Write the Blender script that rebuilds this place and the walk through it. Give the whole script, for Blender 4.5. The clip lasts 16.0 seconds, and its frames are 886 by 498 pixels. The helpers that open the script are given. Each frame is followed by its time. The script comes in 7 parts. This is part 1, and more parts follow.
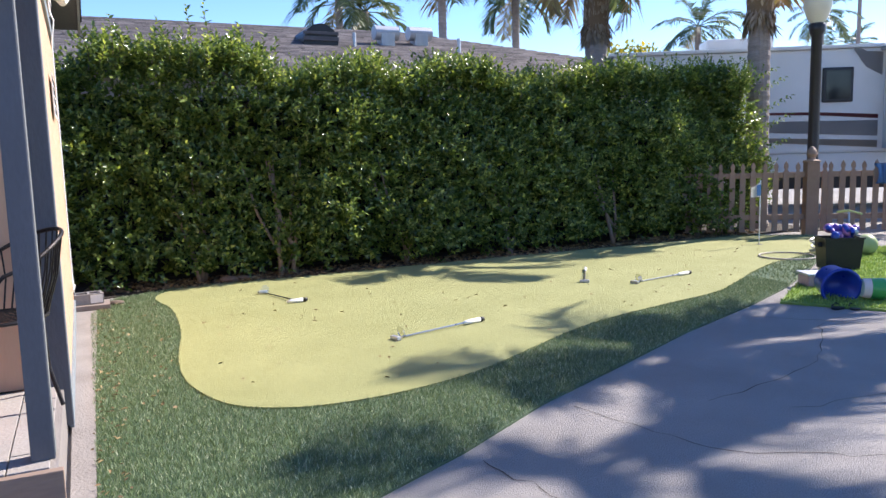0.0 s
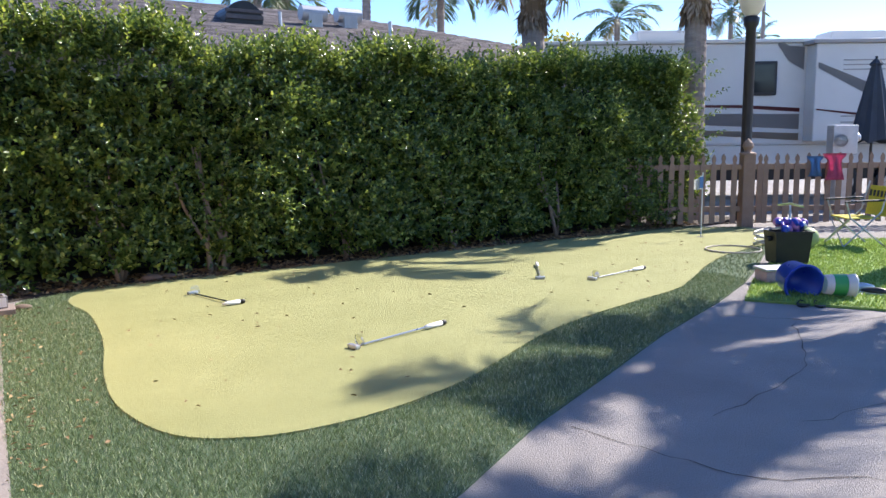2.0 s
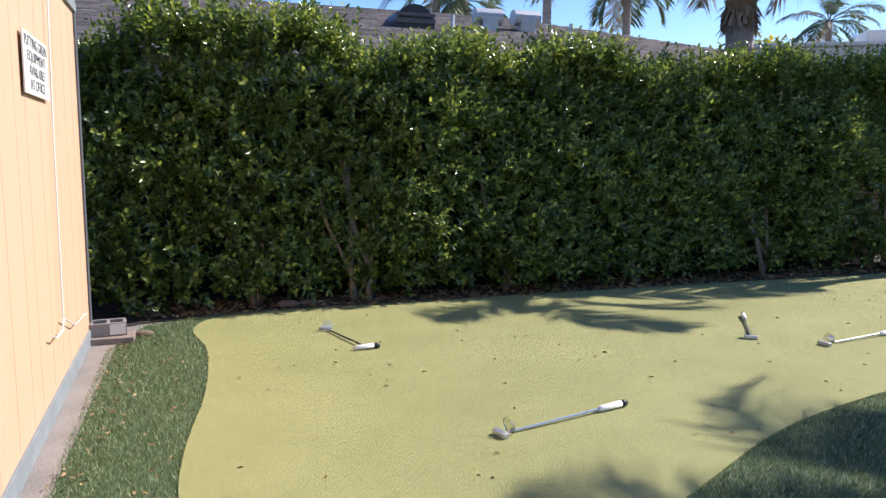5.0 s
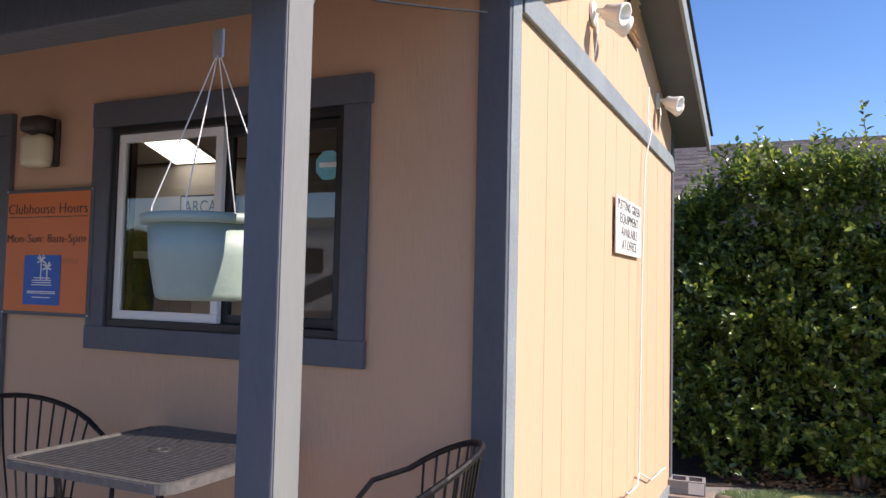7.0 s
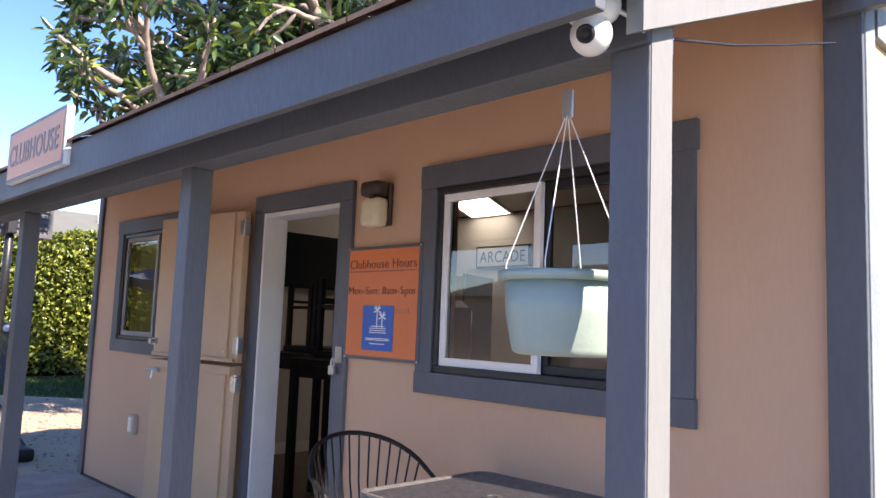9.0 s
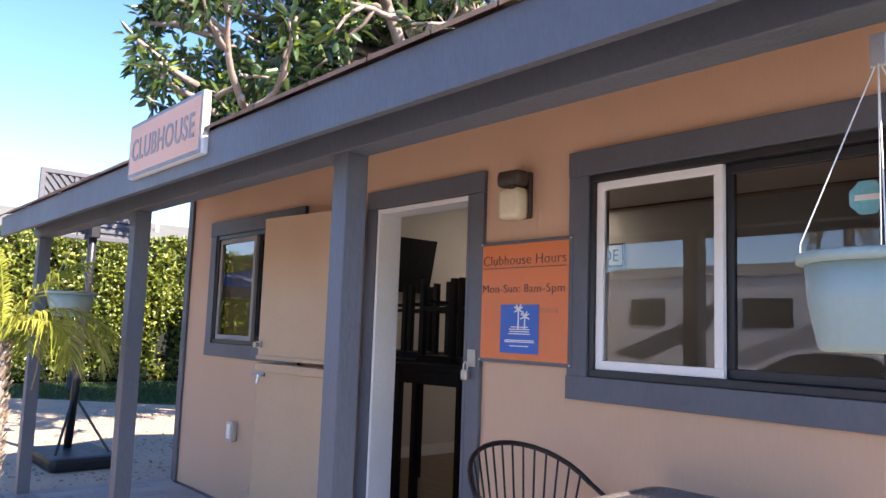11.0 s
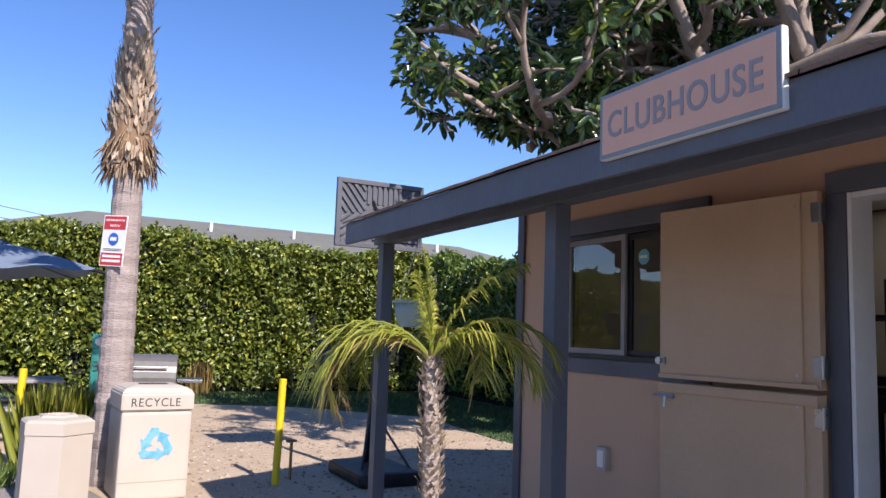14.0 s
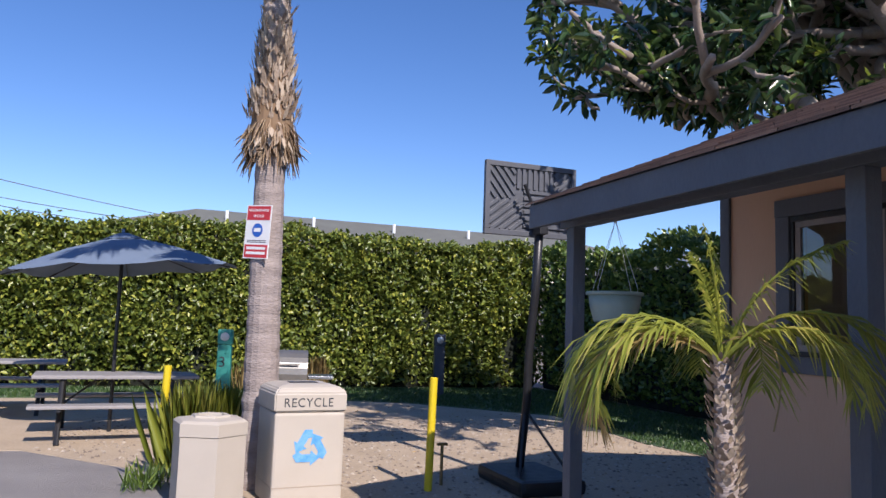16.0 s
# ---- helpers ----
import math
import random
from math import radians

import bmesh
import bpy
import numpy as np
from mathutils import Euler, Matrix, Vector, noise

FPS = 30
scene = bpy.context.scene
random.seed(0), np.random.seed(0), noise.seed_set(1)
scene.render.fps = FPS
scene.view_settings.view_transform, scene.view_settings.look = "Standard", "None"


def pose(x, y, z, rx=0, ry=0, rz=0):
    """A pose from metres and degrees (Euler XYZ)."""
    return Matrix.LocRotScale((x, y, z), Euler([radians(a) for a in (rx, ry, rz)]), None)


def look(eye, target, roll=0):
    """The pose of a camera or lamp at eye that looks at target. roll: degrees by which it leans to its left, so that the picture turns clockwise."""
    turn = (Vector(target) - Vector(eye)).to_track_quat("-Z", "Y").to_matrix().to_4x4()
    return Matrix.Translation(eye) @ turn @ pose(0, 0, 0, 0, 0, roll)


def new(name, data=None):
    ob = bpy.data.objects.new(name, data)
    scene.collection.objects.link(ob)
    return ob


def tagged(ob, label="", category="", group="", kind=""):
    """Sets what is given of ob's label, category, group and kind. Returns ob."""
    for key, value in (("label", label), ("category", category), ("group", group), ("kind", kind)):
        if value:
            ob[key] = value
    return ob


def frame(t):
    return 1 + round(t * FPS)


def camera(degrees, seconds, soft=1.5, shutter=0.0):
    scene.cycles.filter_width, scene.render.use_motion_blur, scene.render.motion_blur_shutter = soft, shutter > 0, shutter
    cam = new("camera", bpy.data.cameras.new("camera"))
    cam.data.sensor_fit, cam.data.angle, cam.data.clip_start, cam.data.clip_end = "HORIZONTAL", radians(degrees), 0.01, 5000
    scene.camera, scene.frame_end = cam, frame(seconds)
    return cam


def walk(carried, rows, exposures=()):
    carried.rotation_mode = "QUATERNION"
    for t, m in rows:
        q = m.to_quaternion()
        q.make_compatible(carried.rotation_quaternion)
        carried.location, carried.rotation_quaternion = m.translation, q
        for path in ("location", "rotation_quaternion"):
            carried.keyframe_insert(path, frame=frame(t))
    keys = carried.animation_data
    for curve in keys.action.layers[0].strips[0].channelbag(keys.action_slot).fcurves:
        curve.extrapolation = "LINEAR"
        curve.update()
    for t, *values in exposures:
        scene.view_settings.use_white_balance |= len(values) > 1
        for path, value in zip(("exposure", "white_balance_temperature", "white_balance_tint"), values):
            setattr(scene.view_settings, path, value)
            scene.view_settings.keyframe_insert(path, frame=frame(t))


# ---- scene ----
cam = camera(61.2, 16.0)
PATH = [
    (0, (0.022, -0.121, 1.401), (0.881, 1.668, 1.155), -1.5),
    (0.5, (0.034, 0.083, 1.387), (0.953, 1.841, 1.134), -1.3),
    (1, (-0.041, 0.207, 1.413), (0.926, 1.937, 1.151), -1.2),
    (1.5, (-0.105, 0.351, 1.428), (0.908, 2.054, 1.157), -1.0),
    (2, (-0.035, 0.503, 1.417), (1.017, 2.179, 1.135), -0.8),
    (2.5, (0.084, 0.669, 1.399), (1.166, 2.325, 1.108), -0.7),
    (3, (0.195, 0.871, 1.391), (1.294, 2.516, 1.094), -0.4),
    (3.2, (0.246, 0.958, 1.412), (1.345, 2.602, 1.113), -0.3),
    (5.3, (0.613, 1.762, 1.481), (1.072, 3.696, 1.261), 0.4),
    (5.5, (0.608, 1.818, 1.5), (0.92, 3.785, 1.313), 0.5),
    (6, (0.658, 1.92, 1.536), (0.569, 3.916, 1.445), 0.7),
    (6.5, (0.678, 1.962, 1.536), (0.189, 3.901, 1.556), 0.8),
    (7, (0.701, 1.951, 1.549), (-0.138, 3.764, 1.651), 1.3),
    (7.5, (0.705, 1.944, 1.552), (-0.393, 3.608, 1.706), 1.8),
    (8, (0.685, 1.943, 1.551), (-0.586, 3.476, 1.733), 2.0),
    (8.5, (0.63, 1.919, 1.557), (-0.738, 3.365, 1.752), 2.1),
    (9, (0.558, 1.866, 1.564), (-0.867, 3.255, 1.768), 2.2),
    (9.2, (0.525, 1.84, 1.572), (-0.914, 3.216, 1.768), 2.3),
    (11.3, (-0.049, 1.675, 1.504), (-1.562, 2.964, 1.728), 2.1),
    (11.5, (-0.127, 1.63, 1.494), (-1.649, 2.907, 1.722), 2.2),
    (12, (-0.343, 1.496, 1.51), (-1.9, 2.73, 1.739), 2.1),
    (12.5, (-0.547, 1.407, 1.498), (-2.153, 2.577, 1.728), 2.1),
    (13, (-0.787, 1.344, 1.495), (-2.451, 2.43, 1.723), 2.1),
    (13.5, (-1.01, 1.222, 1.482), (-2.73, 2.218, 1.71), 2.0),
    (14, (-1.221, 1.078, 1.489), (-2.987, 1.989, 1.716), 2.1),
    (14.5, (-1.433, 1.015, 1.473), (-3.231, 1.862, 1.693), 2.0),
    (15, (-1.661, 0.977, 1.471), (-3.48, 1.777, 1.689), 2.1),
    (15.5, (-1.837, 0.862, 1.471), (-3.675, 1.623, 1.679), 2.0),
    (16, (-2.042, 0.742, 1.477), (-3.903, 1.444, 1.68), 2.0),
]
EV = [(0.0, 1.65, 6700, 15), (3.0, 1.7, 6700, 15), (5.5, 1.25, 6900, 15), (7.5, 1.4, 7200, 20), (9.0, 2.2, 7400, 21), (11.5, 2.45, 7300, 21), (12.5, 2.05, 7200, 24), (14.0, 1.24, 6750, 20), (16.0, 0.88, 6550, 19)]
walk(cam, [(t, look(eye, target, roll)) for t, eye, target, roll in PATH], EV)

# ---------- world, sun ----------
SUN_EL, SUN_AZ = 40.0, 8.0          # height above the horizon; angle from +x towards +y
sd = Vector((math.cos(radians(SUN_EL)) * math.cos(radians(SUN_AZ)), math.cos(radians(SUN_EL)) * math.sin(radians(SUN_AZ)), math.sin(radians(SUN_EL))))
world = bpy.data.worlds.new("sky")
scene.world = world
world.use_nodes = True
wn = world.node_tree.nodes
sky = wn.new("ShaderNodeTexSky")
sky.sky_type, sky.sun_disc = "NISHITA", False
sky.sun_elevation, sky.sun_rotation = radians(SUN_EL), radians(90 - SUN_AZ)
sky.air_density, sky.dust_density, sky.ozone_density, sky.altitude = 1.0, 0.25, 3.0, 1200
wn["Background"].inputs["Strength"].default_value = 0.09
deep = wn.new("ShaderNodeHueSaturation")      # clear, strongly blue air
deep.inputs["Saturation"].default_value, deep.inputs["Hue"].default_value = 1.22, 0.508
world.node_tree.links.new(sky.outputs[0], deep.inputs["Color"])
world.node_tree.links.new(deep.outputs[0], wn["Background"].inputs["Color"])
sun = new("sun", bpy.data.lights.new("sun", "SUN"))
sun.data.energy, sun.data.angle, sun.data.color = 3.05, radians(0.55), (1.0, 0.965, 0.905)
sun.matrix_world = look(sd * 30, (0, 0, 0))

# ---------- building helpers ----------
RNG = np.random.default_rng(7)


def thing(name, loc, rz=0.0, label="", category="", group="", kind=""):
    ob = new(name)
    ob.empty_display_size = 0.1
    ob.matrix_basis = pose(*loc, 0, 0, rz)
    return tagged(ob, label, category, group, kind)


def chain(ob):
    m = Matrix.Identity(4)
    while ob:
        m = ob.matrix_basis @ m
        ob = ob.parent
    return m


def part(name, bm, material, parent=None, label="", smooth=False, world=False):
    """Links a bmesh as one mesh under a thing or a part; world: its vertices are given in the world."""
    if world and parent:
        bm.transform(chain(parent).inverted())
    if smooth:
        for f in bm.faces:
            f.smooth = True
    me = bpy.data.meshes.new(name)
    bm.to_mesh(me)
    bm.free()
    me.materials.append(material)
    ob = new(name, me)
    ob.parent = parent
    return tagged(ob, label)


def solo(name, bm, material, label, category, kind="", smooth=False, group=""):
    return tagged(part(name, bm, material, None, "", smooth), label, category, group, kind)


def box(bm, x0, y0, z0, x1, y1, z1, bevel=0.0, m=None):
    r = bmesh.ops.create_cube(bm, size=1)
    vs = r["verts"]
    bmesh.ops.scale(bm, vec=(x1 - x0, y1 - y0, z1 - z0), verts=vs)
    bmesh.ops.translate(bm, vec=((x0 + x1) / 2, (y0 + y1) / 2, (z0 + z1) / 2), verts=vs)
    if bevel:
        es = list({e for v in vs for e in v.link_edges})
        g = bmesh.ops.bevel(bm, geom=es, offset=bevel, segments=2, affect="EDGES", profile=0.6)
        vs = list({v for f in g["faces"] for v in f.verts} | {v for v in vs if v.is_valid})
    if m is not None:
        bmesh.ops.transform(bm, matrix=m, verts=vs)
    return bm


def boxm(*a, **k):
    return box(bmesh.new(), *a, **k)


def tube(bm, pts, radii, seg=8, cap=True):
    """A round bar through points, with one radius or one for each point."""
    pts = [Vector(p) for p in pts]
    radii = radii if isinstance(radii, (int, float)) else [float(v) for v in radii]
    if isinstance(radii, (int, float)):
        radii = [radii] * len(pts)
    rings = []
    side = None
    for i, p in enumerate(pts):
        d = (pts[min(i + 1, len(pts) - 1)] - pts[max(i - 1, 0)]).normalized()
        if side is None:
            side = d.orthogonal().normalized()
        side = (side - d * side.dot(d)).normalized()
        up = d.cross(side)
        rings.append([bm.verts.new(p + radii[i] * (math.cos(a) * side + math.sin(a) * up)) for a in (2 * math.pi * k / seg for k in range(seg))])
    for a, b in zip(rings, rings[1:]):
        for k in range(seg):
            bm.faces.new((a[k], a[(k + 1) % seg], b[(k + 1) % seg], b[k]))
    if cap:
        bm.faces.new(rings[0][::-1])
        bm.faces.new(rings[-1])
    return bm


def lathe(bm, prof, seg=24, m=None):
    """A turned shape about z from (radius, height) pairs."""
    rings = []
    for r, z in prof:
        rings.append([bm.verts.new((r * math.cos(2 * math.pi * k / seg), r * math.sin(2 * math.pi * k / seg), z)) for k in range(seg)] if r > 1e-5 else [bm.verts.new((0, 0, z))])
    for a, b in zip(rings, rings[1:]):
        for k in range(seg):
            q = [a[k % len(a)], a[(k + 1) % len(a)], b[(k + 1) % len(b)], b[k % len(b)]]
            u = []
            for v in q:
                if v not in u:
                    u.append(v)
            if len(u) > 2:
                bm.faces.new(u)
    if m is not None:
        bm.transform(m)
    return bm


def prism(bm, outline, z0, z1):
    """A flat-topped solid over an outline of (x, y)."""
    lo = [bm.verts.new((x, y, z0)) for x, y in outline]
    hi = [bm.verts.new((x, y, z1)) for x, y in outline]
    bm.faces.new(hi)
    bm.faces.new(lo[::-1])
    n = len(outline)
    for i in range(n):
        bm.faces.new((lo[i], lo[(i + 1) % n], hi[(i + 1) % n], hi[i]))
    bmesh.ops.recalc_face_normals(bm, faces=bm.faces[:])
    return bm


def smooth_loop(pts, n=8):
    """A closed Catmull-Rom line through points."""
    out = []
    k = len(pts)
    for i in range(k):
        p0, p1, p2, p3 = (np.array(pts[(i + j - 1) % k], float) for j in range(4))
        for t in np.linspace(0, 1, n, endpoint=False):
            out.append(tuple(0.5 * (2 * p1 + (p2 - p0) * t + (2 * p0 - 5 * p1 + 4 * p2 - p3) * t * t + (3 * p1 - p0 - 3 * p2 + p3) * t ** 3)))
    return out


def inside(poly, P):
    poly = np.array(poly)
    x, y = P[:, 0], P[:, 1]
    c = np.zeros(len(P), bool)
    for (x0, y0), (x1, y1) in zip(poly, np.roll(poly, -1, 0)):
        if y0 != y1:
            c ^= ((y0 > y) != (y1 > y)) & (x < (x1 - x0) * (y - y0) / (y1 - y0) + x0)
    return c


def raw(name, V, F, material, parent=None, label="", world=False, smooth=False):
    """A mesh from arrays; every face has as many corners as F has columns."""
    V, F = np.asarray(V, np.float32), np.asarray(F, np.int32)
    me = bpy.data.meshes.new(name)
    me.vertices.add(len(V))
    me.vertices.foreach_set("co", V.ravel())
    k = F.shape[1]
    me.loops.add(F.size)
    me.loops.foreach_set("vertex_index", F.ravel())
    me.polygons.add(len(F))
    me.polygons.foreach_set("loop_start", np.arange(0, F.size, k, dtype=np.int32))
    me.polygons.foreach_set("loop_total", np.full(len(F), k, np.int32))
    if smooth:
        me.polygons.foreach_set("use_smooth", np.ones(len(F), bool))
    me.update(calc_edges=True)
    if world and parent:
        me.transform(chain(parent).inverted())
    me.materials.append(material)
    ob = new(name, me)
    ob.parent = parent
    return tagged(ob, label)


def unit(a):
    return a / np.maximum(np.linalg.norm(a, axis=1, keepdims=True), 1e-6)


def leaf_arrays(P, D, N, L, W, fold=0.25, droop=0.15):
    """Leaves at P that point along D with upper side N: six corners and two folded halves each."""
    n = len(P)
    D = unit(D)
    S = unit(np.cross(D, N))
    U = np.cross(S, D)
    L, W = np.broadcast_to(L, n)[:, None], np.broadcast_to(W, n)[:, None]
    b = P
    t = P + D * L - U * L * droop
    mid1, mid2 = P + D * L * 0.3, P + D * L * 0.68 - U * L * droop * 0.4
    l1, r1 = mid1 + S * W * 0.48 + U * W * fold, mid1 - S * W * 0.48 + U * W * fold
    l2, r2 = mid2 + S * W * 0.4 + U * W * fold, mid2 - S * W * 0.4 + U * W * fold
    V = np.stack([b, l1, l2, t, r2, r1], 1).reshape(-1, 3)
    o = (np.arange(n) * 6)[:, None]
    F = np.concatenate([o + np.array([[0, 3, 2, 1]]), o + np.array([[0, 5, 4, 3]])], 0)
    return V, F


def lumps(x, y, seed, scale):
    """Smooth uneven values about zero over two coordinates."""
    r = np.random.default_rng(seed)
    v = 0
    for k in range(7):
        a, ph = r.uniform(0, 2 * np.pi, 2)
        f = r.uniform(0.6, 2.4) / scale
        v = v + np.sin(f * (x * np.cos(a) + y * np.sin(a)) * 2 + ph)
    return v / 4.0


def words(name, s, size, material, parent, m, spacing=1.0, fit=None, deep=0.001, bold=0.0):
    """Lettering as a mesh: its left end and foot at the origin of m, reading along m's x."""
    cu = bpy.data.curves.new(name, "FONT")
    cu.body, cu.size, cu.extrude, cu.space_character = s, size, deep, spacing
    cu.offset = bold
    ob = bpy.data.objects.new(name, cu)
    scene.collection.objects.link(ob)
    bpy.context.view_layer.update()
    me = bpy.data.meshes.new_from_object(ob.evaluated_get(bpy.context.evaluated_depsgraph_get()))
    bpy.data.objects.remove(ob)
    xs = [v.co.x for v in me.vertices]
    w = max(xs) - min(xs)
    me.transform(Matrix.Translation((-min(xs), 0, 0)))
    if fit:
        me.transform(Matrix.Diagonal((fit / w, 1, 1, 1)))
    me.transform(m)
    me.materials.clear()
    me.materials.append(material)
    ob = new(name, me)
    ob.parent = parent
    return ob


FRONT = Matrix(((1, 0, 0, 0), (0, 0, -1, 0), (0, 1, 0, 0), (0, 0, 0, 1)))    # lettering that faces -y
EAST = Matrix(((0, 0, 1, 0), (1, 0, 0, 0), (0, 1, 0, 0), (0, 0, 0, 1)))      # lettering that faces +x


# ---------- materials ----------
def mat(name, c1, c2=None, scale=6.0, rough=0.6, metal=0.0, bump=0.0, bscale=60.0, detail=5.0, stretch=(1, 1, 1), island=0.0, objrand=0.0, clear=0.0, spec=0.5, fine=0.0):
    """Two-scale paint, wood, stone: c1 and c2 mixed by broad stains and fine grain, with fine relief."""
    m = bpy.data.materials.new(name)
    m.use_nodes = True
    nt = m.node_tree
    n, l = nt.nodes, nt.links
    bs = n["Principled BSDF"]
    co = n.new("ShaderNodeTexCoord")
    mp = n.new("ShaderNodeMapping")
    mp.inputs["Scale"].default_value = stretch
    l.new(co.outputs["Object"], mp.inputs["Vector"])
    a = n.new("ShaderNodeTexNoise")
    a.inputs["Scale"].default_value, a.inputs["Detail"].default_value = scale, detail
    l.new(mp.outputs[0], a.inputs["Vector"])
    b = n.new("ShaderNodeTexNoise")
    b.inputs["Scale"].default_value, b.inputs["Detail"].default_value = bscale, 3.0
    l.new(mp.outputs[0], b.inputs["Vector"])
    mixv = n.new("ShaderNodeMix")
    mixv.inputs[0].default_value = 0.35 + fine
    l.new(a.outputs["Fac"], mixv.inputs[2])
    l.new(b.outputs["Fac"], mixv.inputs[3])
    fac = mixv.outputs[0]
    if island or objrand:
        src = n.new("ShaderNodeNewGeometry").outputs["Random Per Island"] if island else n.new("ShaderNodeObjectInfo").outputs["Random"]
        mx = n.new("ShaderNodeMix")
        mx.inputs[0].default_value = island or objrand
        l.new(fac, mx.inputs[2])
        l.new(src, mx.inputs[3])
        fac = mx.outputs[0]
    rp = n.new("ShaderNodeValToRGB")
    rp.color_ramp.elements[0].position, rp.color_ramp.elements[1].position = 0.3, 0.7
    rp.color_ramp.elements[0].color, rp.color_ramp.elements[1].color = (*c1, 1), (*(c2 or [v * 0.88 for v in c1]), 1)
    l.new(fac, rp.inputs[0])
    l.new(rp.outputs[0], bs.inputs["Base Color"])
    rr = n.new("ShaderNodeMapRange")
    rr.inputs["To Min"].default_value, rr.inputs["To Max"].default_value = max(rough - 0.1, 0.02), min(rough + 0.1, 1)
    l.new(a.outputs["Fac"], rr.inputs["Value"])
    l.new(rr.outputs[0], bs.inputs["Roughness"])
    bs.inputs["Metallic"].default_value = metal
    bs.inputs["Specular IOR Level"].default_value = spec
    bs.inputs["Coat Weight"].default_value = clear
    if bump:
        bp = n.new("ShaderNodeBump")
        bp.inputs["Strength"].default_value, bp.inputs["Distance"].default_value = min(bump, 1), 0.01
        l.new(b.outputs["Fac"], bp.inputs["Height"])
        l.new(bp.outputs[0], bs.inputs["Normal"])
    return m


def leafmat(name, dark, mid, light, rough=0.4, through_light=0.25, spec=0.5):
    """Foliage: each leaf of its own green, glossy, and letting some light through."""
    m = bpy.data.materials.new(name)
    m.use_nodes = True
    nt = m.node_tree
    n, l = nt.nodes, nt.links
    bs = n["Principled BSDF"]
    rp = n.new("ShaderNodeValToRGB")
    e = rp.color_ramp.elements
    e[0].color, e[1].color = (*dark, 1), (*light, 1)
    x = e.new(0.55)
    x.color = (*mid, 1)
    e[1].position = 0.8
    geo = n.new("ShaderNodeNewGeometry")
    l.new(geo.outputs["Random Per Island"], rp.inputs[0])
    l.new(rp.outputs[0], bs.inputs["Base Color"])
    bs.inputs["Roughness"].default_value = rough
    bs.inputs["Specular IOR Level"].default_value = spec
    tr = n.new("ShaderNodeBsdfTranslucent")
    br = n.new("ShaderNodeHueSaturation")
    br.inputs["Value"].default_value, br.inputs["Hue"].default_value = 1.6, 0.48
    l.new(rp.outputs[0], br.inputs["Color"])
    l.new(br.outputs[0], tr.inputs["Color"])
    mx = n.new("ShaderNodeMixShader")
    mx.inputs[0].default_value = through_light
    l.new(bs.outputs[0], mx.inputs[1])
    l.new(tr.outputs[0], mx.inputs[2])
    l.new(mx.outputs[0], n["Material Output"].inputs["Surface"])
    return m


M_TAN = mat("tan_paint", (0.62, 0.405, 0.27), (0.565, 0.365, 0.24), 1.2, 0.75, bump=0.25, bscale=90, stretch=(1, 1, 0.15))
M_TANDOOR = mat("tan_door_paint", (0.56, 0.39, 0.25), (0.49, 0.335, 0.21), 2.5, 0.6, bump=0.1, bscale=50)
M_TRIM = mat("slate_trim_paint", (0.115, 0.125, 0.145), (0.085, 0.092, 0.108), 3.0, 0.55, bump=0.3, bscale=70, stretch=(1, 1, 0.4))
# slate trim paled for the sunny side: sunlight is part of this colour
M_TRIMLT = mat("pale_trim_paint", (0.27, 0.31, 0.33), (0.19, 0.22, 0.24), 5.0, 0.6, bump=0.3, bscale=70)
M_WHITE = mat("white_paint", (0.80, 0.79, 0.76), (0.70, 0.69, 0.66), 4.0, 0.5, bump=0.15, bscale=60)
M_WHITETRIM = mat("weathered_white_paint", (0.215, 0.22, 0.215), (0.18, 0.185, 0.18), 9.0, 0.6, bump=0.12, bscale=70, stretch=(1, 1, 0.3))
M_WHITEPL = mat("white_plastic", (0.82, 0.82, 0.80), (0.75, 0.75, 0.72), 8.0, 0.35)
M_ASPHALT = mat("asphalt", (0.34, 0.315, 0.295), (0.20, 0.182, 0.172), 1.6, 0.85, bump=1.0, bscale=140, fine=0.25)
M_CONCRETE = mat("concrete", (0.32, 0.285, 0.26), (0.21, 0.185, 0.17), 3.0, 0.9, bump=0.6, bscale=80)
M_DIRT = mat("sandy_dirt", (0.54, 0.425, 0.30), (0.38, 0.29, 0.20), 1.5, 0.95, bump=1.0, bscale=45, fine=0.2)
M_SOIL = mat("dark_soil", (0.06, 0.045, 0.034), (0.025, 0.018, 0.014), 8.0, 0.95, bump=1.0, bscale=60)
M_TURF = mat("turf_backing", (0.09, 0.14, 0.065), (0.055, 0.095, 0.045), 30.0, 0.8, bump=0.6, bscale=200)
M_GREEN = mat("putting_turf", (0.37, 0.365, 0.15), (0.26, 0.27, 0.10), 1.3, 0.85, bump=0.7, bscale=260, fine=0.2)
M_LAWN = mat("lawn_turf", (0.24, 0.36, 0.075), (0.15, 0.25, 0.05), 12.0, 0.8, bump=0.8, bscale=160)
M_BLADE = leafmat("turf_blades", (0.08, 0.135, 0.055), (0.21, 0.285, 0.125), (0.62, 0.64, 0.44), 0.33, 0.12, 0.6)
# darkened lawn green: the shade at the hedge foot is in the colour
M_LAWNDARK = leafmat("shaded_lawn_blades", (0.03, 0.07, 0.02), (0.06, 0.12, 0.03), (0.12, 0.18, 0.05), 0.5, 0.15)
M_LAWNBLADE = leafmat("lawn_blades", (0.13, 0.24, 0.045), (0.28, 0.41, 0.085), (0.44, 0.54, 0.16), 0.45, 0.2)
M_HEDGE = leafmat("shrub_leaves", (0.06, 0.11, 0.024), (0.145, 0.22, 0.044), (0.36, 0.44, 0.09), 0.27, 0.32, 0.8)
M_HEDGEYOUNG = leafmat("young_shrub_leaves", (0.14, 0.22, 0.03), (0.24, 0.33, 0.05), (0.38, 0.45, 0.08), 0.4, 0.4, 0.5)
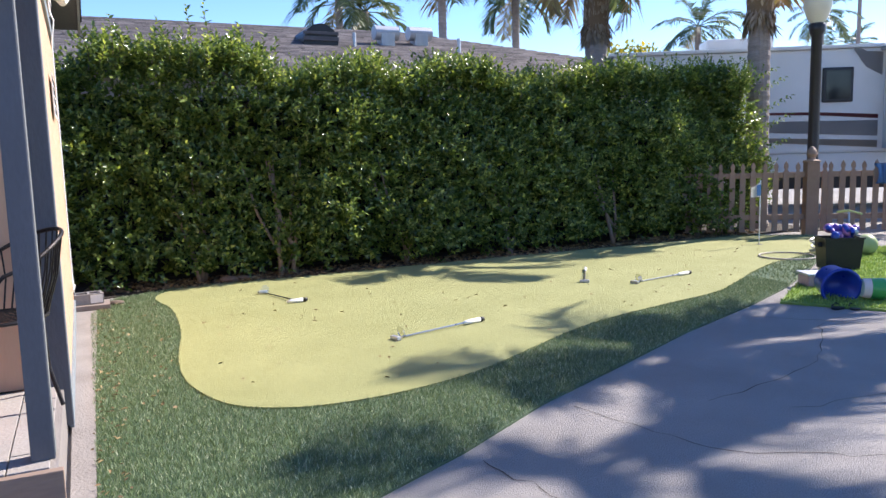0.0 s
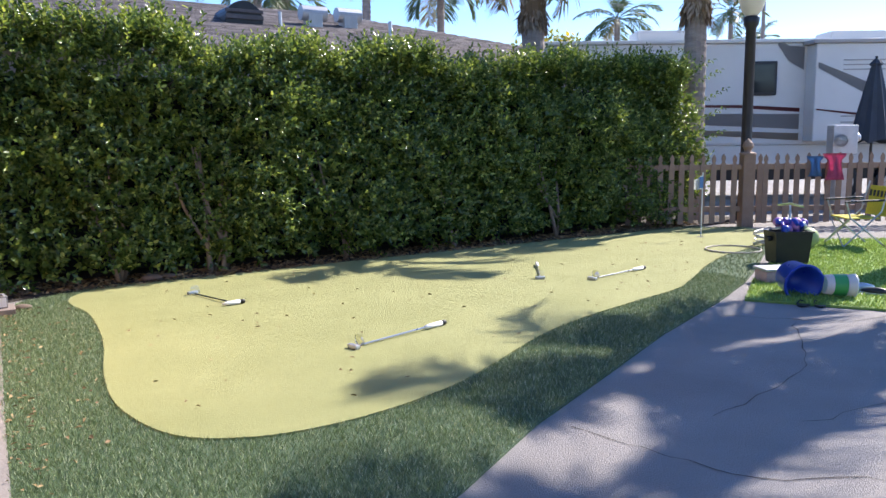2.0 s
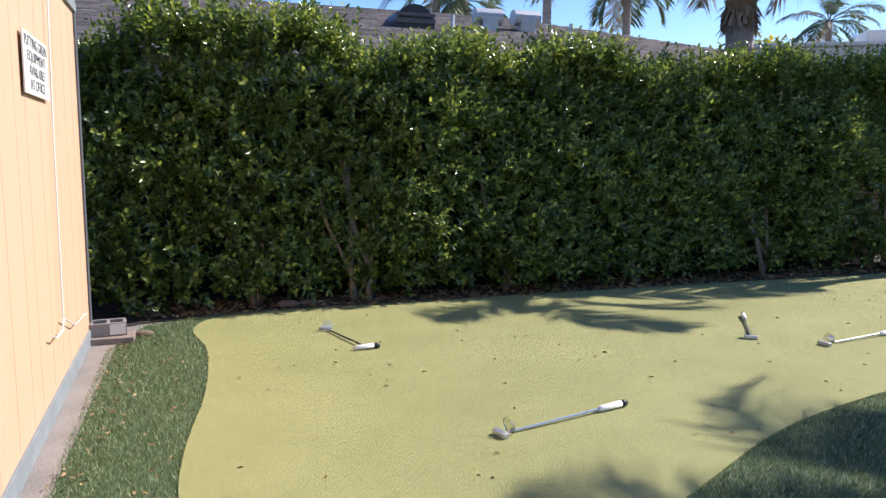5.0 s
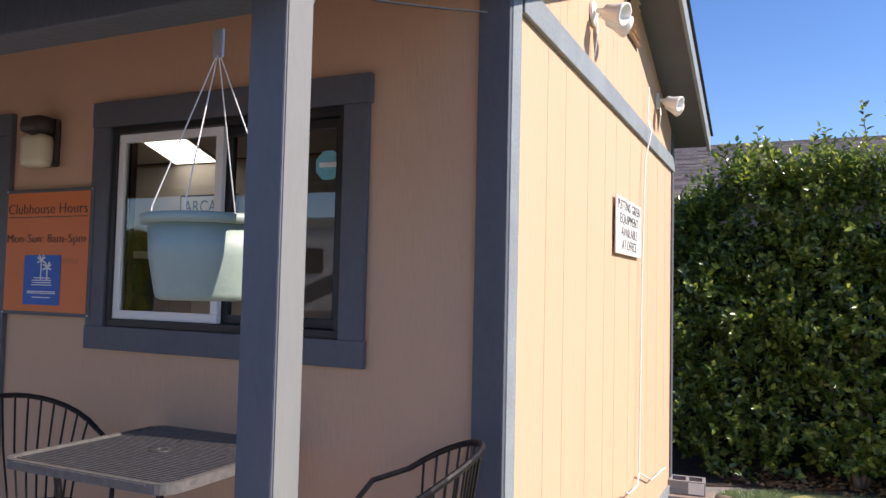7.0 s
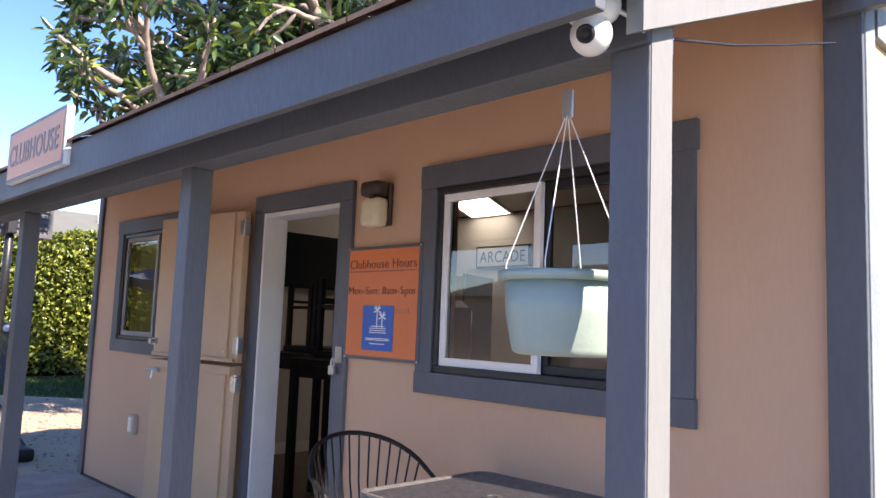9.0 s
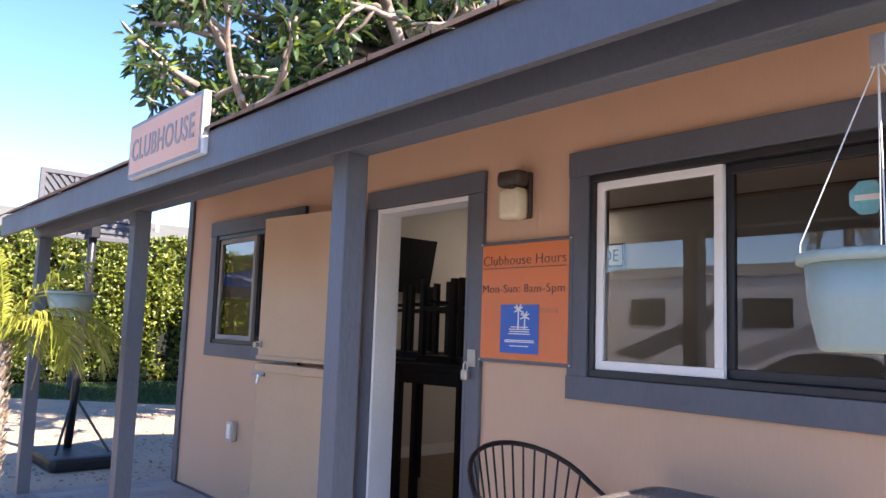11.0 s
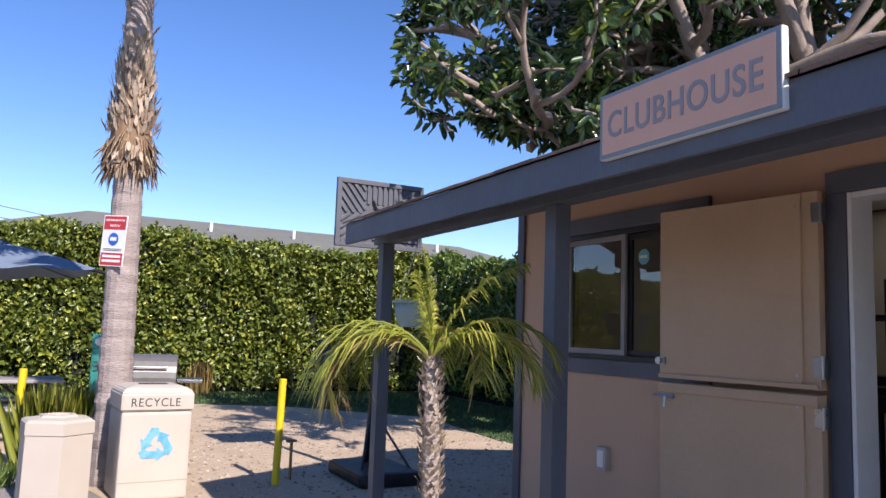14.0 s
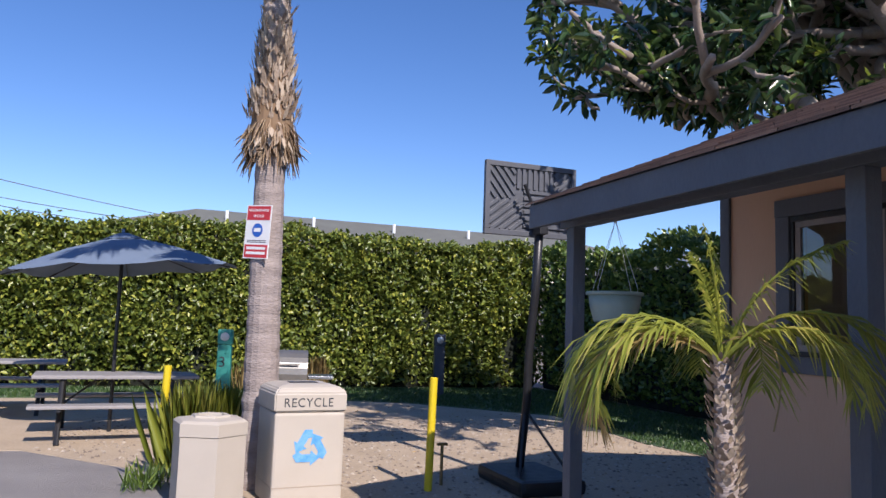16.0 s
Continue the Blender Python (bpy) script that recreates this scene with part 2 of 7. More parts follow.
M_HEDGE2 = leafmat("clipped_hedge_leaves", (0.06, 0.095, 0.016), (0.17, 0.21, 0.032), (0.40, 0.40, 0.065), 0.36, 0.16, 0.6)
M_FICUS = leafmat("ficus_leaves", (0.02, 0.05, 0.02), (0.05, 0.10, 0.03), (0.13, 0.18, 0.045), 0.22, 0.25, 0.7)
# near-black: the shade deep inside the hedges is put into this colour
M_CORE = mat("hedge_inside_shade", (0.012, 0.017, 0.010), (0.006, 0.009, 0.005), 14.0, 0.95, bump=1.0, bscale=30)
M_BARK = mat("grey_bark", (0.36, 0.295, 0.245), (0.23, 0.18, 0.15), 5.0, 0.9, bump=0.8, bscale=40)
M_TWIG = mat("twig_bark", (0.16, 0.125, 0.09), (0.09, 0.07, 0.05), 9.0, 0.9, bump=0.6)
M_PALMTRUNK = mat("palm_trunk", (0.40, 0.335, 0.30), (0.24, 0.195, 0.175), 5.0, 0.95, bump=1.0, bscale=26, stretch=(1, 1, 3.5))
M_PALMBOOT = mat("palm_boots", (0.48, 0.38, 0.28), (0.26, 0.185, 0.13), 6.0, 0.9, bump=0.8, bscale=50, island=0.5)
M_FIBRE = mat("palm_fibre", (0.42, 0.31, 0.20), (0.22, 0.14, 0.08), 9.0, 0.95, island=0.7)
M_PALMLEAF = leafmat("palm_leaflets", (0.16, 0.20, 0.03), (0.32, 0.34, 0.05), (0.52, 0.47, 0.12), 0.42, 0.35)
M_PALMDRY = leafmat("dry_palm_leaflets", (0.25, 0.17, 0.07), (0.36, 0.27, 0.10), (0.40, 0.34, 0.10), 0.5, 0.25)
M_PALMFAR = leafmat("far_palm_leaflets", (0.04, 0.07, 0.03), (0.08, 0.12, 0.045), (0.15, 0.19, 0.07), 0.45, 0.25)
M_SHINGLE = mat("grey_shingles", (0.20, 0.175, 0.17), (0.10, 0.088, 0.088), 9.0, 0.95, bump=0.8, bscale=60, island=0.45)
M_BROWNSHINGLE = mat("brown_shingles", (0.38, 0.22, 0.14), (0.19, 0.11, 0.075), 12.0, 0.95, bump=0.8, bscale=80, island=0.5)
M_FARROOF = mat("far_roof", (0.16, 0.165, 0.14), (0.12, 0.12, 0.105), 1.0, 0.9)
M_STUCCO = mat("stucco", (0.55, 0.48, 0.40), (0.47, 0.41, 0.34), 2.0, 0.9, bump=0.4, bscale=120)
M_FENCE = mat("brown_fence_paint", (0.36, 0.235, 0.165), (0.26, 0.165, 0.115), 7.0, 0.7, bump=0.4, bscale=60, objrand=0.25)
M_BLACK = mat("black_metal", (0.022, 0.022, 0.024), (0.014, 0.014, 0.015), 9.0, 0.4, bump=0.1)
M_BLACKPL = mat("black_plastic", (0.018, 0.018, 0.02), (0.011, 0.011, 0.012), 9.0, 0.45)
M_IRON = mat("wrought_iron", (0.035, 0.03, 0.03), (0.02, 0.018, 0.018), 30.0, 0.45, 0.6, bump=0.2)
# paler than the iron legs: sun on the tabletop is put into this grey
M_MESH = mat("sunlit_mesh_paint", (0.20, 0.19, 0.18), (0.11, 0.10, 0.10), 40.0, 0.45, 0.3)
M_STEEL = mat("steel", (0.55, 0.55, 0.55), (0.42, 0.42, 0.42), 12.0, 0.3, 1.0)
M_GALV = mat("galvanised_metal", (0.62, 0.63, 0.64), (0.48, 0.49, 0.5), 7.0, 0.45, 0.7)
M_DARKROOM = mat("interior_wall_paint", (0.62, 0.58, 0.52), (0.55, 0.515, 0.46), 2.0, 0.8)
M_CEIL = mat("interior_ceiling", (0.74, 0.72, 0.68), None, 3.0, 0.9)
M_FLOORIN = mat("interior_floor", (0.16, 0.11, 0.075), (0.11, 0.075, 0.05), 3.0, 0.45, stretch=(1, 6, 1))
M_DECK = mat("porch_paving", (0.40, 0.36, 0.33), (0.29, 0.26, 0.235), 4.0, 0.8, bump=0.4, objrand=0.3)
M_BRASS = mat("brass_pipe", (0.30, 0.22, 0.10), (0.2, 0.15, 0.08), 20.0, 0.5, 0.6)
M_YELLOW = mat("yellow_paint", (0.75, 0.56, 0.015), (0.62, 0.45, 0.02), 8.0, 0.45)
M_BEIGE = mat("beige_plastic", (0.52, 0.46, 0.385), (0.46, 0.405, 0.335), 3.0, 0.55, bump=0.25, bscale=180)
M_ORANGE = mat("orange_sign", (0.72, 0.185, 0.05), (0.66, 0.165, 0.045), 3.0, 0.4)
M_PEACH = mat("peach_sign", (0.78, 0.43, 0.29), (0.70, 0.38, 0.26), 5.0, 0.55)
M_BLUE = mat("sign_blue", (0.02, 0.12, 0.48), (0.018, 0.10, 0.42), 5.0, 0.4)
M_INK = mat("dark_ink", (0.035, 0.04, 0.05), None, 9.0, 0.6)
M_REDINK = mat("red_ink", (0.55, 0.04, 0.05), (0.48, 0.035, 0.04), 7.0, 0.45)
M_SAGE = mat("sage_plastic", (0.32, 0.40, 0.35), (0.27, 0.345, 0.30), 4.0, 0.45, bump=0.1)
M_CREAM = mat("cream_glass", (0.74, 0.66, 0.46), (0.66, 0.58, 0.40), 8.0, 0.3)
M_BRONZE = mat("bronze_cap", (0.05, 0.035, 0.028), None, 9.0, 0.5)
M_UMB = mat("blue_canvas", (0.165, 0.215, 0.285), (0.13, 0.175, 0.24), 3.0, 0.9, bump=0.2, bscale=200)
M_UMBDARK = mat("dark_canvas", (0.055, 0.075, 0.10), (0.04, 0.055, 0.075), 3.0, 0.9, bump=0.2)
M_GREYWOOD = mat("grey_planks", (0.34, 0.32, 0.31), (0.24, 0.225, 0.22), 5.0, 0.7, stretch=(1, 0.2, 1), bump=0.2)
M_RV = mat("rv_white", (0.78, 0.77, 0.74), (0.70, 0.69, 0.66), 1.5, 0.35)
M_RVGREY = mat("rv_grey", (0.40, 0.385, 0.37), None, 2.0, 0.4)
M_RVTAN = mat("rv_tan", (0.42, 0.345, 0.27), None, 2.0, 0.4)
M_MAROON = mat("rv_maroon", (0.18, 0.03, 0.035), None, 2.0, 0.4)
M_TEAL = mat("teal_post", (0.03, 0.30, 0.25), (0.025, 0.25, 0.21), 8.0, 0.5)
M_BLUEGREY = mat("bluegrey_post", (0.055, 0.065, 0.085), None, 8.0, 0.5)
M_TUB = mat("blue_plastic", (0.015, 0.06, 0.42), (0.012, 0.05, 0.36), 8.0, 0.3)
M_MINT = mat("mint_plastic", (0.42, 0.70, 0.62), None, 8.0, 0.4)
M_GREENPR = mat("green_print", (0.05, 0.35, 0.10), None, 8.0, 0.4)
M_PINK = mat("pink_cloth", (0.62, 0.14, 0.27), (0.52, 0.11, 0.22), 14.0, 0.8)
M_SKYCLOTH = mat("blue_cloth", (0.12, 0.26, 0.48), (0.09, 0.20, 0.40), 14.0, 0.8)
M_PURPLE = mat("purple_plastic", (0.16, 0.07, 0.36), None, 8.0, 0.4)
M_LILAC = mat("lilac_plastic", (0.55, 0.25, 0.50), None, 8.0, 0.4)
M_CHAIRYEL = mat("yellow_fabric", (0.62, 0.52, 0.05), (0.50, 0.42, 0.05), 30.0, 0.8)
M_REDPL = mat("red_plastic", (0.60, 0.03, 0.02), None, 8.0, 0.4)
M_ORANGEPL = mat("orange_plastic", (0.85, 0.20, 0.02), (0.75, 0.17, 0.02), 8.0, 0.45)
M_LIME = mat("pale_green_plastic", (0.42, 0.50, 0.22), None, 8.0, 0.5)
M_DEAD = mat("fallen_leaf", (0.36, 0.25, 0.12), (0.17, 0.10, 0.05), 20.0, 0.8, island=0.7)
M_BLOCK = mat("grey_block", (0.28, 0.27, 0.265), (0.19, 0.18, 0.18), 6.0, 0.9, bump=0.6)


def glass(name, tint=(1, 1, 1), rough=0.0):
    m = bpy.data.materials.new(name)
    m.use_nodes = True
    nt = m.node_tree
    n, l = nt.nodes, nt.links
    n.remove(n["Principled BSDF"])
    t = n.new("ShaderNodeBsdfTransparent")
    t.inputs[0].default_value = (*tint, 1)
    g = n.new("ShaderNodeBsdfGlossy")
    g.inputs["Roughness"].default_value = rough
    f = n.new("ShaderNodeFresnel")
    f.inputs["IOR"].default_value = 2.0
    mx = n.new("ShaderNodeMixShader")
    l.new(f.outputs[0], mx.inputs[0])
    l.new(t.outputs[0], mx.inputs[1])
    l.new(g.outputs[0], mx.inputs[2])
    l.new(mx.outputs[0], n["Material Output"].inputs["Surface"])
    return m


M_GLASS = glass("window_glass", (0.82, 0.85, 0.83))
M_CLEAR = glass("clear_plastic", (0.9, 0.92, 0.93), 0.05)
M_DARKGLASS = mat("dark_glass", (0.015, 0.018, 0.02), None, 5.0, 0.08)


def glow(name, col, k):
    m = mat(name, col)
    b = m.node_tree.nodes["Principled BSDF"]
    b.inputs["Emission Color"].default_value, b.inputs["Emission Strength"].default_value = (*col, 1), k
    return m


M_PANEL = glow("light_panel", (1.0, 0.95, 0.88), 2.0)

# ---------- ground ----------
GX, WY, FL = -0.115, 4.18, 0.27            # gable wall plane, front wall plane, porch floor
TURF_EDGE = [(-0.02, 2.16), (0.98, 2.64), (1.56, 2.91), (2.27, 3.31), (3.01, 3.64), (4.17, 4.17), (5.41, 4.65), (6.3, 5.05), (6.89, 5.37), (7.5, 5.72), (8.03, 6.04), (8.7, 6.35), (9.9, 6.75)]
TURF = TURF_EDGE + [(10.3, 8.0), (9.6, 8.6), (0.9, 8.62), (0.25, 8.3), (0.02, 7.5)]
GREEN = smooth_loop([(0.63, 8.0), (0.72, 7.3), (0.68, 6.3), (0.56, 5.4), (0.54, 4.75), (0.68, 4.2), (0.95, 3.95), (1.3, 3.86), (1.75, 3.89), (2.25, 4.03), (2.75, 4.28), (3.35, 4.6), (3.95, 4.83), (4.8, 5.04),
                     (5.5, 5.2), (6.1, 5.5), (6.8, 5.9), (7.5, 6.22), (8.2, 6.42), (9.6, 6.8), (10.1, 7.6), (9.5, 8.4), (8.0, 8.55), (5.0, 8.58), (2.5, 8.6), (1.2, 8.55), (0.8, 8.4)], 6)
DIRT = [(-7.0, 1.95), (-6.55, 3.2), (-6.4, 9.6), (-60, 9.6), (-60, -60), (-13.0, -60), (-11.6, -4.0), (-11.2, -0.5), (-9.9, 0.7), (-8.7, 1.5)]

g = bmesh.new()
bmesh.ops.create_grid(g, x_segments=2, y_segments=2, size=2500)
solo("ground", g, M_ASPHALT, "worn dark grey asphalt yard with fine cracks", "ground", "structure")
solo("dirt_yard", prism(bmesh.new(), DIRT, -0.05, 0.006), M_DIRT, "pale sandy dirt yard beside the clubhouse", "ground", "structure")
solo("soil_bed", prism(bmesh.new(), [(-0.2, 8.25), (0.35, 8.5), (10.4, 8.6), (11.4, 8.2), (11.8, 12.5), (-7, 12.5), (-7, 8.0)], -0.05, 0.012), M_SOIL, "dark soil bed with leaf litter under the shrubs", "ground", "structure")
solo("turf_border", prism(bmesh.new(), TURF, -0.05, 0.012), M_TURF, "dark green artificial turf border of the putting green", "turf", "structure")
solo("putting_green", prism(bmesh.new(), GREEN, -0.05, 0.024), M_GREEN, "pale yellow-green putting green of short artificial turf", "putting green", "structure")
solo("pavement_strip", prism(bmesh.new(), [(GX, 2.3), (-0.03, 2.3), (0.01, 4.8), (0.08, 7.75), (GX, 7.9)], -0.05, 0.02), M_CONCRETE, "stained grey concrete strip along the clubhouse wall", "pavement", "structure")
LAWN2 = [(-6.6, 7.6), (-10.5, 6.9), (-13.5, 7.2), (-15.6, 5.2), (-16.4, 3.2), (-17.0, -8), (-18.6, -8), (-18.6, 9.6), (-6.6, 9.6)]
solo("lawn", prism(bmesh.new(), LAWN2, -0.05, 0.018), M_TURF, "dark green lawn strip at the foot of the tall hedge", "lawn", "structure")
MAT2 = [(5.62, 4.55), (6.35, 5.0), (7.2, 5.45), (8.3, 6.02), (9.6, 6.55), (12.5, 4.6), (9.0, 1.8), (6.4, 3.3)]
solo("turf_mat", prism(bmesh.new(), MAT2, 0.001, 0.02), M_LAWN, "bright green artificial grass mat on the asphalt", "grass mat", "structure")


def blades(name, poly, hole, count, h, w, material, label, seed, z=0.012, lean=0.5, keep=None):
    r = np.random.default_rng(seed)
    P = np.array(poly)
    lo, hi = P.min(0), P.max(0)
    Q = r.uniform(lo, hi, (count * 4, 2))
    k = inside(poly, Q)
    if hole is not None:
        k &= ~inside(hole, Q)
    if keep is not None:
        k &= keep(Q)
    Q = Q[k][:count]
    n = len(Q)
    a = r.uniform(0, 2 * np.pi, n)
    hh = h * r.uniform(0.6, 1.2, n)
    base = np.c_[Q, np.full(n, z)]
    side = np.c_[np.cos(a), np.sin(a), 0 * a] * (w / 2)
    b = r.uniform(0, 2 * np.pi, n)
    tip = base + np.c_[np.cos(b) * hh * lean, np.sin(b) * hh * lean, hh]
    V = np.stack([base - side, base + side, tip], 1).reshape(-1, 3)
    return tagged(raw(name, V, np.arange(3 * n).reshape(-1, 3), material), label, "grass", kind="stuff")


blades("turf_blades", TURF, GREEN, 190000, 0.026, 0.0045, M_BLADE, "dark green plastic blades of the turf border", 3, keep=lambda q: (q[:, 0] < 6.5))
blades("turf_blades", TURF, GREEN, 30000, 0.028, 0.009, M_BLADE, "dark green plastic blades of the turf border", 4, keep=lambda q: (q[:, 0] >= 6.5))
blades("mat_blades", MAT2, None, 45000, 0.03, 0.012, M_LAWNBLADE, "bright green plastic blades of the grass mat", 5, z=0.02)
# these blades carry the hedge's shade in their green
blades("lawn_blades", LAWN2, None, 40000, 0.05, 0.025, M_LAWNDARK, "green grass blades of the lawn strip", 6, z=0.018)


def cracks(pts, w=0.0035):
    pts = np.array(pts, float)
    q = [pts[0]]
    for a, b in zip(pts, pts[1:]):
        for t in np.linspace(0, 1, 9)[1:]:
            q.append(a + (b - a) * t + RNG.normal(0, 0.022, 2))
    q = np.array(q)
    V, F = [], []
    for i, p in enumerate(q):
        d = q[min(i + 1, len(q) - 1)] - q[max(i - 1, 0)]
        s = np.array([-d[1], d[0]]) / (np.linalg.norm(d) + 1e-6) * w * RNG.uniform(0.3, 1.2)
        V += [(*(p - s), 0.0035), (*(p + s), 0.0035)]
    F = [(2 * i, 2 * i + 2, 2 * i + 3, 2 * i + 1) for i in range(len(q) - 1)]
    return tagged(raw("crack", V, F, M_SOIL), "thin dark crack across the asphalt", "crack", "cracks in the asphalt", "structure")


for c in ([(2.4, 3.2), (2.6, 2.4), (3.3, 1.9), (3.6, 1.0)], [(5.0, 4.3), (5.6, 3.6), (7.4, 3.4)], [(3.4, 2.6), (4.6, 2.4), (6.0, 2.6)], [(1.6, 2.8), (1.7, 2.2), (2.3, 1.7)], [(3.1, 2.9), (4.3, 3.1), (5.3, 3.9)]):
    cracks(c)

# ---------- clubhouse ----------
club = thing("clubhouse", (-3.0, WY, 0), 0, "small tan clubhouse with slate trim and a covered porch", "building", "", "structure")


def cp(name, bm, m, label="", parent=None, **k):
    return part(name, bm, m, parent or club, label, world=True, **k)


RZ = lambda y: 2.24 + (y - 2.85) * 0.41 if y < 5.95 else 2.24 + 3.1 * 0.41 - (y - 5.95) * 0.33
DOORX, WIN1, WIN2 = (-3.31, -2.555), (-1.845, -0.715, 1.36, 2.18), (-5.39, -4.2, 1.37, 2.18)
BACKY, LEFTX = 7.9, -5.95

wall = bmesh.new()
zt = RZ(WY) - 0.1
for x0, z0, x1, z1 in ((LEFTX, FL, WIN2[0], zt), (WIN2[0], FL, WIN2[1], WIN2[2]), (WIN2[0], WIN2[3], WIN2[1], zt), (WIN2[1], FL, DOORX[0], zt), (DOORX[0], 2.18, DOORX[1], zt),
                       (DOORX[1], FL, WIN1[0], zt), (WIN1[0], FL, WIN1[1], WIN1[2]), (WIN1[0], WIN1[3], WIN1[1], zt), (WIN1[1], FL, GX - 0.012, zt)):
    box(wall, x0, WY, z0, x1, WY + 0.12, z1)
cp("front_wall", wall, M_TAN, "tan painted front wall with a door and two windows")


def gable(x0, x1):
    b = bmesh.new()
    ys = [WY + 0.12, WY + 0.12, 5.95, BACKY, BACKY]
    zs = [0.05, RZ(WY + 0.12) - 0.1, RZ(5.95) - 0.1, RZ(BACKY) - 0.1, 0.05]
    a = [b.verts.new((x0, y, z)) for y, z in zip(ys, zs)]
    c = [b.verts.new((x1, y, z)) for y, z in zip(ys, zs)]
    b.faces.new(a)
    b.faces.new(c[::-1])
    for i in range(5):
        b.faces.new((a[i], c[i], c[(i + 1) % 5], a[(i + 1) % 5]))
    bmesh.ops.recalc_face_normals(b, faces=b.faces[:])
    return b


gable_wall = cp("gable_wall", gable(GX - 0.12, GX - 0.012), M_TAN, "tan gable wall of grooved siding")
cp("far_gable_wall", gable(LEFTX, LEFTX + 0.11), M_TAN)
cp("back_wall", boxm(LEFTX + 0.11, BACKY - 0.12, 0.05, GX - 0.12, BACKY, RZ(BACKY) - 0.1), M_TAN)
cp("foundation", boxm(LEFTX + 0.01, WY + 0.01, -0.05, GX - 0.02, BACKY - 0.01, FL - 0.012), M_CONCRETE)
# sun-facing trim takes the pale copy, front trim the dark one
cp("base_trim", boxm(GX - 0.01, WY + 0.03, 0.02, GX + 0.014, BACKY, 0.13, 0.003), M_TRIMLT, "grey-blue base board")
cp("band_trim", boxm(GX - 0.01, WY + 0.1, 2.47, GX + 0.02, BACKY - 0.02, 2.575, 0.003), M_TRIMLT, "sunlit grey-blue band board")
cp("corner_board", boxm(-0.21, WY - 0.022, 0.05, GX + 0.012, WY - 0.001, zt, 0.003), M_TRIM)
cp("corner_board", boxm(GX - 0.01, WY - 0.001, 0.05, GX + 0.016, WY + 0.085, zt, 0.003), M_TRIMLT, "corner board paled for its sunlit side")
cp("corner_board", boxm(GX - 0.01, BACKY - 0.08, 0.13, GX + 0.012, BACKY + 0.004, RZ(BACKY) - 0.1, 0.003), M_TRIM)
cp("corner_board", boxm(LEFTX - 0.012, WY - 0.022, FL, LEFTX + 0.07, WY - 0.001, zt, 0.003), M_TRIM)
cp("corner_board", boxm(LEFTX - 0.02, WY - 0.001, 0.05, LEFTX - 0.001, WY + 0.09, zt, 0.003), M_TRIM)


# roof: two slopes with fascia, rake boards and shingle courses
def slope(y0, y1, x0, x1, t0, t1):
    b = bmesh.new()
    v = []
    for x in (x0, x1):
        v.append([b.verts.new((x, y, RZ(y) + dz)) for y, dz in ((y0, t0), (y1, t0), (y1, t1), (y0, t1))])
    b.faces.new(v[0])
    b.faces.new(v[1][::-1])
    for i in range(4):
        b.faces.new((v[0][i], v[1][i], v[1][(i + 1) % 4], v[0][(i + 1) % 4]))
    bmesh.ops.recalc_face_normals(b, faces=b.faces[:])
    return b


RX0, RX1 = -6.12, 0.12
roof = cp("roof", slope(2.87, 4.12, RX0, GX - 0.03, -0.095, -0.012), M_TRIM, "slate-painted porch roof deck with brown shingles")
cp("roof_front", slope(4.12, 5.95, RX0, RX1, -0.095, -0.012), M_TRIM)
cp("roof_back", slope(5.95, 8.12, RX0, RX1, -0.095, -0.012), M_TRIM)
cp("fascia", boxm(RX0, 2.84, 2.085, GX + 0.004, 2.868, 2.228, 0.003), M_TRIM)
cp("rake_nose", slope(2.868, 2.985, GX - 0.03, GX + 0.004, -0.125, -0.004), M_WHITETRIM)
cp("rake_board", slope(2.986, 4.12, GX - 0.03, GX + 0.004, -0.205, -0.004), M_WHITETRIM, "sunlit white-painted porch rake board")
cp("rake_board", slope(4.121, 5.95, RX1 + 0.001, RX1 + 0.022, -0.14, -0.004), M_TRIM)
# pale copy here too, for the sunlit back rake
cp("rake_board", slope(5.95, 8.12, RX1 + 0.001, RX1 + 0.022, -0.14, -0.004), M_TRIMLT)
cp("rake_board", slope(2.868, 5.95, RX0 - 0.022, RX0 - 0.001, -0.14, -0.004), M_TRIM)
cp("eave_return", boxm(-0.2, WY - 0.055, 2.505, RX1 + 0.02, WY - 0.024, 2.66, 0.003), M_TRIM)
cp("drip_edge", slope(5.95, 8.14, RX1 - 0.03, RX1 + 0.04, -0.003, 0.006), M_BLACK)
sh = bmesh.new()
rs = random.Random(4)
for k in range(24):
    y = 2.82 + k * 0.133
    x = RX0 - 0.02
    xe = GX + 0.015 if y < 4.1 else RX1 + 0.04
    while x < xe:
        w = rs.uniform(0.22, 0.36)
        x1 = min(x + w, xe)
        q = [sh.verts.new((xx, yy, RZ(yy) + dz)) for xx, yy, dz in ((x, y, 0.012 + rs.uniform(0, 0.004)), (x1 - 0.006, y, 0.012 + rs.uniform(0, 0.004)), (x1 - 0.006, y + 0.17, -0.002), (x, y + 0.17, -0.002),
                                                                      (x, y, 0.0), (x1 - 0.006, y, 0.0))]
        sh.faces.new(q[:4])
        sh.faces.new((q[4], q[5], q[1], q[0]))
        x = x1
cp("shingles", sh, M_BROWNSHINGLE, "weathered brown asphalt shingles", roof)
cp("porch_beam", boxm(RX0, 3.055, 2.10, -0.145, 3.155, 2.225, 0.004), M_TRIM)
for i, x in enumerate((-0.229, -2.065, -4.055, -6.055)):
    p = cp("porch_post", boxm(x, 3.066, FL, x + 0.084, 3.15, 2.10, 0.004), M_TRIM)
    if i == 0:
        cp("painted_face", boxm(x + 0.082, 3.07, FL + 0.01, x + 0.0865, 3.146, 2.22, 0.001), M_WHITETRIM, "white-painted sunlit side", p)
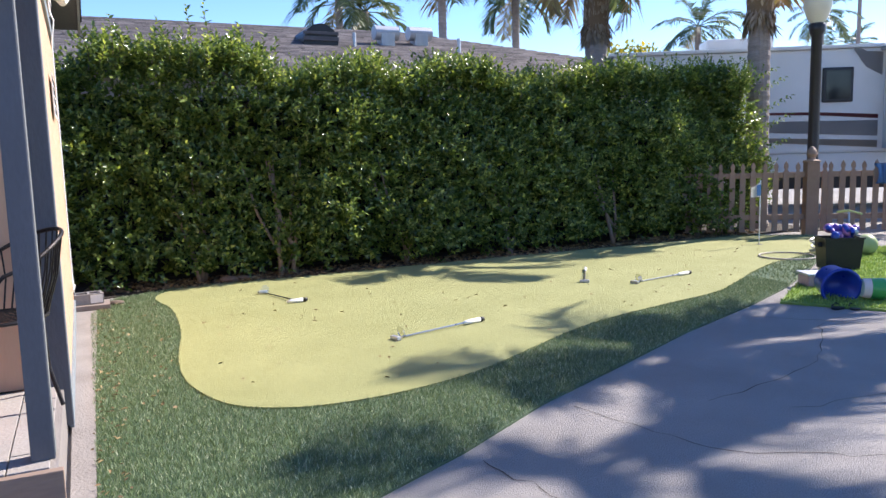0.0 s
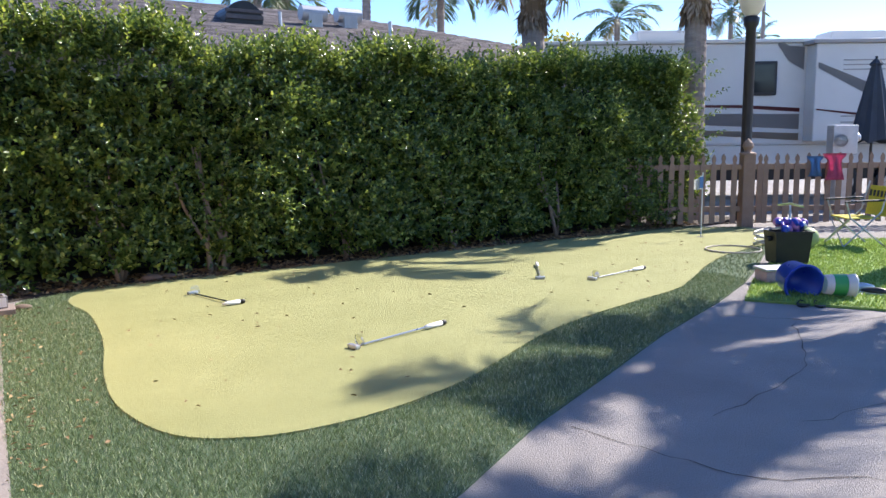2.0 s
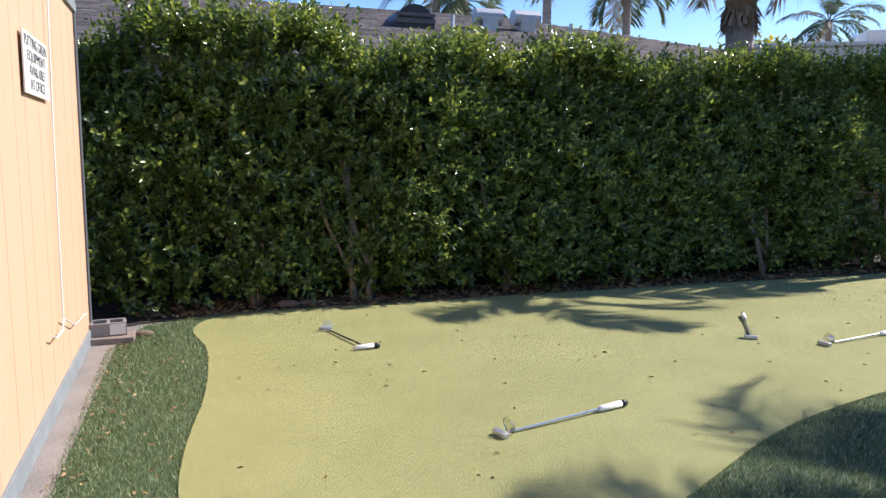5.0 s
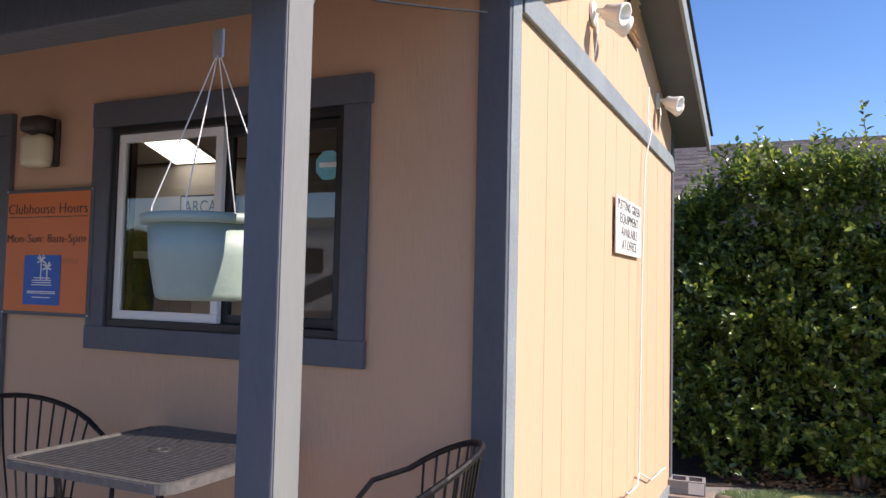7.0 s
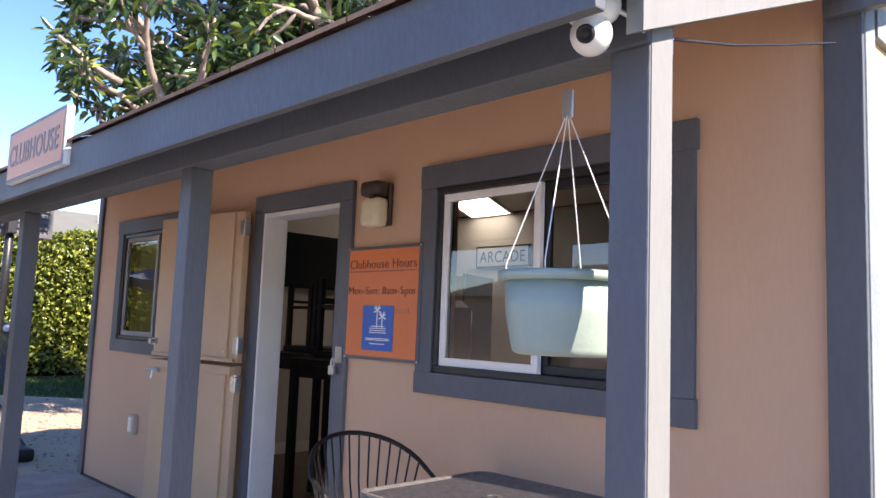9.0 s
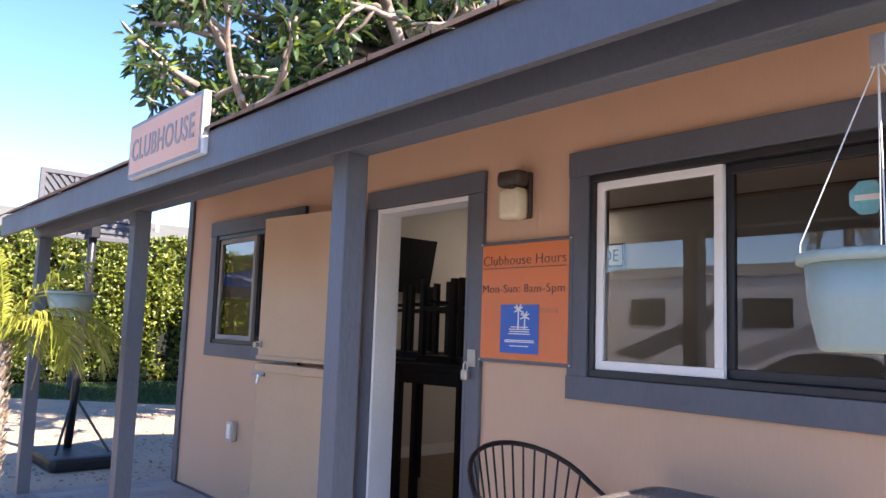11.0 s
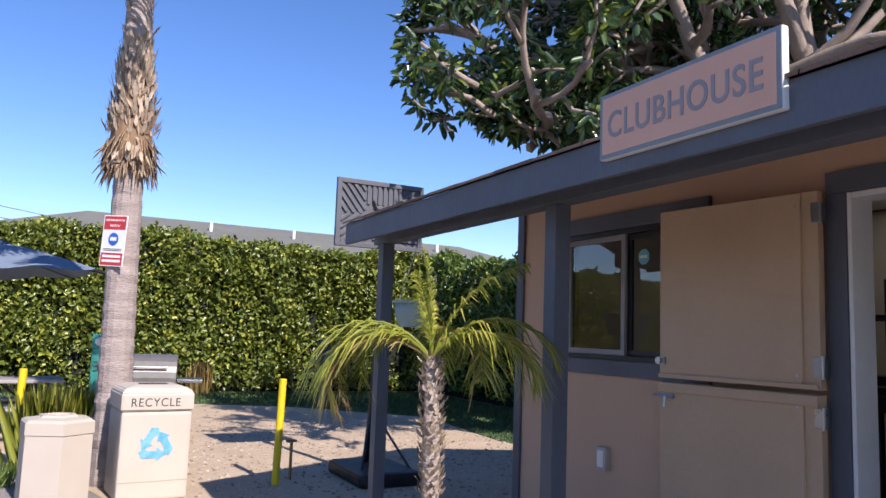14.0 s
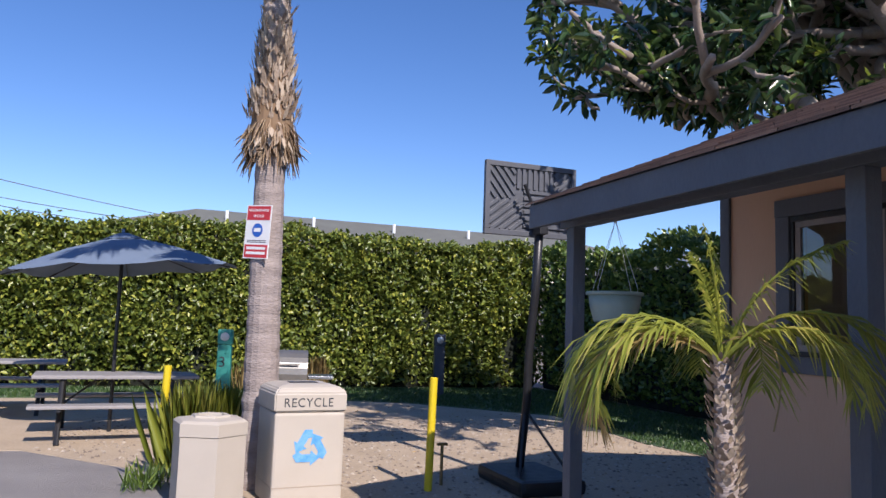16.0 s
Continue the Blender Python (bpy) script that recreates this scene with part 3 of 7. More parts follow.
cp("porch_slab", boxm(RX0 + 0.05, 2.98, -0.05, GX - 0.02, WY - 0.03, FL - 0.022), M_CONCRETE, "raised porch base")
cp("porch_edge", boxm(RX0 + 0.03, 2.94, 0.0, GX + 0.0, 2.98, FL - 0.003, 0.004), mat("weathered_wood", (0.33, 0.235, 0.18), (0.22, 0.15, 0.115), 5.0, 0.8, bump=0.5, stretch=(0.2, 1, 1)), "weathered wooden porch edge")

# unseen panel, added in tan to bounce light onto the front wall
cp("bounce_ceiling", slope(3.16, WY - 0.024, RX0 + 0.05, GX - 0.04, -0.112, -0.098), M_TAN, "unseen tan ceiling panel that bounces light")
# interior shell
cp("interior_floor", boxm(LEFTX + 0.11, WY + 0.12, FL - 0.01, GX - 0.12, BACKY - 0.12, FL), M_FLOORIN)
cp("interior_wall", boxm(LEFTX + 0.11, BACKY - 0.135, FL, GX - 0.12, BACKY - 0.122, 2.74), M_DARKROOM)
cp("interior_wall", gable(LEFTX + 0.112, LEFTX + 0.125), M_DARKROOM)
cp("interior_wall", gable(GX - 0.135, GX - 0.122), M_DARKROOM)
cp("interior_wall", boxm(DOORX[1] + 0.01, WY + 0.121, FL, WIN1[0] - 0.01, WY + 0.13, 2.6), M_DARKROOM)
cp("interior_ceiling", slope(WY + 0.122, 5.95, LEFTX + 0.126, GX - 0.136, -0.135, -0.115), M_CEIL)
cp("interior_ceiling", slope(5.95, BACKY - 0.137, LEFTX + 0.126, GX - 0.136, -0.135, -0.115), M_CEIL)
cp("baseboard", boxm(LEFTX + 0.13, BACKY - 0.152, FL, GX - 0.14, BACKY - 0.137, FL + 0.11, 0.003), M_WHITE)
cp("baseboard", boxm(LEFTX + 0.127, WY + 0.13, FL, LEFTX + 0.142, BACKY - 0.155, FL + 0.11, 0.003), M_WHITE)
lp = thing("ceiling_light", (-4.76, 7.48, RZ(7.48) - 0.166), 0, "lit white rectangular light panel on the sloped ceiling", "ceiling light")
lp.matrix_basis = pose(-4.76, 7.48, RZ(7.48) - 0.166, -18.3, 0, 0)
part("frame", boxm(-0.29, -0.30, 0.0, 0.29, 0.30, 0.024, 0.004), M_WHITE, lp)
part("diffuser", boxm(-0.26, -0.27, -0.006, 0.26, 0.27, -0.001), M_PANEL, lp)


def window(name, x0, x1, z0, z1, label, sash_left):
    w = cp(name, boxm(x0 - 0.105, WY - 0.025, z0 - 0.095, x1 + 0.105, WY - 0.001, z0 - 0.001, 0.003), M_TRIM, label)
    c = lambda n, *a, m=M_TRIM, lab="": part(n, boxm(*a, 0.003), m, w, lab, world=True)
    c("head_casing", x0 - 0.1, WY - 0.03, z1 + 0.001, x1 + 0.11, WY - 0.001, z1 + 0.105)
    c("side_casing", x0 - 0.1, WY - 0.024, z0 - 0.001, x0 - 0.001, WY - 0.001, z1 + 0.001)
    c("side_casing", x1 + 0.001, WY - 0.024, z0 - 0.001, x1 + 0.1, WY - 0.001, z1 + 0.001)
    xm = (x0 + x1) / 2
    fr = bmesh.new()
    for a in ((x0, z0, x1, z0 + 0.03), (x0, z1 - 0.03, x1, z1), (x0, z0 + 0.03, x0 + 0.025, z1 - 0.03), (x1 - 0.025, z0 + 0.03, x1, z1 - 0.03)):
        box(fr, a[0], WY - 0.012, a[1], a[2], WY + 0.07, a[3], 0.003)
    part("frame", fr, M_BLACK, w, world=True)
    for i, (a, b) in enumerate(((x0 + 0.026, xm + 0.01), (xm + 0.0, x1 - 0.026))):
        y = WY + 0.0 + 0.03 * i
        s = bmesh.new()
        t = 0.035
        for q in ((a, z0 + 0.031, b, z0 + 0.031 + t), (a, z1 - 0.031 - t, b, z1 - 0.031), (a, z0 + 0.031 + t, a + t, z1 - 0.031 - t), (b - t, z0 + 0.031 + t, b, z1 - 0.031 - t)):
            box(s, q[0], y, q[1], q[2], y + 0.024, q[3], 0.003)
        sa = part("sash", s, sash_left if i == 0 else M_BLACK, w, "", world=True)
        g = bmesh.new()          # one sheet of glass, let into the sash
        g.faces.new([g.verts.new((px, y + 0.012, pz)) for px, pz in ((a + t - 0.004, z0 + 0.027 + t), (b - t + 0.004, z0 + 0.027 + t), (b - t + 0.004, z1 - 0.027 - t), (a + t - 0.004, z1 - 0.027 - t))])
        pn = part("pane", g, M_GLASS, w, "", world=True)
        pn.visible_shadow = False
    return w


w1 = window("window_1", *WIN1, "sliding window with slate casing and white sash", M_WHITEPL)
w2 = window("window_2", *WIN2, "dark sliding window with slate casing, half behind the door", M_GREYWOOD)

# door opening and its Dutch door, folded back against the wall
dx0, dx1 = DOORX
dfr = cp("door_casing", boxm(dx0 - 0.1, WY - 0.026, 2.185, dx1 + 0.095, WY - 0.001, 2.285, 0.003), M_TRIM)
cp("door_casing", boxm(dx0 - 0.1, WY - 0.024, FL, dx0 - 0.005, WY - 0.001, 2.183, 0.003), M_TRIM)
cp("door_casing", boxm(dx1 + 0.005, WY - 0.024, FL, dx1 + 0.095, WY - 0.001, 2.183, 0.003), M_TRIM)
cp("door_jamb", boxm(dx0, WY - 0.02, FL, dx0 + 0.02, WY + 0.13, 2.18, 0.002), M_WHITE, "white door jamb")
cp("door_jamb", boxm(dx1 - 0.02, WY - 0.02, FL, dx1, WY + 0.13, 2.18, 0.002), M_TRIM)
cp("door_jamb", boxm(dx0 + 0.02, WY - 0.012, 2.155, dx1 - 0.02, WY + 0.13, 2.18, 0.002), M_WHITE)
cp("threshold", boxm(dx0 + 0.02, WY - 0.03, FL - 0.02, dx1 - 0.02, WY + 0.13, FL + 0.012, 0.003), M_STEEL)
ang = math.degrees(math.atan2(0.095, 0.87))
hinge = Matrix.Translation((dx0 - 0.09, WY - 0.06, 0)) @ pose(0, 0, 0, 0, 0, 180 + ang)


def leaf_door(name, z0, z1, label):
    L = 0.875
    d = cp(name, boxm(0, -0.005, z0, L, 0.04, z1, 0.004, m=hinge), M_TANDOOR, label)
    # the door's outer skin stands proud and stops short of the hinge side
    part("skin_panel", boxm(0.075, 0.041, z0 + 0.004, L - 0.003, 0.056, z1 - 0.004, 0.004, m=hinge), M_TANDOOR, d, "", world=True)
    for x in (0.1, L - 0.03):
        for z in (z0 + 0.06, z1 - 0.06):
            s = lathe(bmesh.new(), [(0.006, 0), (0.006, 0.003), (0.0, 0.004)], 8, hinge @ Matrix.Translation((x, 0.056, z)) @ pose(0, 0, 0, -90))
            part("screw", s, M_STEEL, d, "", world=True)
    for z in (z0 + 0.1, z1 - 0.1):
        h = boxm(-0.015, 0.0, z - 0.045, 0.03, 0.046, z + 0.045, 0.003, m=hinge)
        tube(h, [hinge @ Vector((-0.012, 0.045, z - 0.05)), hinge @ Vector((-0.012, 0.045, z + 0.05))], 0.009)
        part("hinge", h, M_STEEL, d, "steel hinge", world=True)
    return d


upper = leaf_door("upper_door", 1.305, 2.195, "tan upper half of a Dutch door, swung open")
lower = leaf_door("lower_door", FL + 0.02, 1.285, "tan lower half of a Dutch door, swung open")
part("shelf_lip", boxm(0.0, 0.04, 1.235, 0.872, 0.075, 1.284, 0.006, m=hinge), M_TANDOOR, lower, "", world=True)
part("shelf_lip", boxm(0.0, 0.057, 1.307, 0.872, 0.07, 1.33, 0.004, m=hinge), M_TANDOOR, upper, "", world=True)
lt = boxm(0.78, 0.05, 1.20, 0.86, 0.066, 1.225, 0.003, m=hinge)
tube(lt, [hinge @ Vector((0.76, 0.078, 1.215)), hinge @ Vector((0.90, 0.078, 1.215))], 0.006)
tube(lt, [hinge @ Vector((0.82, 0.08, 1.215)), hinge @ Vector((0.82, 0.09, 1.16))], 0.008)
part("bolt_latch", lt, M_STEEL, lower, "steel barrel bolt", world=True)
kb = boxm(0.83, 0.055, 1.375, 0.885, 0.07, 1.415, 0.003, m=hinge)
tube(kb, [hinge @ Vector((0.85, 0.07, 1.395)), hinge @ Vector((0.85, 0.1, 1.395))], [0.012, 0.018], 12)
part("lock", kb, M_STEEL, upper, "steel lock", world=True)
hp = boxm(dx1 + 0.02, WY - 0.032, 1.36, dx1 + 0.075, WY - 0.025, 1.44, 0.002)
part("hasp", hp, M_STEEL, dfr, "steel hasp", world=True)
pl = thing("padlock", (dx1 + 0.03, WY - 0.05, 1.30), 0, "steel padlock hanging on the door frame's hasp", "padlock")
part("body", boxm(-0.02, -0.012, 0.0, 0.02, 0.012, 0.045, 0.005), M_STEEL, pl)
part("shackle", tube(bmesh.new(), [(-0.013, 0, 0.04), (-0.013, 0, 0.065), (-0.008, 0, 0.078), (0, 0, 0.083), (0.008, 0, 0.078), (0.013, 0, 0.065), (0.013, 0, 0.04)], 0.004), M_STEEL, pl)

# ---------- shrubs and hedges ----------
def shell_leaves(r, n, u0, u1, zt, front, thick, L, W, top_share=0.25, seed=1, lump=0.16, skirt=0.25):
    """Leaf places over the front and top of a hedge that runs along u: depth is measured inward from the front."""
    u = r.uniform(u0, u1, n)
    z = r.uniform(skirt, 1.0, n) ** 0.85
    H = zt(u)
    zz = z * H
    d = np.abs(r.normal(0, 0.17, n)) - lump * lumps(u, zz, seed, 0.8) - 0.75 * lump * lumps(u, zz, seed + 9, 0.3)
    o = r.uniform(0, 1, n) < 0.16
    d[o] -= r.uniform(0.0, 0.28, o.sum())
    d += 0.35 * np.clip(0.35 - z, 0, 1) + 0.5 * np.clip(z - 0.86, 0, 1)
    k = r.uniform(0, 1, n) < top_share
    d[k] = r.uniform(0, thick, k.sum())
    zz[k] = H[k] + r.normal(0, 0.05, k.sum()) + 0.12 * lumps(u[k], d[k], seed + 3, 0.5)
    return u, d, zz, k


def hedge_part(name, n, u0, u1, zt, to_world, out, L, W, material, parent, seed, thick=0.9, lump=0.16, skirt=0.25, top=0.2, up=0.6):
    r = np.random.default_rng(seed)
    u, d, z, k = shell_leaves(r, n, u0, u1, zt, 0, thick, L, W, top, seed, lump, skirt)
    P = to_world(u, d, z)
    D = np.array(out)[None] * 0.6 + np.array([0, 0, up])[None] + r.normal(0, 0.65, (n, 3))
    N = np.array(out)[None] * 0.7 + np.array([0, 0, 0.7])[None] + r.normal(0, 0.55, (n, 3))
    ll = L * r.uniform(0.6, 1.25, n)
    V, F = leaf_arrays(P, D, N, ll, ll * W)
    return raw(name, V, F, material, parent, "", world=True)


# the shrub hedge behind the putting green
hz = lambda u: 2.44 + 0.08 * np.sin(u * 1.7 + 0.5) + 0.09 * np.sin(u * 4.1) + 0.06 * np.sin(u * 7.3) + 0.24 * np.exp(-((u - 1.5) / 0.9) ** 2) - 0.1 * np.exp(-((u - 0.0) / 0.35) ** 2) + 0.12 * np.exp(-((u - 9.3) / 0.8) ** 2)
h1 = thing("shrub_hedge", (5, 9.4, 0), 0, "tall dense glossy green shrub hedge behind the putting green", "hedge")
fy = lambda u: 8.78 + 0.0 * u
front1 = lambda u, d, z: np.c_[u, fy(u) + d - 0.12 + 0.13 * z, z]


def sprig_hedge(name, n, u0, u1, zt, to_world, out, L, W, material, parent, seed, skirt=0.05, top=0.22, per=9, thick=1.0, reach=0.26, zmin=0.0):
    """Foliage as leafy twigs that grow out of an uneven shell, each with leaves in a spiral."""
    r = np.random.default_rng(seed)
    u = r.uniform(u0, u1, n)
    z = r.uniform(max(skirt, zmin), 1.0, n)
    H = zt(u)
    zz = z * H
    bulge = 0.17 * lumps(u, zz, 70, 0.75) + 0.12 * lumps(u, zz, 79, 0.32)
    d = 0.10 + np.abs(r.normal(0, 0.12, n)) - bulge + 0.5 * np.clip(0.2 - z, 0, 1) + 0.45 * np.clip(z - 0.5, 0, 1) + 0.6 * np.clip(z - 0.82, 0, 1)
    k = r.uniform(0, 1, n) < top
    d[k] = r.uniform(0.1, thick, k.sum())
    zz[k] = H[k] - 0.1 + r.normal(0, 0.06, k.sum()) + 0.12 * lumps(u[k], d[k], 73, 0.5)
    B = to_world(u, d, zz)
    A = np.array(out)[None] * np.where(k, 0.15, 0.75)[:, None] + np.array([0, 0, 1.0])[None] * np.where(k, 1.1, 0.42)[:, None] + r.normal(0, 0.42, (n, 3))
    A = unit(A)
    R = reach * r.uniform(0.45, 1.2, n) * np.where(k, 1.25, 1.0)
    S = unit(np.cross(A, r.normal(0, 1, (n, 3))))
    T = np.cross(A, S)
    Ps, Ds, Ns, Ls = [], [], [], []
    for j in range(per):
        t = (j + 0.5) / per
        f = 2.4 * j + r.uniform(0, 0.8, n)
        rad = S * np.cos(f)[:, None] + T * np.sin(f)[:, None]
        Ps.append(B + A * (R * t)[:, None])
        Ds.append(rad * (0.95 - 0.45 * t) + A * (0.35 + 0.6 * t) + r.normal(0, 0.16, (n, 3)))
        Ns.append(A * 0.8 - rad * 0.4 + np.array([0, 0, 0.35])[None] + r.normal(0, 0.22, (n, 3)))
        Ls.append(L * r.uniform(0.65, 1.2, n) * (1.1 - 0.35 * t))
    ll = np.concatenate(Ls)
    V, F = leaf_arrays(np.concatenate(Ps), np.concatenate(Ds), np.concatenate(Ns), ll, ll * W, 0.22, 0.12)
    return raw(name, V, F, material, parent, "", world=True)


sprig_hedge("foliage", 11000, -0.3, 10.0, hz, front1, (0.3, -0.8, 0), 0.078, 0.55, M_HEDGE, h1, 21)
sprig_hedge("young_foliage", 1500, -0.3, 10.0, lambda u: hz(u) + 0.03, front1, (0.4, -0.7, 0), 0.072, 0.52, M_HEDGEYOUNG, h1, 22, 0.05, 0.4, 7, 1.0, 0.24, 0.38)
# its end by the fence
end1 = lambda u, d, z: np.c_[10.25 - d + 0.12 * np.sin(u * 3 + z * 2), 8.75 + u, z]
sprig_hedge("end_foliage", 1500, 0, 1.6, lambda u: 2.5 + 0 * u, end1, (1, 0, 0.1), 0.075, 0.52, M_HEDGE, h1, 23, 0.17, 0.2, 8, 0.7)
# a plain box fills the hedge, coloured as the shade behind its leaves
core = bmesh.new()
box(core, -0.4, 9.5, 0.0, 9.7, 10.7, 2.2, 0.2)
part("shade_fill", core, M_CORE, h1, "near-black filler for the shaded hedge inside", world=True)


def shoot(r, x, y, z, h, material, parent, n=26, L=0.075):
    """One long upright shoot with its leaves."""
    lean = r.normal(0, 0.18, 2)
    t = np.linspace(0, 1, n)
    C = np.c_[x + lean[0] * t * h + 0.05 * np.sin(t * 5) * h, y + lean[1] * t * h, z + t * h]
    D = np.c_[np.cos(t * 40), np.sin(t * 40), 0.8 + 0 * t] + r.normal(0, 0.2, (n, 3))
    V, F = leaf_arrays(C, D, np.c_[0 * t, 0 * t, 1 + 0 * t] + r.normal(0, 0.3, (n, 3)), L * r.uniform(0.7, 1.2, n), 0.035)
    raw("shoot_leaves", V, F, material, parent, "", world=True)
    part("shoot_stem", tube(bmesh.new(), [tuple(c) for c in C[::5]], 0.004, 5), M_TWIG, parent, "", world=True)


rr = np.random.default_rng(31)
for i in range(46):
    u = rr.uniform(-0.2, 10.0)
    hh = rr.uniform(0.18, 0.42) * (1.35 if u < 3.2 else 1.0)
    shoot(rr, u, 9.0 + rr.uniform(-0.1, 0.6), float(hz(np.array([u]))[0]) - 0.15, hh, M_HEDGEYOUNG if rr.uniform() < 0.35 else M_HEDGE, h1, 18)
for u, hh in ((1.25, 0.62), (1.42, 0.80), (1.05, 0.40), (1.8, 0.35), (2.2, 0.42), (0.55, 0.3), (2.35, 0.3), (0.85, 0.35)):
    shoot(rr, u, 9.05, float(hz(np.array([u]))[0]) - 0.1, hh, M_HEDGE, h1, 20)
for z, x, y in ((2.3, 10.1, 8.9), (2.0, 10.15, 8.8), (1.7, 10.2, 8.85), (2.45, 9.9, 8.9), (1.3, 10.2, 8.9)):
    t = np.linspace(0, 1, 20)
    C = np.c_[x + 0.55 * t, y - 0.1 * t, z + 0.25 * t]
    V, F = leaf_arrays(C, np.c_[0.6 + 0 * t, np.sin(t * 30), 0.6 * np.cos(t * 30)], np.c_[0 * t, -0.3 + 0 * t, 1 + 0 * t], 0.075, 0.038)
    raw("side_shoot_leaves", V, F, M_HEDGE, h1, "", world=True)
mat_trunk = mat("pale_shrub_bark", (0.30, 0.24, 0.18), (0.19, 0.145, 0.105), 9.0, 0.9, bump=0.6)
for x in (1.2, 2.15, 2.3, 3.8, 5.4, 7.2, 8.9):
    tr = bmesh.new()
    r2 = random.Random(int(x * 100) + 500)
    for k in range(3):
        a = r2.uniform(-0.35, 0.35)
        tube(tr, [(x + 0.03 * k, 8.88 + 0.04 * k, 0.0), (x + 0.06 * k + a * 0.2, 8.92, 0.25), (x + a * 0.9, 8.98, 0.75), (x + a * 1.5, 9.1, 1.4)], [0.032 - 0.006 * k, 0.028 - 0.006 * k, 0.02, 0.01], 7)
    part("trunk", tr, mat_trunk, h1, "", smooth=True, world=True)

# leaf litter: fallen leaves on the soil and the green
def litter(name, n, poly, size, label, seed, z):
    r = np.random.default_rng(seed)
    P = np.array(poly)
    Q = r.uniform(P.min(0), P.max(0), (n * 4, 2))
    Q = Q[inside(poly, Q)][:n]
    m = len(Q)
    a = r.uniform(0, 6.28, m)
    V, F = leaf_arrays(np.c_[Q, np.full(m, z) + r.uniform(0, 0.012, m)], np.c_[np.cos(a), np.sin(a), r.normal(0.05, 0.12, m)], np.c_[r.normal(0, 0.4, (m, 2)), np.ones(m)], size * r.uniform(0.5, 1.2, m), size * 0.45)
    return tagged(raw(name, V, F, M_DEAD), label, "leaf litter", kind="stuff")


litter("leaf_litter", 2600, [(0.2, 8.52), (10.0, 8.62), (10.2, 9.2), (0.0, 9.2)], 0.07, "dry brown leaf litter under the shrubs", 41, 0.02)
litter("fallen_leaves", 110, [(0.7, 4.2), (2, 4.1), (5, 5.2), (8, 6.4), (9, 8.3), (1, 8.4)], 0.035, "few small dry leaves on the putting green", 42, 0.026)
litter("fallen_leaves", 60, [(0.0, 4.0), (0.5, 4.0), (0.6, 8.0), (0.1, 7.9)], 0.04, "few dry leaves on the turf border", 43, 0.036)
def pebbles(n, poly, label, seed):
    r = np.random.default_rng(seed)
    P = np.array(poly)
    Q = r.uniform(P.min(0), P.max(0), (n * 4, 2))
    Q = Q[inside(poly, Q)][:n]
    m = len(Q)
    sz = r.uniform(0.008, 0.028, m)
    ring = np.array([[1, 0, 0.1], [0.3, 0.9, 0.1], [-0.8, 0.6, 0.1], [-0.8, -0.6, 0.1], [0.3, -0.9, 0.1], [0, 0, 0.75]])
    V = (ring[None] * sz[:, None, None] * r.uniform(0.6, 1.3, (m, 6, 1)) + np.c_[Q, np.full(m, 0.005)][:, None]).reshape(-1, 3)
    o = (np.arange(m) * 6)[:, None]
    F = np.concatenate([o + np.array([[k, (k + 1) % 5, 5]]) for k in range(5)], 0)
    return tagged(raw("pebbles", V, F, M_PEBBLE), label, "pebbles", kind="stuff")


M_PEBBLE = mat("pale_pebbles", (0.50, 0.42, 0.33), (0.22, 0.17, 0.13), 20.0, 0.9, island=0.7)
pebbles(5000, [(-7.0, 2.2), (-6.6, 7.5), (-13, 7), (-14, 0), (-11.2, -0.4), (-9.9, 0.8), (-8.7, 1.6)], "small pale pebbles and bark bits on the sandy yard", 46)
litter("fallen_leaves", 350, [(-7, 2.4), (-6.7, 7.4), (-14, 7), (-17, 3), (-12, 0.5), (-9, 1.8)], 0.032, "dry leaf bits over the sandy yard", 47, 0.008)
litter("fallen_leaves", 160, [(-0.03, 2.4), (0.12, 2.4), (0.2, 7.6), (0.03, 7.7)], 0.03, "dry leaf bits along the concrete strip's edge", 48, 0.03)
litter("fallen_leaves", 90, [(-7, 7), (-14, 7), (-16, 4), (-12, 2), (-8, 3)], 0.06, "dry leaves on the sandy yard", 44, 0.012)

# the clipped hedges at the far side of the yard
h2 = thing("clipped_hedge", (-18.8, 0, 0), 0, "long tall clipped hedge with sunlit yellow-green leaves", "hedge")
hz2 = lambda u: 3.32 + 0.10 * np.sin(u * 0.7) + 0.05 * np.sin(u * 2.3) + 0.012 * u
west = lambda u, d, z: np.c_[-18.5 - d, u, z]
hedge_part("foliage", 90000, -12.0, 9.6, hz2, west, (1, 0, 0), 0.115, 0.6, M_HEDGE2, h2, 51, 1.2, 0.17, 0.02, 0.2, 0.1)
# filler box again, its inner shade painted in
part("shade_fill", boxm(-20.0, -12.5, 0.02, -18.75, 9.6, 3.1, 0.1), M_CORE, h2, "near-black filler for the shaded hedge inside", world=True)
for i in range(40):
    u = rr.uniform(-10, 9)
    shoot(rr, -18.7 - rr.uniform(0, 0.6), u, float(hz2(np.array([u]))[0]) - 0.1, rr.uniform(0.12, 0.35), M_HEDGE2, h2, 10, 0.13)
h3 = thing("dark_hedge", (-12.5, 10, 0), 0, "shaded dark green hedge behind the clubhouse", "hedge")
hz3 = lambda u: 3.0 + 0.12 * np.sin(u * 1.3) + 0.1 * np.sin(u * 3.1) - 0.03 * (u + 12)
north = lambda u, d, z: np.c_[u, 9.45 + d, z]
hedge_part("foliage", 26000, -18.6, -6.4, hz3, north, (0, -1, 0), 0.12, 0.6, M_HEDGE, h3, 52, 1.0, 0.12, 0.03, 0.22)
# same filler for this hedge, with painted inner shade
part("shade_fill", boxm(-18.6, 9.7, 0.02, -6.5, 11.0, 2.7, 0.1), M_CORE, h3, "near-black filler for the shaded hedge inside", world=True)


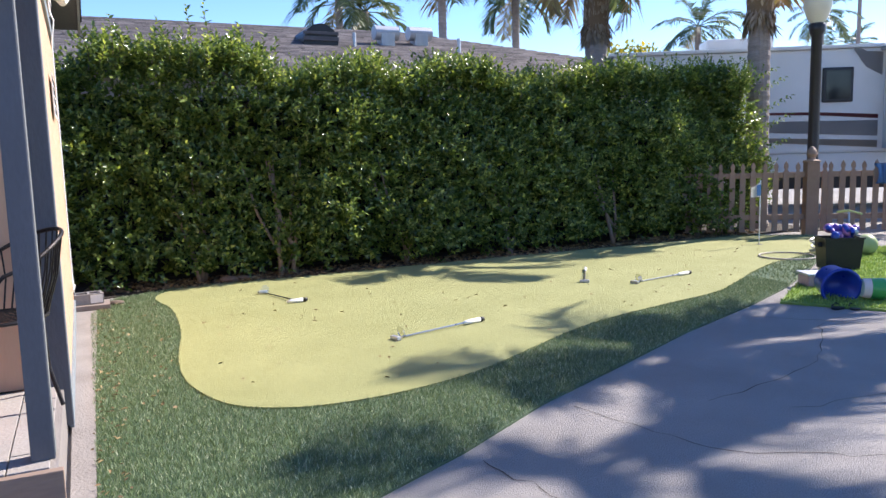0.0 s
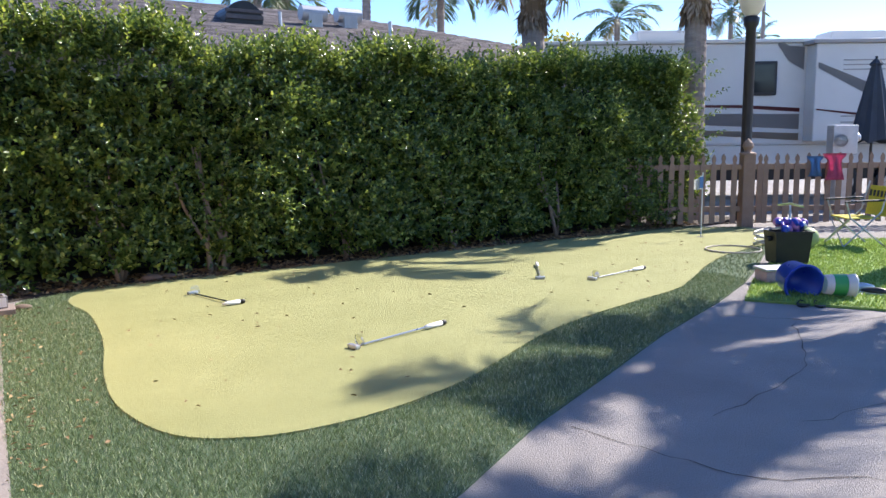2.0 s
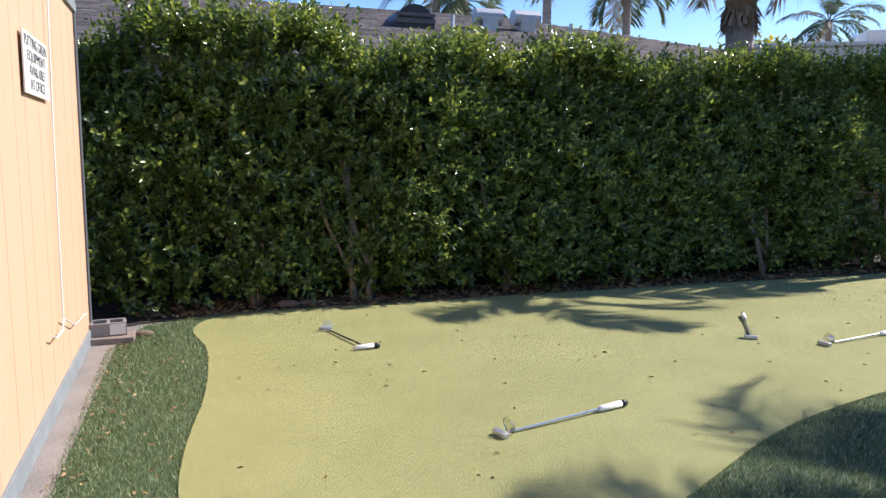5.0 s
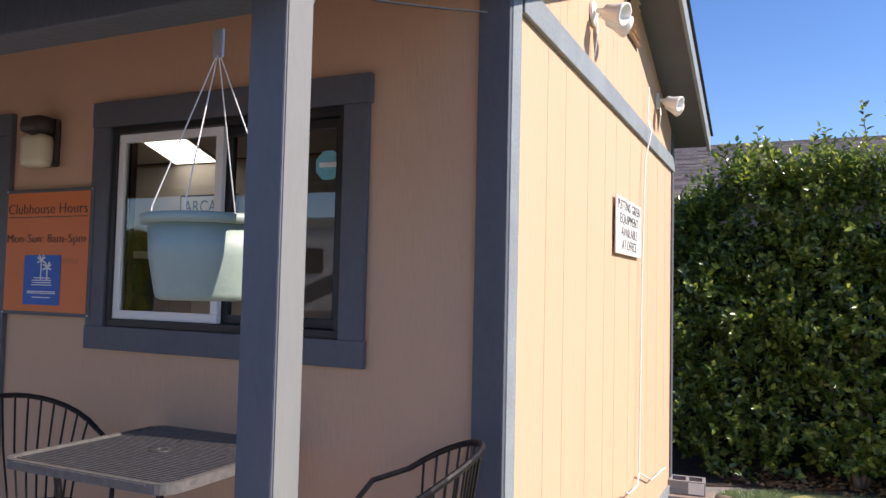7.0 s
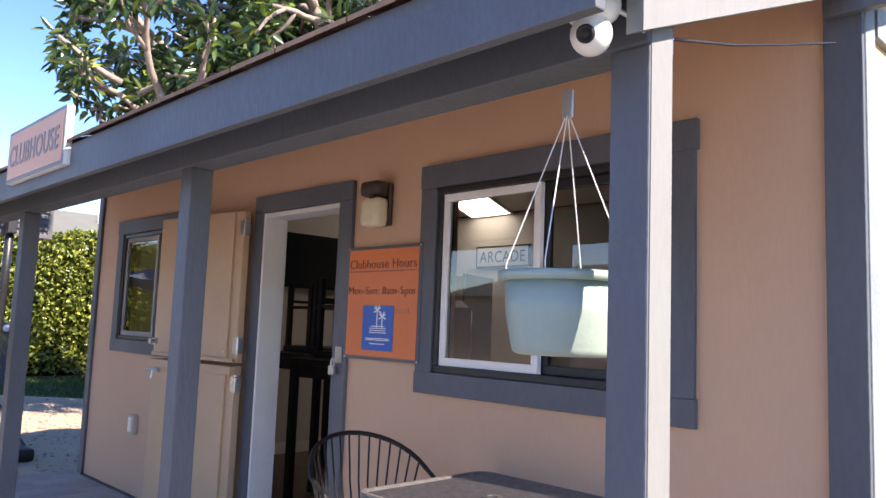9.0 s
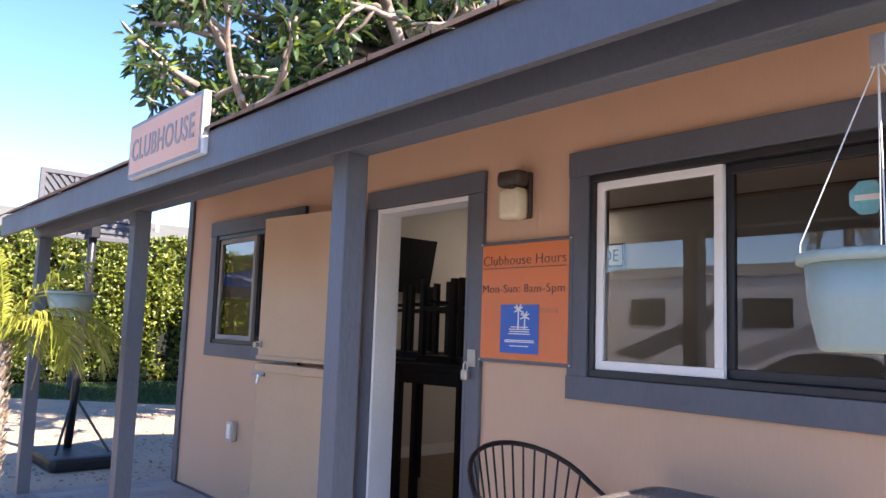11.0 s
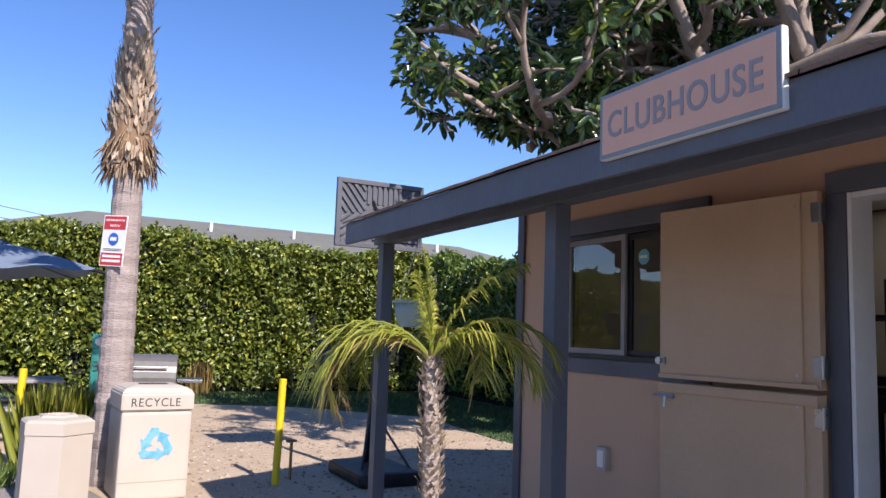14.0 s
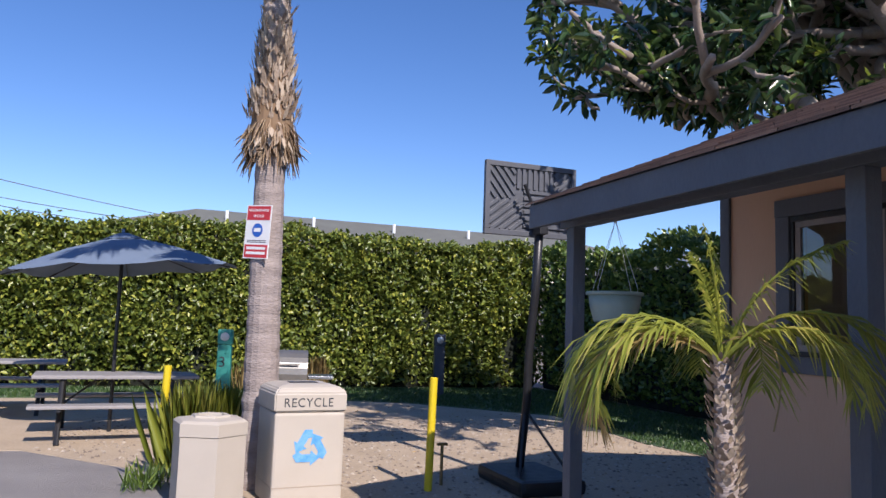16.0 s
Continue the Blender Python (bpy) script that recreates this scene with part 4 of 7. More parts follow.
# ---------- palms ----------
def frond(r, base, az, elev, length, material, sag=0.9, leaflet=0.35, n=44, width=0.022, twist=0.0, hang=0.75):
    """One feather frond: an arching midrib and two rows of leaflets, as arrays, plus the midrib's points."""
    t = np.linspace(0, 1, n)
    th = elev - sag * t ** 1.3
    ds = length / n
    h = np.cumsum(np.cos(th)) * ds
    v = np.cumsum(np.sin(th)) * ds
    dirh = np.array([math.cos(az), math.sin(az), 0])
    sideh = np.array([-math.sin(az), math.cos(az), 0])
    C = np.array(base)[None] + h[:, None] * dirh + v[:, None] * np.array([0, 0, 1]) + (np.sin(t * 2.5) * twist * length)[:, None] * sideh
    T = np.gradient(C, axis=0)
    T = unit(T)
    U = unit(np.cross(np.repeat(sideh[None], n, 0), T)) * -1
    U[U[:, 2] < 0] *= -1
    Vs, Fs, o = [], [], 0
    for s in (-1, 1):
        k = t > 0.14
        LL = leaflet * (np.sin(np.clip((t[k] - 0.08) / 0.92, 0, 1) * math.pi) ** 0.6 + 0.12) * r.uniform(0.8, 1.12, k.sum())
        D = unit(sideh[None] * s * 0.85 + T[k] * 0.75 + U[k] * 0.22 + r.normal(0, 0.10, (k.sum(), 3)))
        drop = 0.35 + 0.3 * r.uniform(0, 1, k.sum())
        b = C[k]
        m1 = b + D * LL[:, None] * 0.5 - np.array([0, 0, 1]) * (LL * drop * 0.24 * hang)[:, None]
        e = b + D * LL[:, None] - np.array([0, 0, 1]) * (LL * drop * hang)[:, None]
        W = unit(np.cross(D, U[k])) * width * 0.5
        W2 = W + U[k] * width * 0.3
        V = np.stack([b - W * 0.6, b + W * 0.6, m1 + W2, m1 - W2 * 0.9, e], 1).reshape(-1, 3)
        q = (np.arange(k.sum()) * 5)[:, None] + o
        Fs.append(np.concatenate([q + np.array([[0, 1, 2]]), q + np.array([[0, 2, 3]]), q + np.array([[3, 2, 4]])], 0))
        Vs.append(V)
        o += len(V)
    return np.concatenate(Vs), np.concatenate(Fs), C


def palm_crown(root, r, top, count, length, material, leaflet, elev=(1.35, -0.3), n=44, width=0.022, dry=0, sag=1.1, az0=0.0):
    for i in range(count):
        f = i / max(count - 1, 1)
        az = az0 + i * 2.39996 + r.normal(0, 0.15)
        e = elev[0] + (elev[1] - elev[0]) * f + r.normal(0, 0.08)
        mt = M_PALMDRY if i >= count - dry else material
        V, F, C = frond(r, top, az, e, length * r.uniform(0.85, 1.1), mt, sag * r.uniform(0.8, 1.2), leaflet, n, width, r.normal(0, 0.03))
        raw("frond", V, F, mt, root, "", world=True)
        k = C[::6]
        part("midrib", tube(bmesh.new(), [tuple(c) for c in k], list(np.linspace(0.011, 0.003, len(k)) * max(length, 0.8)), 5), mt, root, "", world=True)


def palm(name, x, y, h, r0, r1, label, seed, crown=True, fronds=16, length=2.2, skirt=None, material=None, group="", lean=(0, 0), leaflet=0.55, n=46, dry=3, ringed=True, elev=(1.4, -0.6), sag=1.2):
    r = np.random.default_rng(seed)
    p = thing(name, (x, y, 0), 0, label, "palm tree", group)
    top = (x + lean[0], y + lean[1], h)
    z = np.linspace(0, 1, int(h / 0.085) + 2)
    pts, rad = [], []
    for i, t in enumerate(z):
        pts.append((x + lean[0] * t, y + lean[1] * t, h * t))
        rad.append((r0 + (r1 - r0) * t ** 0.7 + 0.10 * r0 * math.exp(-t * 14)) * (1.0 + (0.035 if i % 2 else -0.02) * ringed + r.normal(0, 0.012)))
    part("trunk", tube(bmesh.new(), pts, rad, 16), M_PALMTRUNK, p, "", smooth=False, world=True)
    if skirt:
        z0, z1, w0, w1 = skirt
        N = 1300
        zz = r.uniform(0, 1, N)
        a = r.uniform(0, 6.283, N)
        rd = np.interp(zz, [0, 0.08, 0.3, 0.55, 1.0], [w0 * 0.85, w0, w0 * 0.86, w0 * 0.62 + w1 * 0.2, w1]) * r.uniform(0.74, 0.95, N)
        cx, cy = x + lean[0] * (z0 + (z1 - z0) * zz) / h, y + lean[1] * (z0 + (z1 - z0) * zz) / h
        P = np.c_[cx + np.cos(a) * rd, cy + np.sin(a) * rd, z0 + (z1 - z0) * zz]
        D = np.c_[np.cos(a) * 0.16, np.sin(a) * 0.16, np.where(zz < 0.16, -0.8, 0.95) + 0 * a] + r.normal(0, 0.2, (N, 3))
        V, F = leaf_arrays(P, D, np.c_[np.cos(a), np.sin(a), 0.2 + 0 * a], r.uniform(0.07, 0.20, N), r.uniform(0.012, 0.05, N), 0.1, 0.02)
        raw("boot_cover", V, F, M_PALMBOOT, p, "pale dry cut leaf bases", world=True)
        part("fibre_sleeve", tube(bmesh.new(), [(x + lean[0] * z0 / h, y + lean[1] * z0 / h, z0 - 0.05), (x + lean[0] * z0 / h, y + lean[1] * z0 / h, z0 + 0.12), (x + lean[0], y + lean[1], z1)], [w0 * 0.6, w0 * 0.82, w1 * 0.8], 14), M_FIBRE, p, "", world=True)
        N = 300
        a = r.uniform(0, 6.283, N)
        P = np.c_[x + lean[0] * z0 / h + np.cos(a) * w0 * 0.75, y + lean[1] * z0 / h + np.sin(a) * w0 * 0.75, z0 + r.uniform(-0.05, 0.3, N)]
        D = np.c_[np.cos(a) * 0.5, np.sin(a) * 0.5, -0.9 + r.normal(0, 0.35, N)]
        V, F = leaf_arrays(P, D, np.c_[np.cos(a), np.sin(a), 0 * a], r.uniform(0.1, 0.26, N), 0.008, 0.0, 0.2)
        raw("fibre_fringe", V, F, M_FIBRE, p, "", world=True)
    if crown:
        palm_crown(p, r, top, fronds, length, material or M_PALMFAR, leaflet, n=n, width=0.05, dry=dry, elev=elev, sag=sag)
    return p


bp = palm("palm_tree", -8.95, 1.67, 5.15, 0.165, 0.12, "ringed grey palm trunk with a shaggy collar of dry leaf bases", 61, True, 22, 1.9, (2.99, 4.65, 0.255, 0.075), lean=(0.0, -0.08), leaflet=0.5, dry=0, elev=(1.45, 0.35), sag=0.75)
palm("palm_tree", 8.95, 11.6, 5.5, 0.24, 0.19, "tall palm with grey trunk and dry leaf bases", 62, True, 20, 2.0, (3.5, 5.4, 0.29, 0.24), group="palms behind the hedge")
palm("palm_tree", 10.68, 9.35, 5.5, 0.20, 0.17, "tall palm with grey trunk and dry leaf bases", 63, True, 9, 2.1, (3.45, 5.3, 0.27, 0.23), group="palms behind the hedge")
palm("palm_tree", 10.75, 4.85, 6.0, 0.2, 0.18, "palm beside the yard that shades the asphalt", 64, True, 13, 1.6, (5.0, 6.0, 0.26, 0.24), leaflet=0.65, elev=(1.3, -0.9))
palm("palm_tree", 11.1, 3.75, 7.4, 0.2, 0.18, "tall palm beside the yard that shades the asphalt", 69, True, 5, 1.5, (6.4, 7.4, 0.26, 0.24), leaflet=0.7)
for x, y, h, fl, sd2 in ((12.3, 25.0, 8.2, 1.7, 65), (15.7, 25.5, 7.6, 1.9, 66), (9.4, 28.0, 7.6, 2.4, 67), (11.2, 30.0, 7.4, 2.4, 68), (29, 29.5, 7.6, 2.4, 70), (44, 34, 9.8, 2.6, 71), (58, 42, 9.5, 2.4, 72), (56, 40, 18, 2.2, 73)):
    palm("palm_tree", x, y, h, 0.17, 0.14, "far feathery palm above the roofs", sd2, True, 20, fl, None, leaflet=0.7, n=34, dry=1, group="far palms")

# the small palm in front of the porch
r = np.random.default_rng(81)
PX, PY, PT = -4.07, 2.515, 1.39
sp = thing("small_palm", (PX, PY, 0), 0, "small palm with scaly trunk and arching yellow-green fronds", "palm tree")
trk = bmesh.new()
tube(trk, [(PX + 0.03, PY, 0.0), (PX + 0.035, PY, 0.5), (PX + 0.02, PY, 1.0), (PX, PY, PT)], [0.05, 0.038, 0.038, 0.026], 12)
part("trunk", trk, M_PALMTRUNK, sp, "", smooth=True, world=True)
N = 520
zz = np.sort(r.uniform(0.02, PT + 0.01, N))
a = np.arange(N) * 2.39996
rw = np.interp(zz, [0, 0.5, 1.0, 1.25, PT], [0.046, 0.035, 0.037, 0.041, 0.026])
P = np.c_[PX + np.interp(zz, [0, 0.5, 1.0, PT], [0.03, 0.035, 0.02, 0.0]) + np.cos(a) * rw, PY + np.sin(a) * rw, zz]
V, F = leaf_arrays(P, np.c_[np.cos(a) * 0.5, np.sin(a) * 0.5, 1 + 0 * a] + r.normal(0, 0.15, (N, 3)), np.c_[np.cos(a), np.sin(a), 0 * a + 0.3], r.uniform(0.028, 0.055, N), r.uniform(0.016, 0.03, N), 0.15, -0.1)
raw("scale_cover", V, F, M_PALMBOOT, sp, "pale scaly leaf scars", world=True)
for az, el, ln, sg, dr, lf in ((232, 88, 0.48, 0.2, 0, 0.13), (200, 84, 0.40, 0.4, 0, 0.12), (58, 72, 0.60, 1.0, 0, 0.2), (52, 58, 0.64, 2.2, 0, 0.2), (70, 50, 0.62, 2.5, 0, 0.19), (34, 52, 0.6, 2.6, 0, 0.19), (238, 54, 0.7, 2.7, 0, 0.2), (218, 50, 0.68, 2.8, 0, 0.2),
                              (254, 48, 0.66, 2.8, 0, 0.2), (228, 44, 0.66, 2.9, 1, 0.18), (204, 50, 0.62, 2.8, 0, 0.19), (118, 55, 0.60, 2.8, 0, 0.18), (150, 58, 0.58, 2.6, 0, 0.18), (244, 38, 0.68, 2.9, 1, 0.15)):
    mt = M_PALMDRY if dr else M_PALMLEAF
    V, F, C = frond(r, (PX, PY, PT - 0.01), radians(az), radians(el), ln, mt, sg, lf, 44, 0.009, r.normal(0, 0.02), 1.35)
    raw("frond", V, F, mt, sp, "dry tan frond" if dr else "", world=True)
    part("midrib", tube(bmesh.new(), [tuple(c) for c in C[::4]], list(np.linspace(0.008, 0.002, len(C[::4]))), 5), mt, sp, "", world=True)
t = np.linspace(0, 1, 10)
part("dry_stalk", tube(bmesh.new(), [(PX + 0.14 * math.sin(2.2 * u) * 0.8, PY + 0.18 * math.sin(2.0 * u) * 0.8, PT + 0.06 + 0.24 * u - 0.52 * u * u) for u in t], 0.003, 5), M_PALMDRY, sp, "dry hanging stalk", world=True)

# ---------- the ficus behind the clubhouse ----------
r = np.random.default_rng(91)
tree = thing("ficus_tree", (-6.3, 9.0, 0), 0, "large rubber tree with pale grey limbs and dark glossy leaves", "tree")
limbs = []


def limb(p0, d, length, rad, depth):
    d = np.array(d, float)
    pts, cur = [np.array(p0, float)], np.array(p0, float)
    k = 6
    for i in range(k):
        d = d + r.normal(0, 0.16, 3) + np.array([0, 0, 0.03])
        d = d / np.linalg.norm(d)
        cur = cur + d * length / k
        pts.append(cur)
    limbs.append((pts, np.linspace(rad, rad * 0.55, k + 1), depth))
    if depth < 4:
        for j in range(3 if depth else 4):
            q = pts[3 + (j % 4)] if depth else pts[-1 - (j % 2)]
            nd = d + r.normal(0, 0.62, 3) + np.array([-0.08, -0.12, 0.04])
            limb(q, nd / np.linalg.norm(nd), length * r.uniform(0.55, 0.8), rad * 0.62, depth + 1)


tree_limbs = [((-0.95, -0.38, 0.95), 3.2), ((-0.9, -0.22, 0.9), 3.4), ((-0.75, -0.5, 1.0), 3.3), ((-0.95, -0.1, 1.15), 3.2), ((-0.45, -0.45, 1.15), 3.0), ((-0.2, -0.7, 1.0), 2.5), ((-0.3, 0.1, 1.2), 2.6)]
part("trunk", tube(bmesh.new(), [(-6.3, 9.0, 0), (-6.28, 9.0, 1.2), (-6.3, 9.0, 2.3)], [0.36, 0.27, 0.25], 14), M_BARK, tree, "", smooth=True, world=True)
for d, reach in tree_limbs:
    limb((-6.3, 9.0, 2.2), d, reach, 0.19, 0)
tips = []
lb = bmesh.new()
CROWN_FOOT = lambda x: 3.5 + 0.25 * np.clip(-7.0 - x, 0, 2.6) + 0.95 * np.clip(-9.6 - x, 0, 12)      # the crown lifts towards the yard
for pts, rad, depth in limbs:
    if depth == 0 or (depth == 1 and min(p[2] - CROWN_FOOT(p[0]) for p in pts[2:]) > 0.15):
        part("limb", tube(bmesh.new(), [tuple(p) for p in pts], list(rad), 9), M_BARK, tree, "", smooth=True, world=True)
    elif depth > 1 and min(min(p[2] - CROWN_FOOT(p[0]), p[1] - 1.6 + 0.358 * (p[0] + 0.34), p[1] - 0.84 + 0.498 * (p[0] + 2.04)) for p in pts) > -0.1:
        tube(lb, [tuple(p) for p in pts], list(rad), 5)
    if depth >= 3:
        tips += [p for p in pts[3:]] if depth >= 4 else [pts[-1]]
part("branching", lb, M_BARK, tree, "pale grey forking branches", smooth=True, world=True)
T = np.array(tips)
T = T[(T[:, 2] > CROWN_FOOT(T[:, 0])) & (T[:, 1] > 1.5 - 0.358 * (T[:, 0] + 0.34)) & (T[:, 1] > 0.74 - 0.498 * (T[:, 0] + 2.04))]      # and ends short of the yard
n = 7
C = np.repeat(T, n, 0)
D = r.normal(0, 1, (len(C), 3)) + np.array([-0.1, -0.2, 0.1])
D = unit(D)
V, F = leaf_arrays(C + D * r.uniform(0.02, 0.16, (len(C), 1)), D + np.array([0, 0, -0.15]), np.array([0, 0, 1.0]) + r.normal(0, 0.5, (len(C), 3)), r.uniform(0.13, 0.22, len(C)), r.uniform(0.06, 0.095, len(C)), 0.15, 0.25)
raw("foliage", V, F, M_FICUS, tree, "dark glossy oval leaves", world=True)
m = len(T) // 7
C = np.repeat(T[r.permutation(len(T))[:m]], 5, 0)
D = unit(r.normal(0, 1, (len(C), 3)) + np.array([0, 0, 0.5]))
V, F = leaf_arrays(C + D * 0.1, D, np.array([0, 0, 1.0]) + r.normal(0, 0.5, (len(C), 3)), 0.15, 0.06, 0.15, 0.2)
raw("young_foliage", V, F, M_HEDGEYOUNG, tree, "yellow-green young leaves", world=True)

# ---------- on the clubhouse ----------
cs = thing("clubhouse_sign", (-2.965, 2.825, 2.14), 0, "peach CLUBHOUSE sign with grey rim on the porch roof edge", "sign")
part("board", boxm(-0.39, -0.012, 0.0, 0.39, 0.018, 0.245, 0.008), M_WHITE, cs)
part("rim", boxm(-0.388, -0.0145, 0.003, 0.388, -0.0125, 0.242), M_TRIMLT, cs, "grey-blue rim")
part("face", boxm(-0.372, -0.017, 0.018, 0.372, -0.0148, 0.227), M_PEACH, cs, "peach face")
words("lettering", "CLUBHOUSE", 0.135, mat("faded_letters", (0.27, 0.245, 0.25), (0.34, 0.29, 0.28), 30.0, 0.6), cs, Matrix.Translation((-0.34, -0.0185, 0.075)) @ FRONT, 1.08, 0.67, bold=0.0016)

hs = thing("hours_sign", (-2.19, WY - 0.004, 1.39), 0, "orange opening hours sign in a grey frame on the wall", "sign")
part("frame", boxm(-0.272, -0.026, 0.0, 0.272, 0.003, 0.545, 0.003), M_TRIM, hs)
part("panel", boxm(-0.256, -0.029, 0.016, 0.256, -0.027, 0.529), M_ORANGE, hs, "orange panel")
words("heading", "Clubhouse Hours", 0.064, M_INK, hs, Matrix.Translation((-0.247, -0.0305, 0.437)) @ FRONT, 1.05, 0.49, bold=-0.0011)
part("underline", boxm(-0.247, -0.031, 0.421, 0.243, -0.0295, 0.424), M_INK, hs)
words("hours", "Mon-Sun: 8am-5pm", 0.053, M_INK, hs, Matrix.Translation((-0.247, -0.0305, 0.312)) @ FRONT, 1.05, 0.485, bold=-0.001)
part("logo_square", boxm(-0.128, -0.032, 0.045, 0.098, -0.030, 0.258), M_BLUE, hs, "blue square with a plain white palm drawing")
lg = bmesh.new()
for x, z0, z1 in ((-0.018, 0.15, 0.235), (0.02, 0.15, 0.205)):
    box(lg, x - 0.003, -0.0345, z0, x + 0.003, -0.0325, z1)
    for a in (-150, -120, -60, -30, 20, 160):
        box(lg, 0, -0.001, -0.003, 0.027, 0.001, 0.003, m=Matrix.Translation((x, -0.0335, z1)) @ pose(0, 0, 0, 0, a, 0))
for z, w in ((0.158, 0.1), (0.148, 0.12), (0.138, 0.115), (0.128, 0.125), (0.1, 0.17), (0.093, 0.175), (0.075, 0.11)):
    box(lg, -0.012 - w / 2, -0.0345, z, -0.012 + w / 2, -0.0325, z + 0.004)
part("drawing", lg, M_WHITEPL, hs, "white line drawing")
part("smudge", boxm(0.1, -0.0305, 0.222, 0.2, -0.0295, 0.245), mat("sign_smudge", (0.50, 0.16, 0.055), (0.62, 0.17, 0.05), 25.0, 0.5), hs)
for x in (-0.264, 0.264):
    for z in (0.008, 0.537):
        part("screw", lathe(bmesh.new(), [(0.005, 0), (0.005, 0.003), (0, 0.004)], 8, Matrix.Translation((x, -0.026, z)) @ pose(0, 0, 0, 90)), M_STEEL, hs)

wl = thing("wall_lamp", (-2.225, WY, 2.03), 0, "wall lamp with bronze cap and yellowed ribbed glass", "lamp")
part("backplate", boxm(-0.058, -0.03, 0.0, 0.058, 0.0, 0.21, 0.012), M_BRONZE, wl)
body = bmesh.new()
box(body, -0.064, -0.115, -0.01, 0.064, -0.031, 0.135, 0.03)
part("glass", body, M_CREAM, wl, "yellowed glass", smooth=True)
part("cap", boxm(-0.067, -0.12, 0.136, 0.067, -0.031, 0.212, 0.028), M_BRONZE, wl, "dark bronze cap", smooth=True)
part("clip", boxm(0.02, -0.122, 0.12, 0.055, -0.116, 0.14, 0.002), M_BRONZE, wl)

ol = thing("outlet_box", (-4.94, WY, 0.70), 0, "pale weatherproof outlet cover on the wall", "outlet")
part("cover", boxm(-0.045, -0.045, 0.0, 0.045, 0.0, 0.14, 0.01), M_BEIGE, ol)
part("lid", boxm(-0.028, -0.05, 0.02, 0.028, -0.046, 0.12, 0.004), M_WHITEPL, ol)
ov = thing("pipe_stub", (-4.62, WY, 0.42), 0, "small round pipe cap low on the wall", "pipe")
part("cap", lathe(bmesh.new(), [(0.022, 0), (0.022, 0.03), (0.012, 0.035), (0, 0.036)], 14, pose(0, 0, 0, 90)), M_TANDOOR, ov)

ps = thing("putting_sign", (GX + 0.016, 6.1, 1.745), 0, "white PUTTING GREEN notice screwed to the siding", "sign")
part("board", boxm(-0.002, -0.345, 0.0, 0.005, 0.345, 0.30, 0.001), M_WHITEPL, ps)
for i, s in enumerate(("PUTTING GREEN", "EQUIPMENT", "AVAILABLE", "AT OFFICE")):
    w = (0.62, 0.5, 0.44, 0.40)[i]
    words("line", s, 0.075, M_INK, ps, Matrix.Translation((0.0062, -w / 2, 0.232 - 0.069 * i)) @ EAST, 1.0, w, 0.0006, -0.0006)


def floodlight(y, z):
    f = thing("floodlight", (GX + 0.003, y, z), 0, "white twin floodlight on the gable wall", "floodlight", "gable floodlights")
    part("plate", lathe(bmesh.new(), [(0.055, 0), (0.055, 0.012), (0.03, 0.02), (0, 0.021)], 18, pose(0, 0, 0, 0, 90)), M_WHITEPL, f)
    for s in (-1, 1):
        d = Vector((0.75, 0.45 * s + 0.25, -0.28)).normalized()
        m = Matrix.Translation((0.03, 0.03 * s, 0.0)) @ d.to_track_quat("Z", "Y").to_matrix().to_4x4()
        part("lamp_head", lathe(bmesh.new(), [(0.012, 0.0), (0.014, 0.03), (0.035, 0.05), (0.038, 0.09), (0.05, 0.13), (0.052, 0.145), (0.044, 0.146), (0.03, 0.12), (0, 0.118)], 16, m), M_WHITEPL, f, "", smooth=True)
    part("cable", tube(bmesh.new(), [(0.02, 0, -0.03), (0.03, -0.02, -0.1), (0.02, -0.01, -0.17), (0.012, 0.0, -0.2)], 0.004, 6), M_WHITEPL, f)


floodlight(5.27, 2.81)
floodlight(7.1, 2.84)
gv = thing("gable_vent", (GX, 6.22, 2.96), 0, "slatted brown gable vent", "vent")
part("frame", boxm(-0.006, -0.14, 0.0, 0.004, 0.14, 0.30, 0.002), M_SOIL, gv)
for i in range(7):
    part("slat", boxm(0.0, -0.14, -0.014, 0.022, 0.14, -0.006, 0.002, m=Matrix.Translation((0.0, 0, 0.03 + i * 0.042)) @ pose(0, 0, 0, 0, -25)), M_TAN, gv)
wc = thing("wall_cable", (GX + 0.02, 6.55, 0.4), 0, "thin white cable running down the siding", "cable")
part("cord", tube(bmesh.new(), [(0.006, 0.10, 2.42), (0.006, 0.07, 2.2), (0.03, 0.06, 2.13), (0.006, 0.0, 1.95), (0.006, -0.03, 1.76), (0.006, -0.09, 1.1), (0.006, -0.10, 0.78), (0.006, -0.12, 0.2), (0.008, -0.13, 0.1), (0.012, -0.2, 0.05), (0.012, -0.45, 0.06), (0.012, -0.54, 0.09)], 0.0055, 6), M_WHITEPL, wc)
part("cord_branch", tube(bmesh.new(), [(0.008, -0.12, 0.1), (0.008, 0.3, -0.03), (0.008, 0.75, -0.06), (0.008, 0.9, -0.08)], 0.0045, 6), M_WHITEPL, wc)

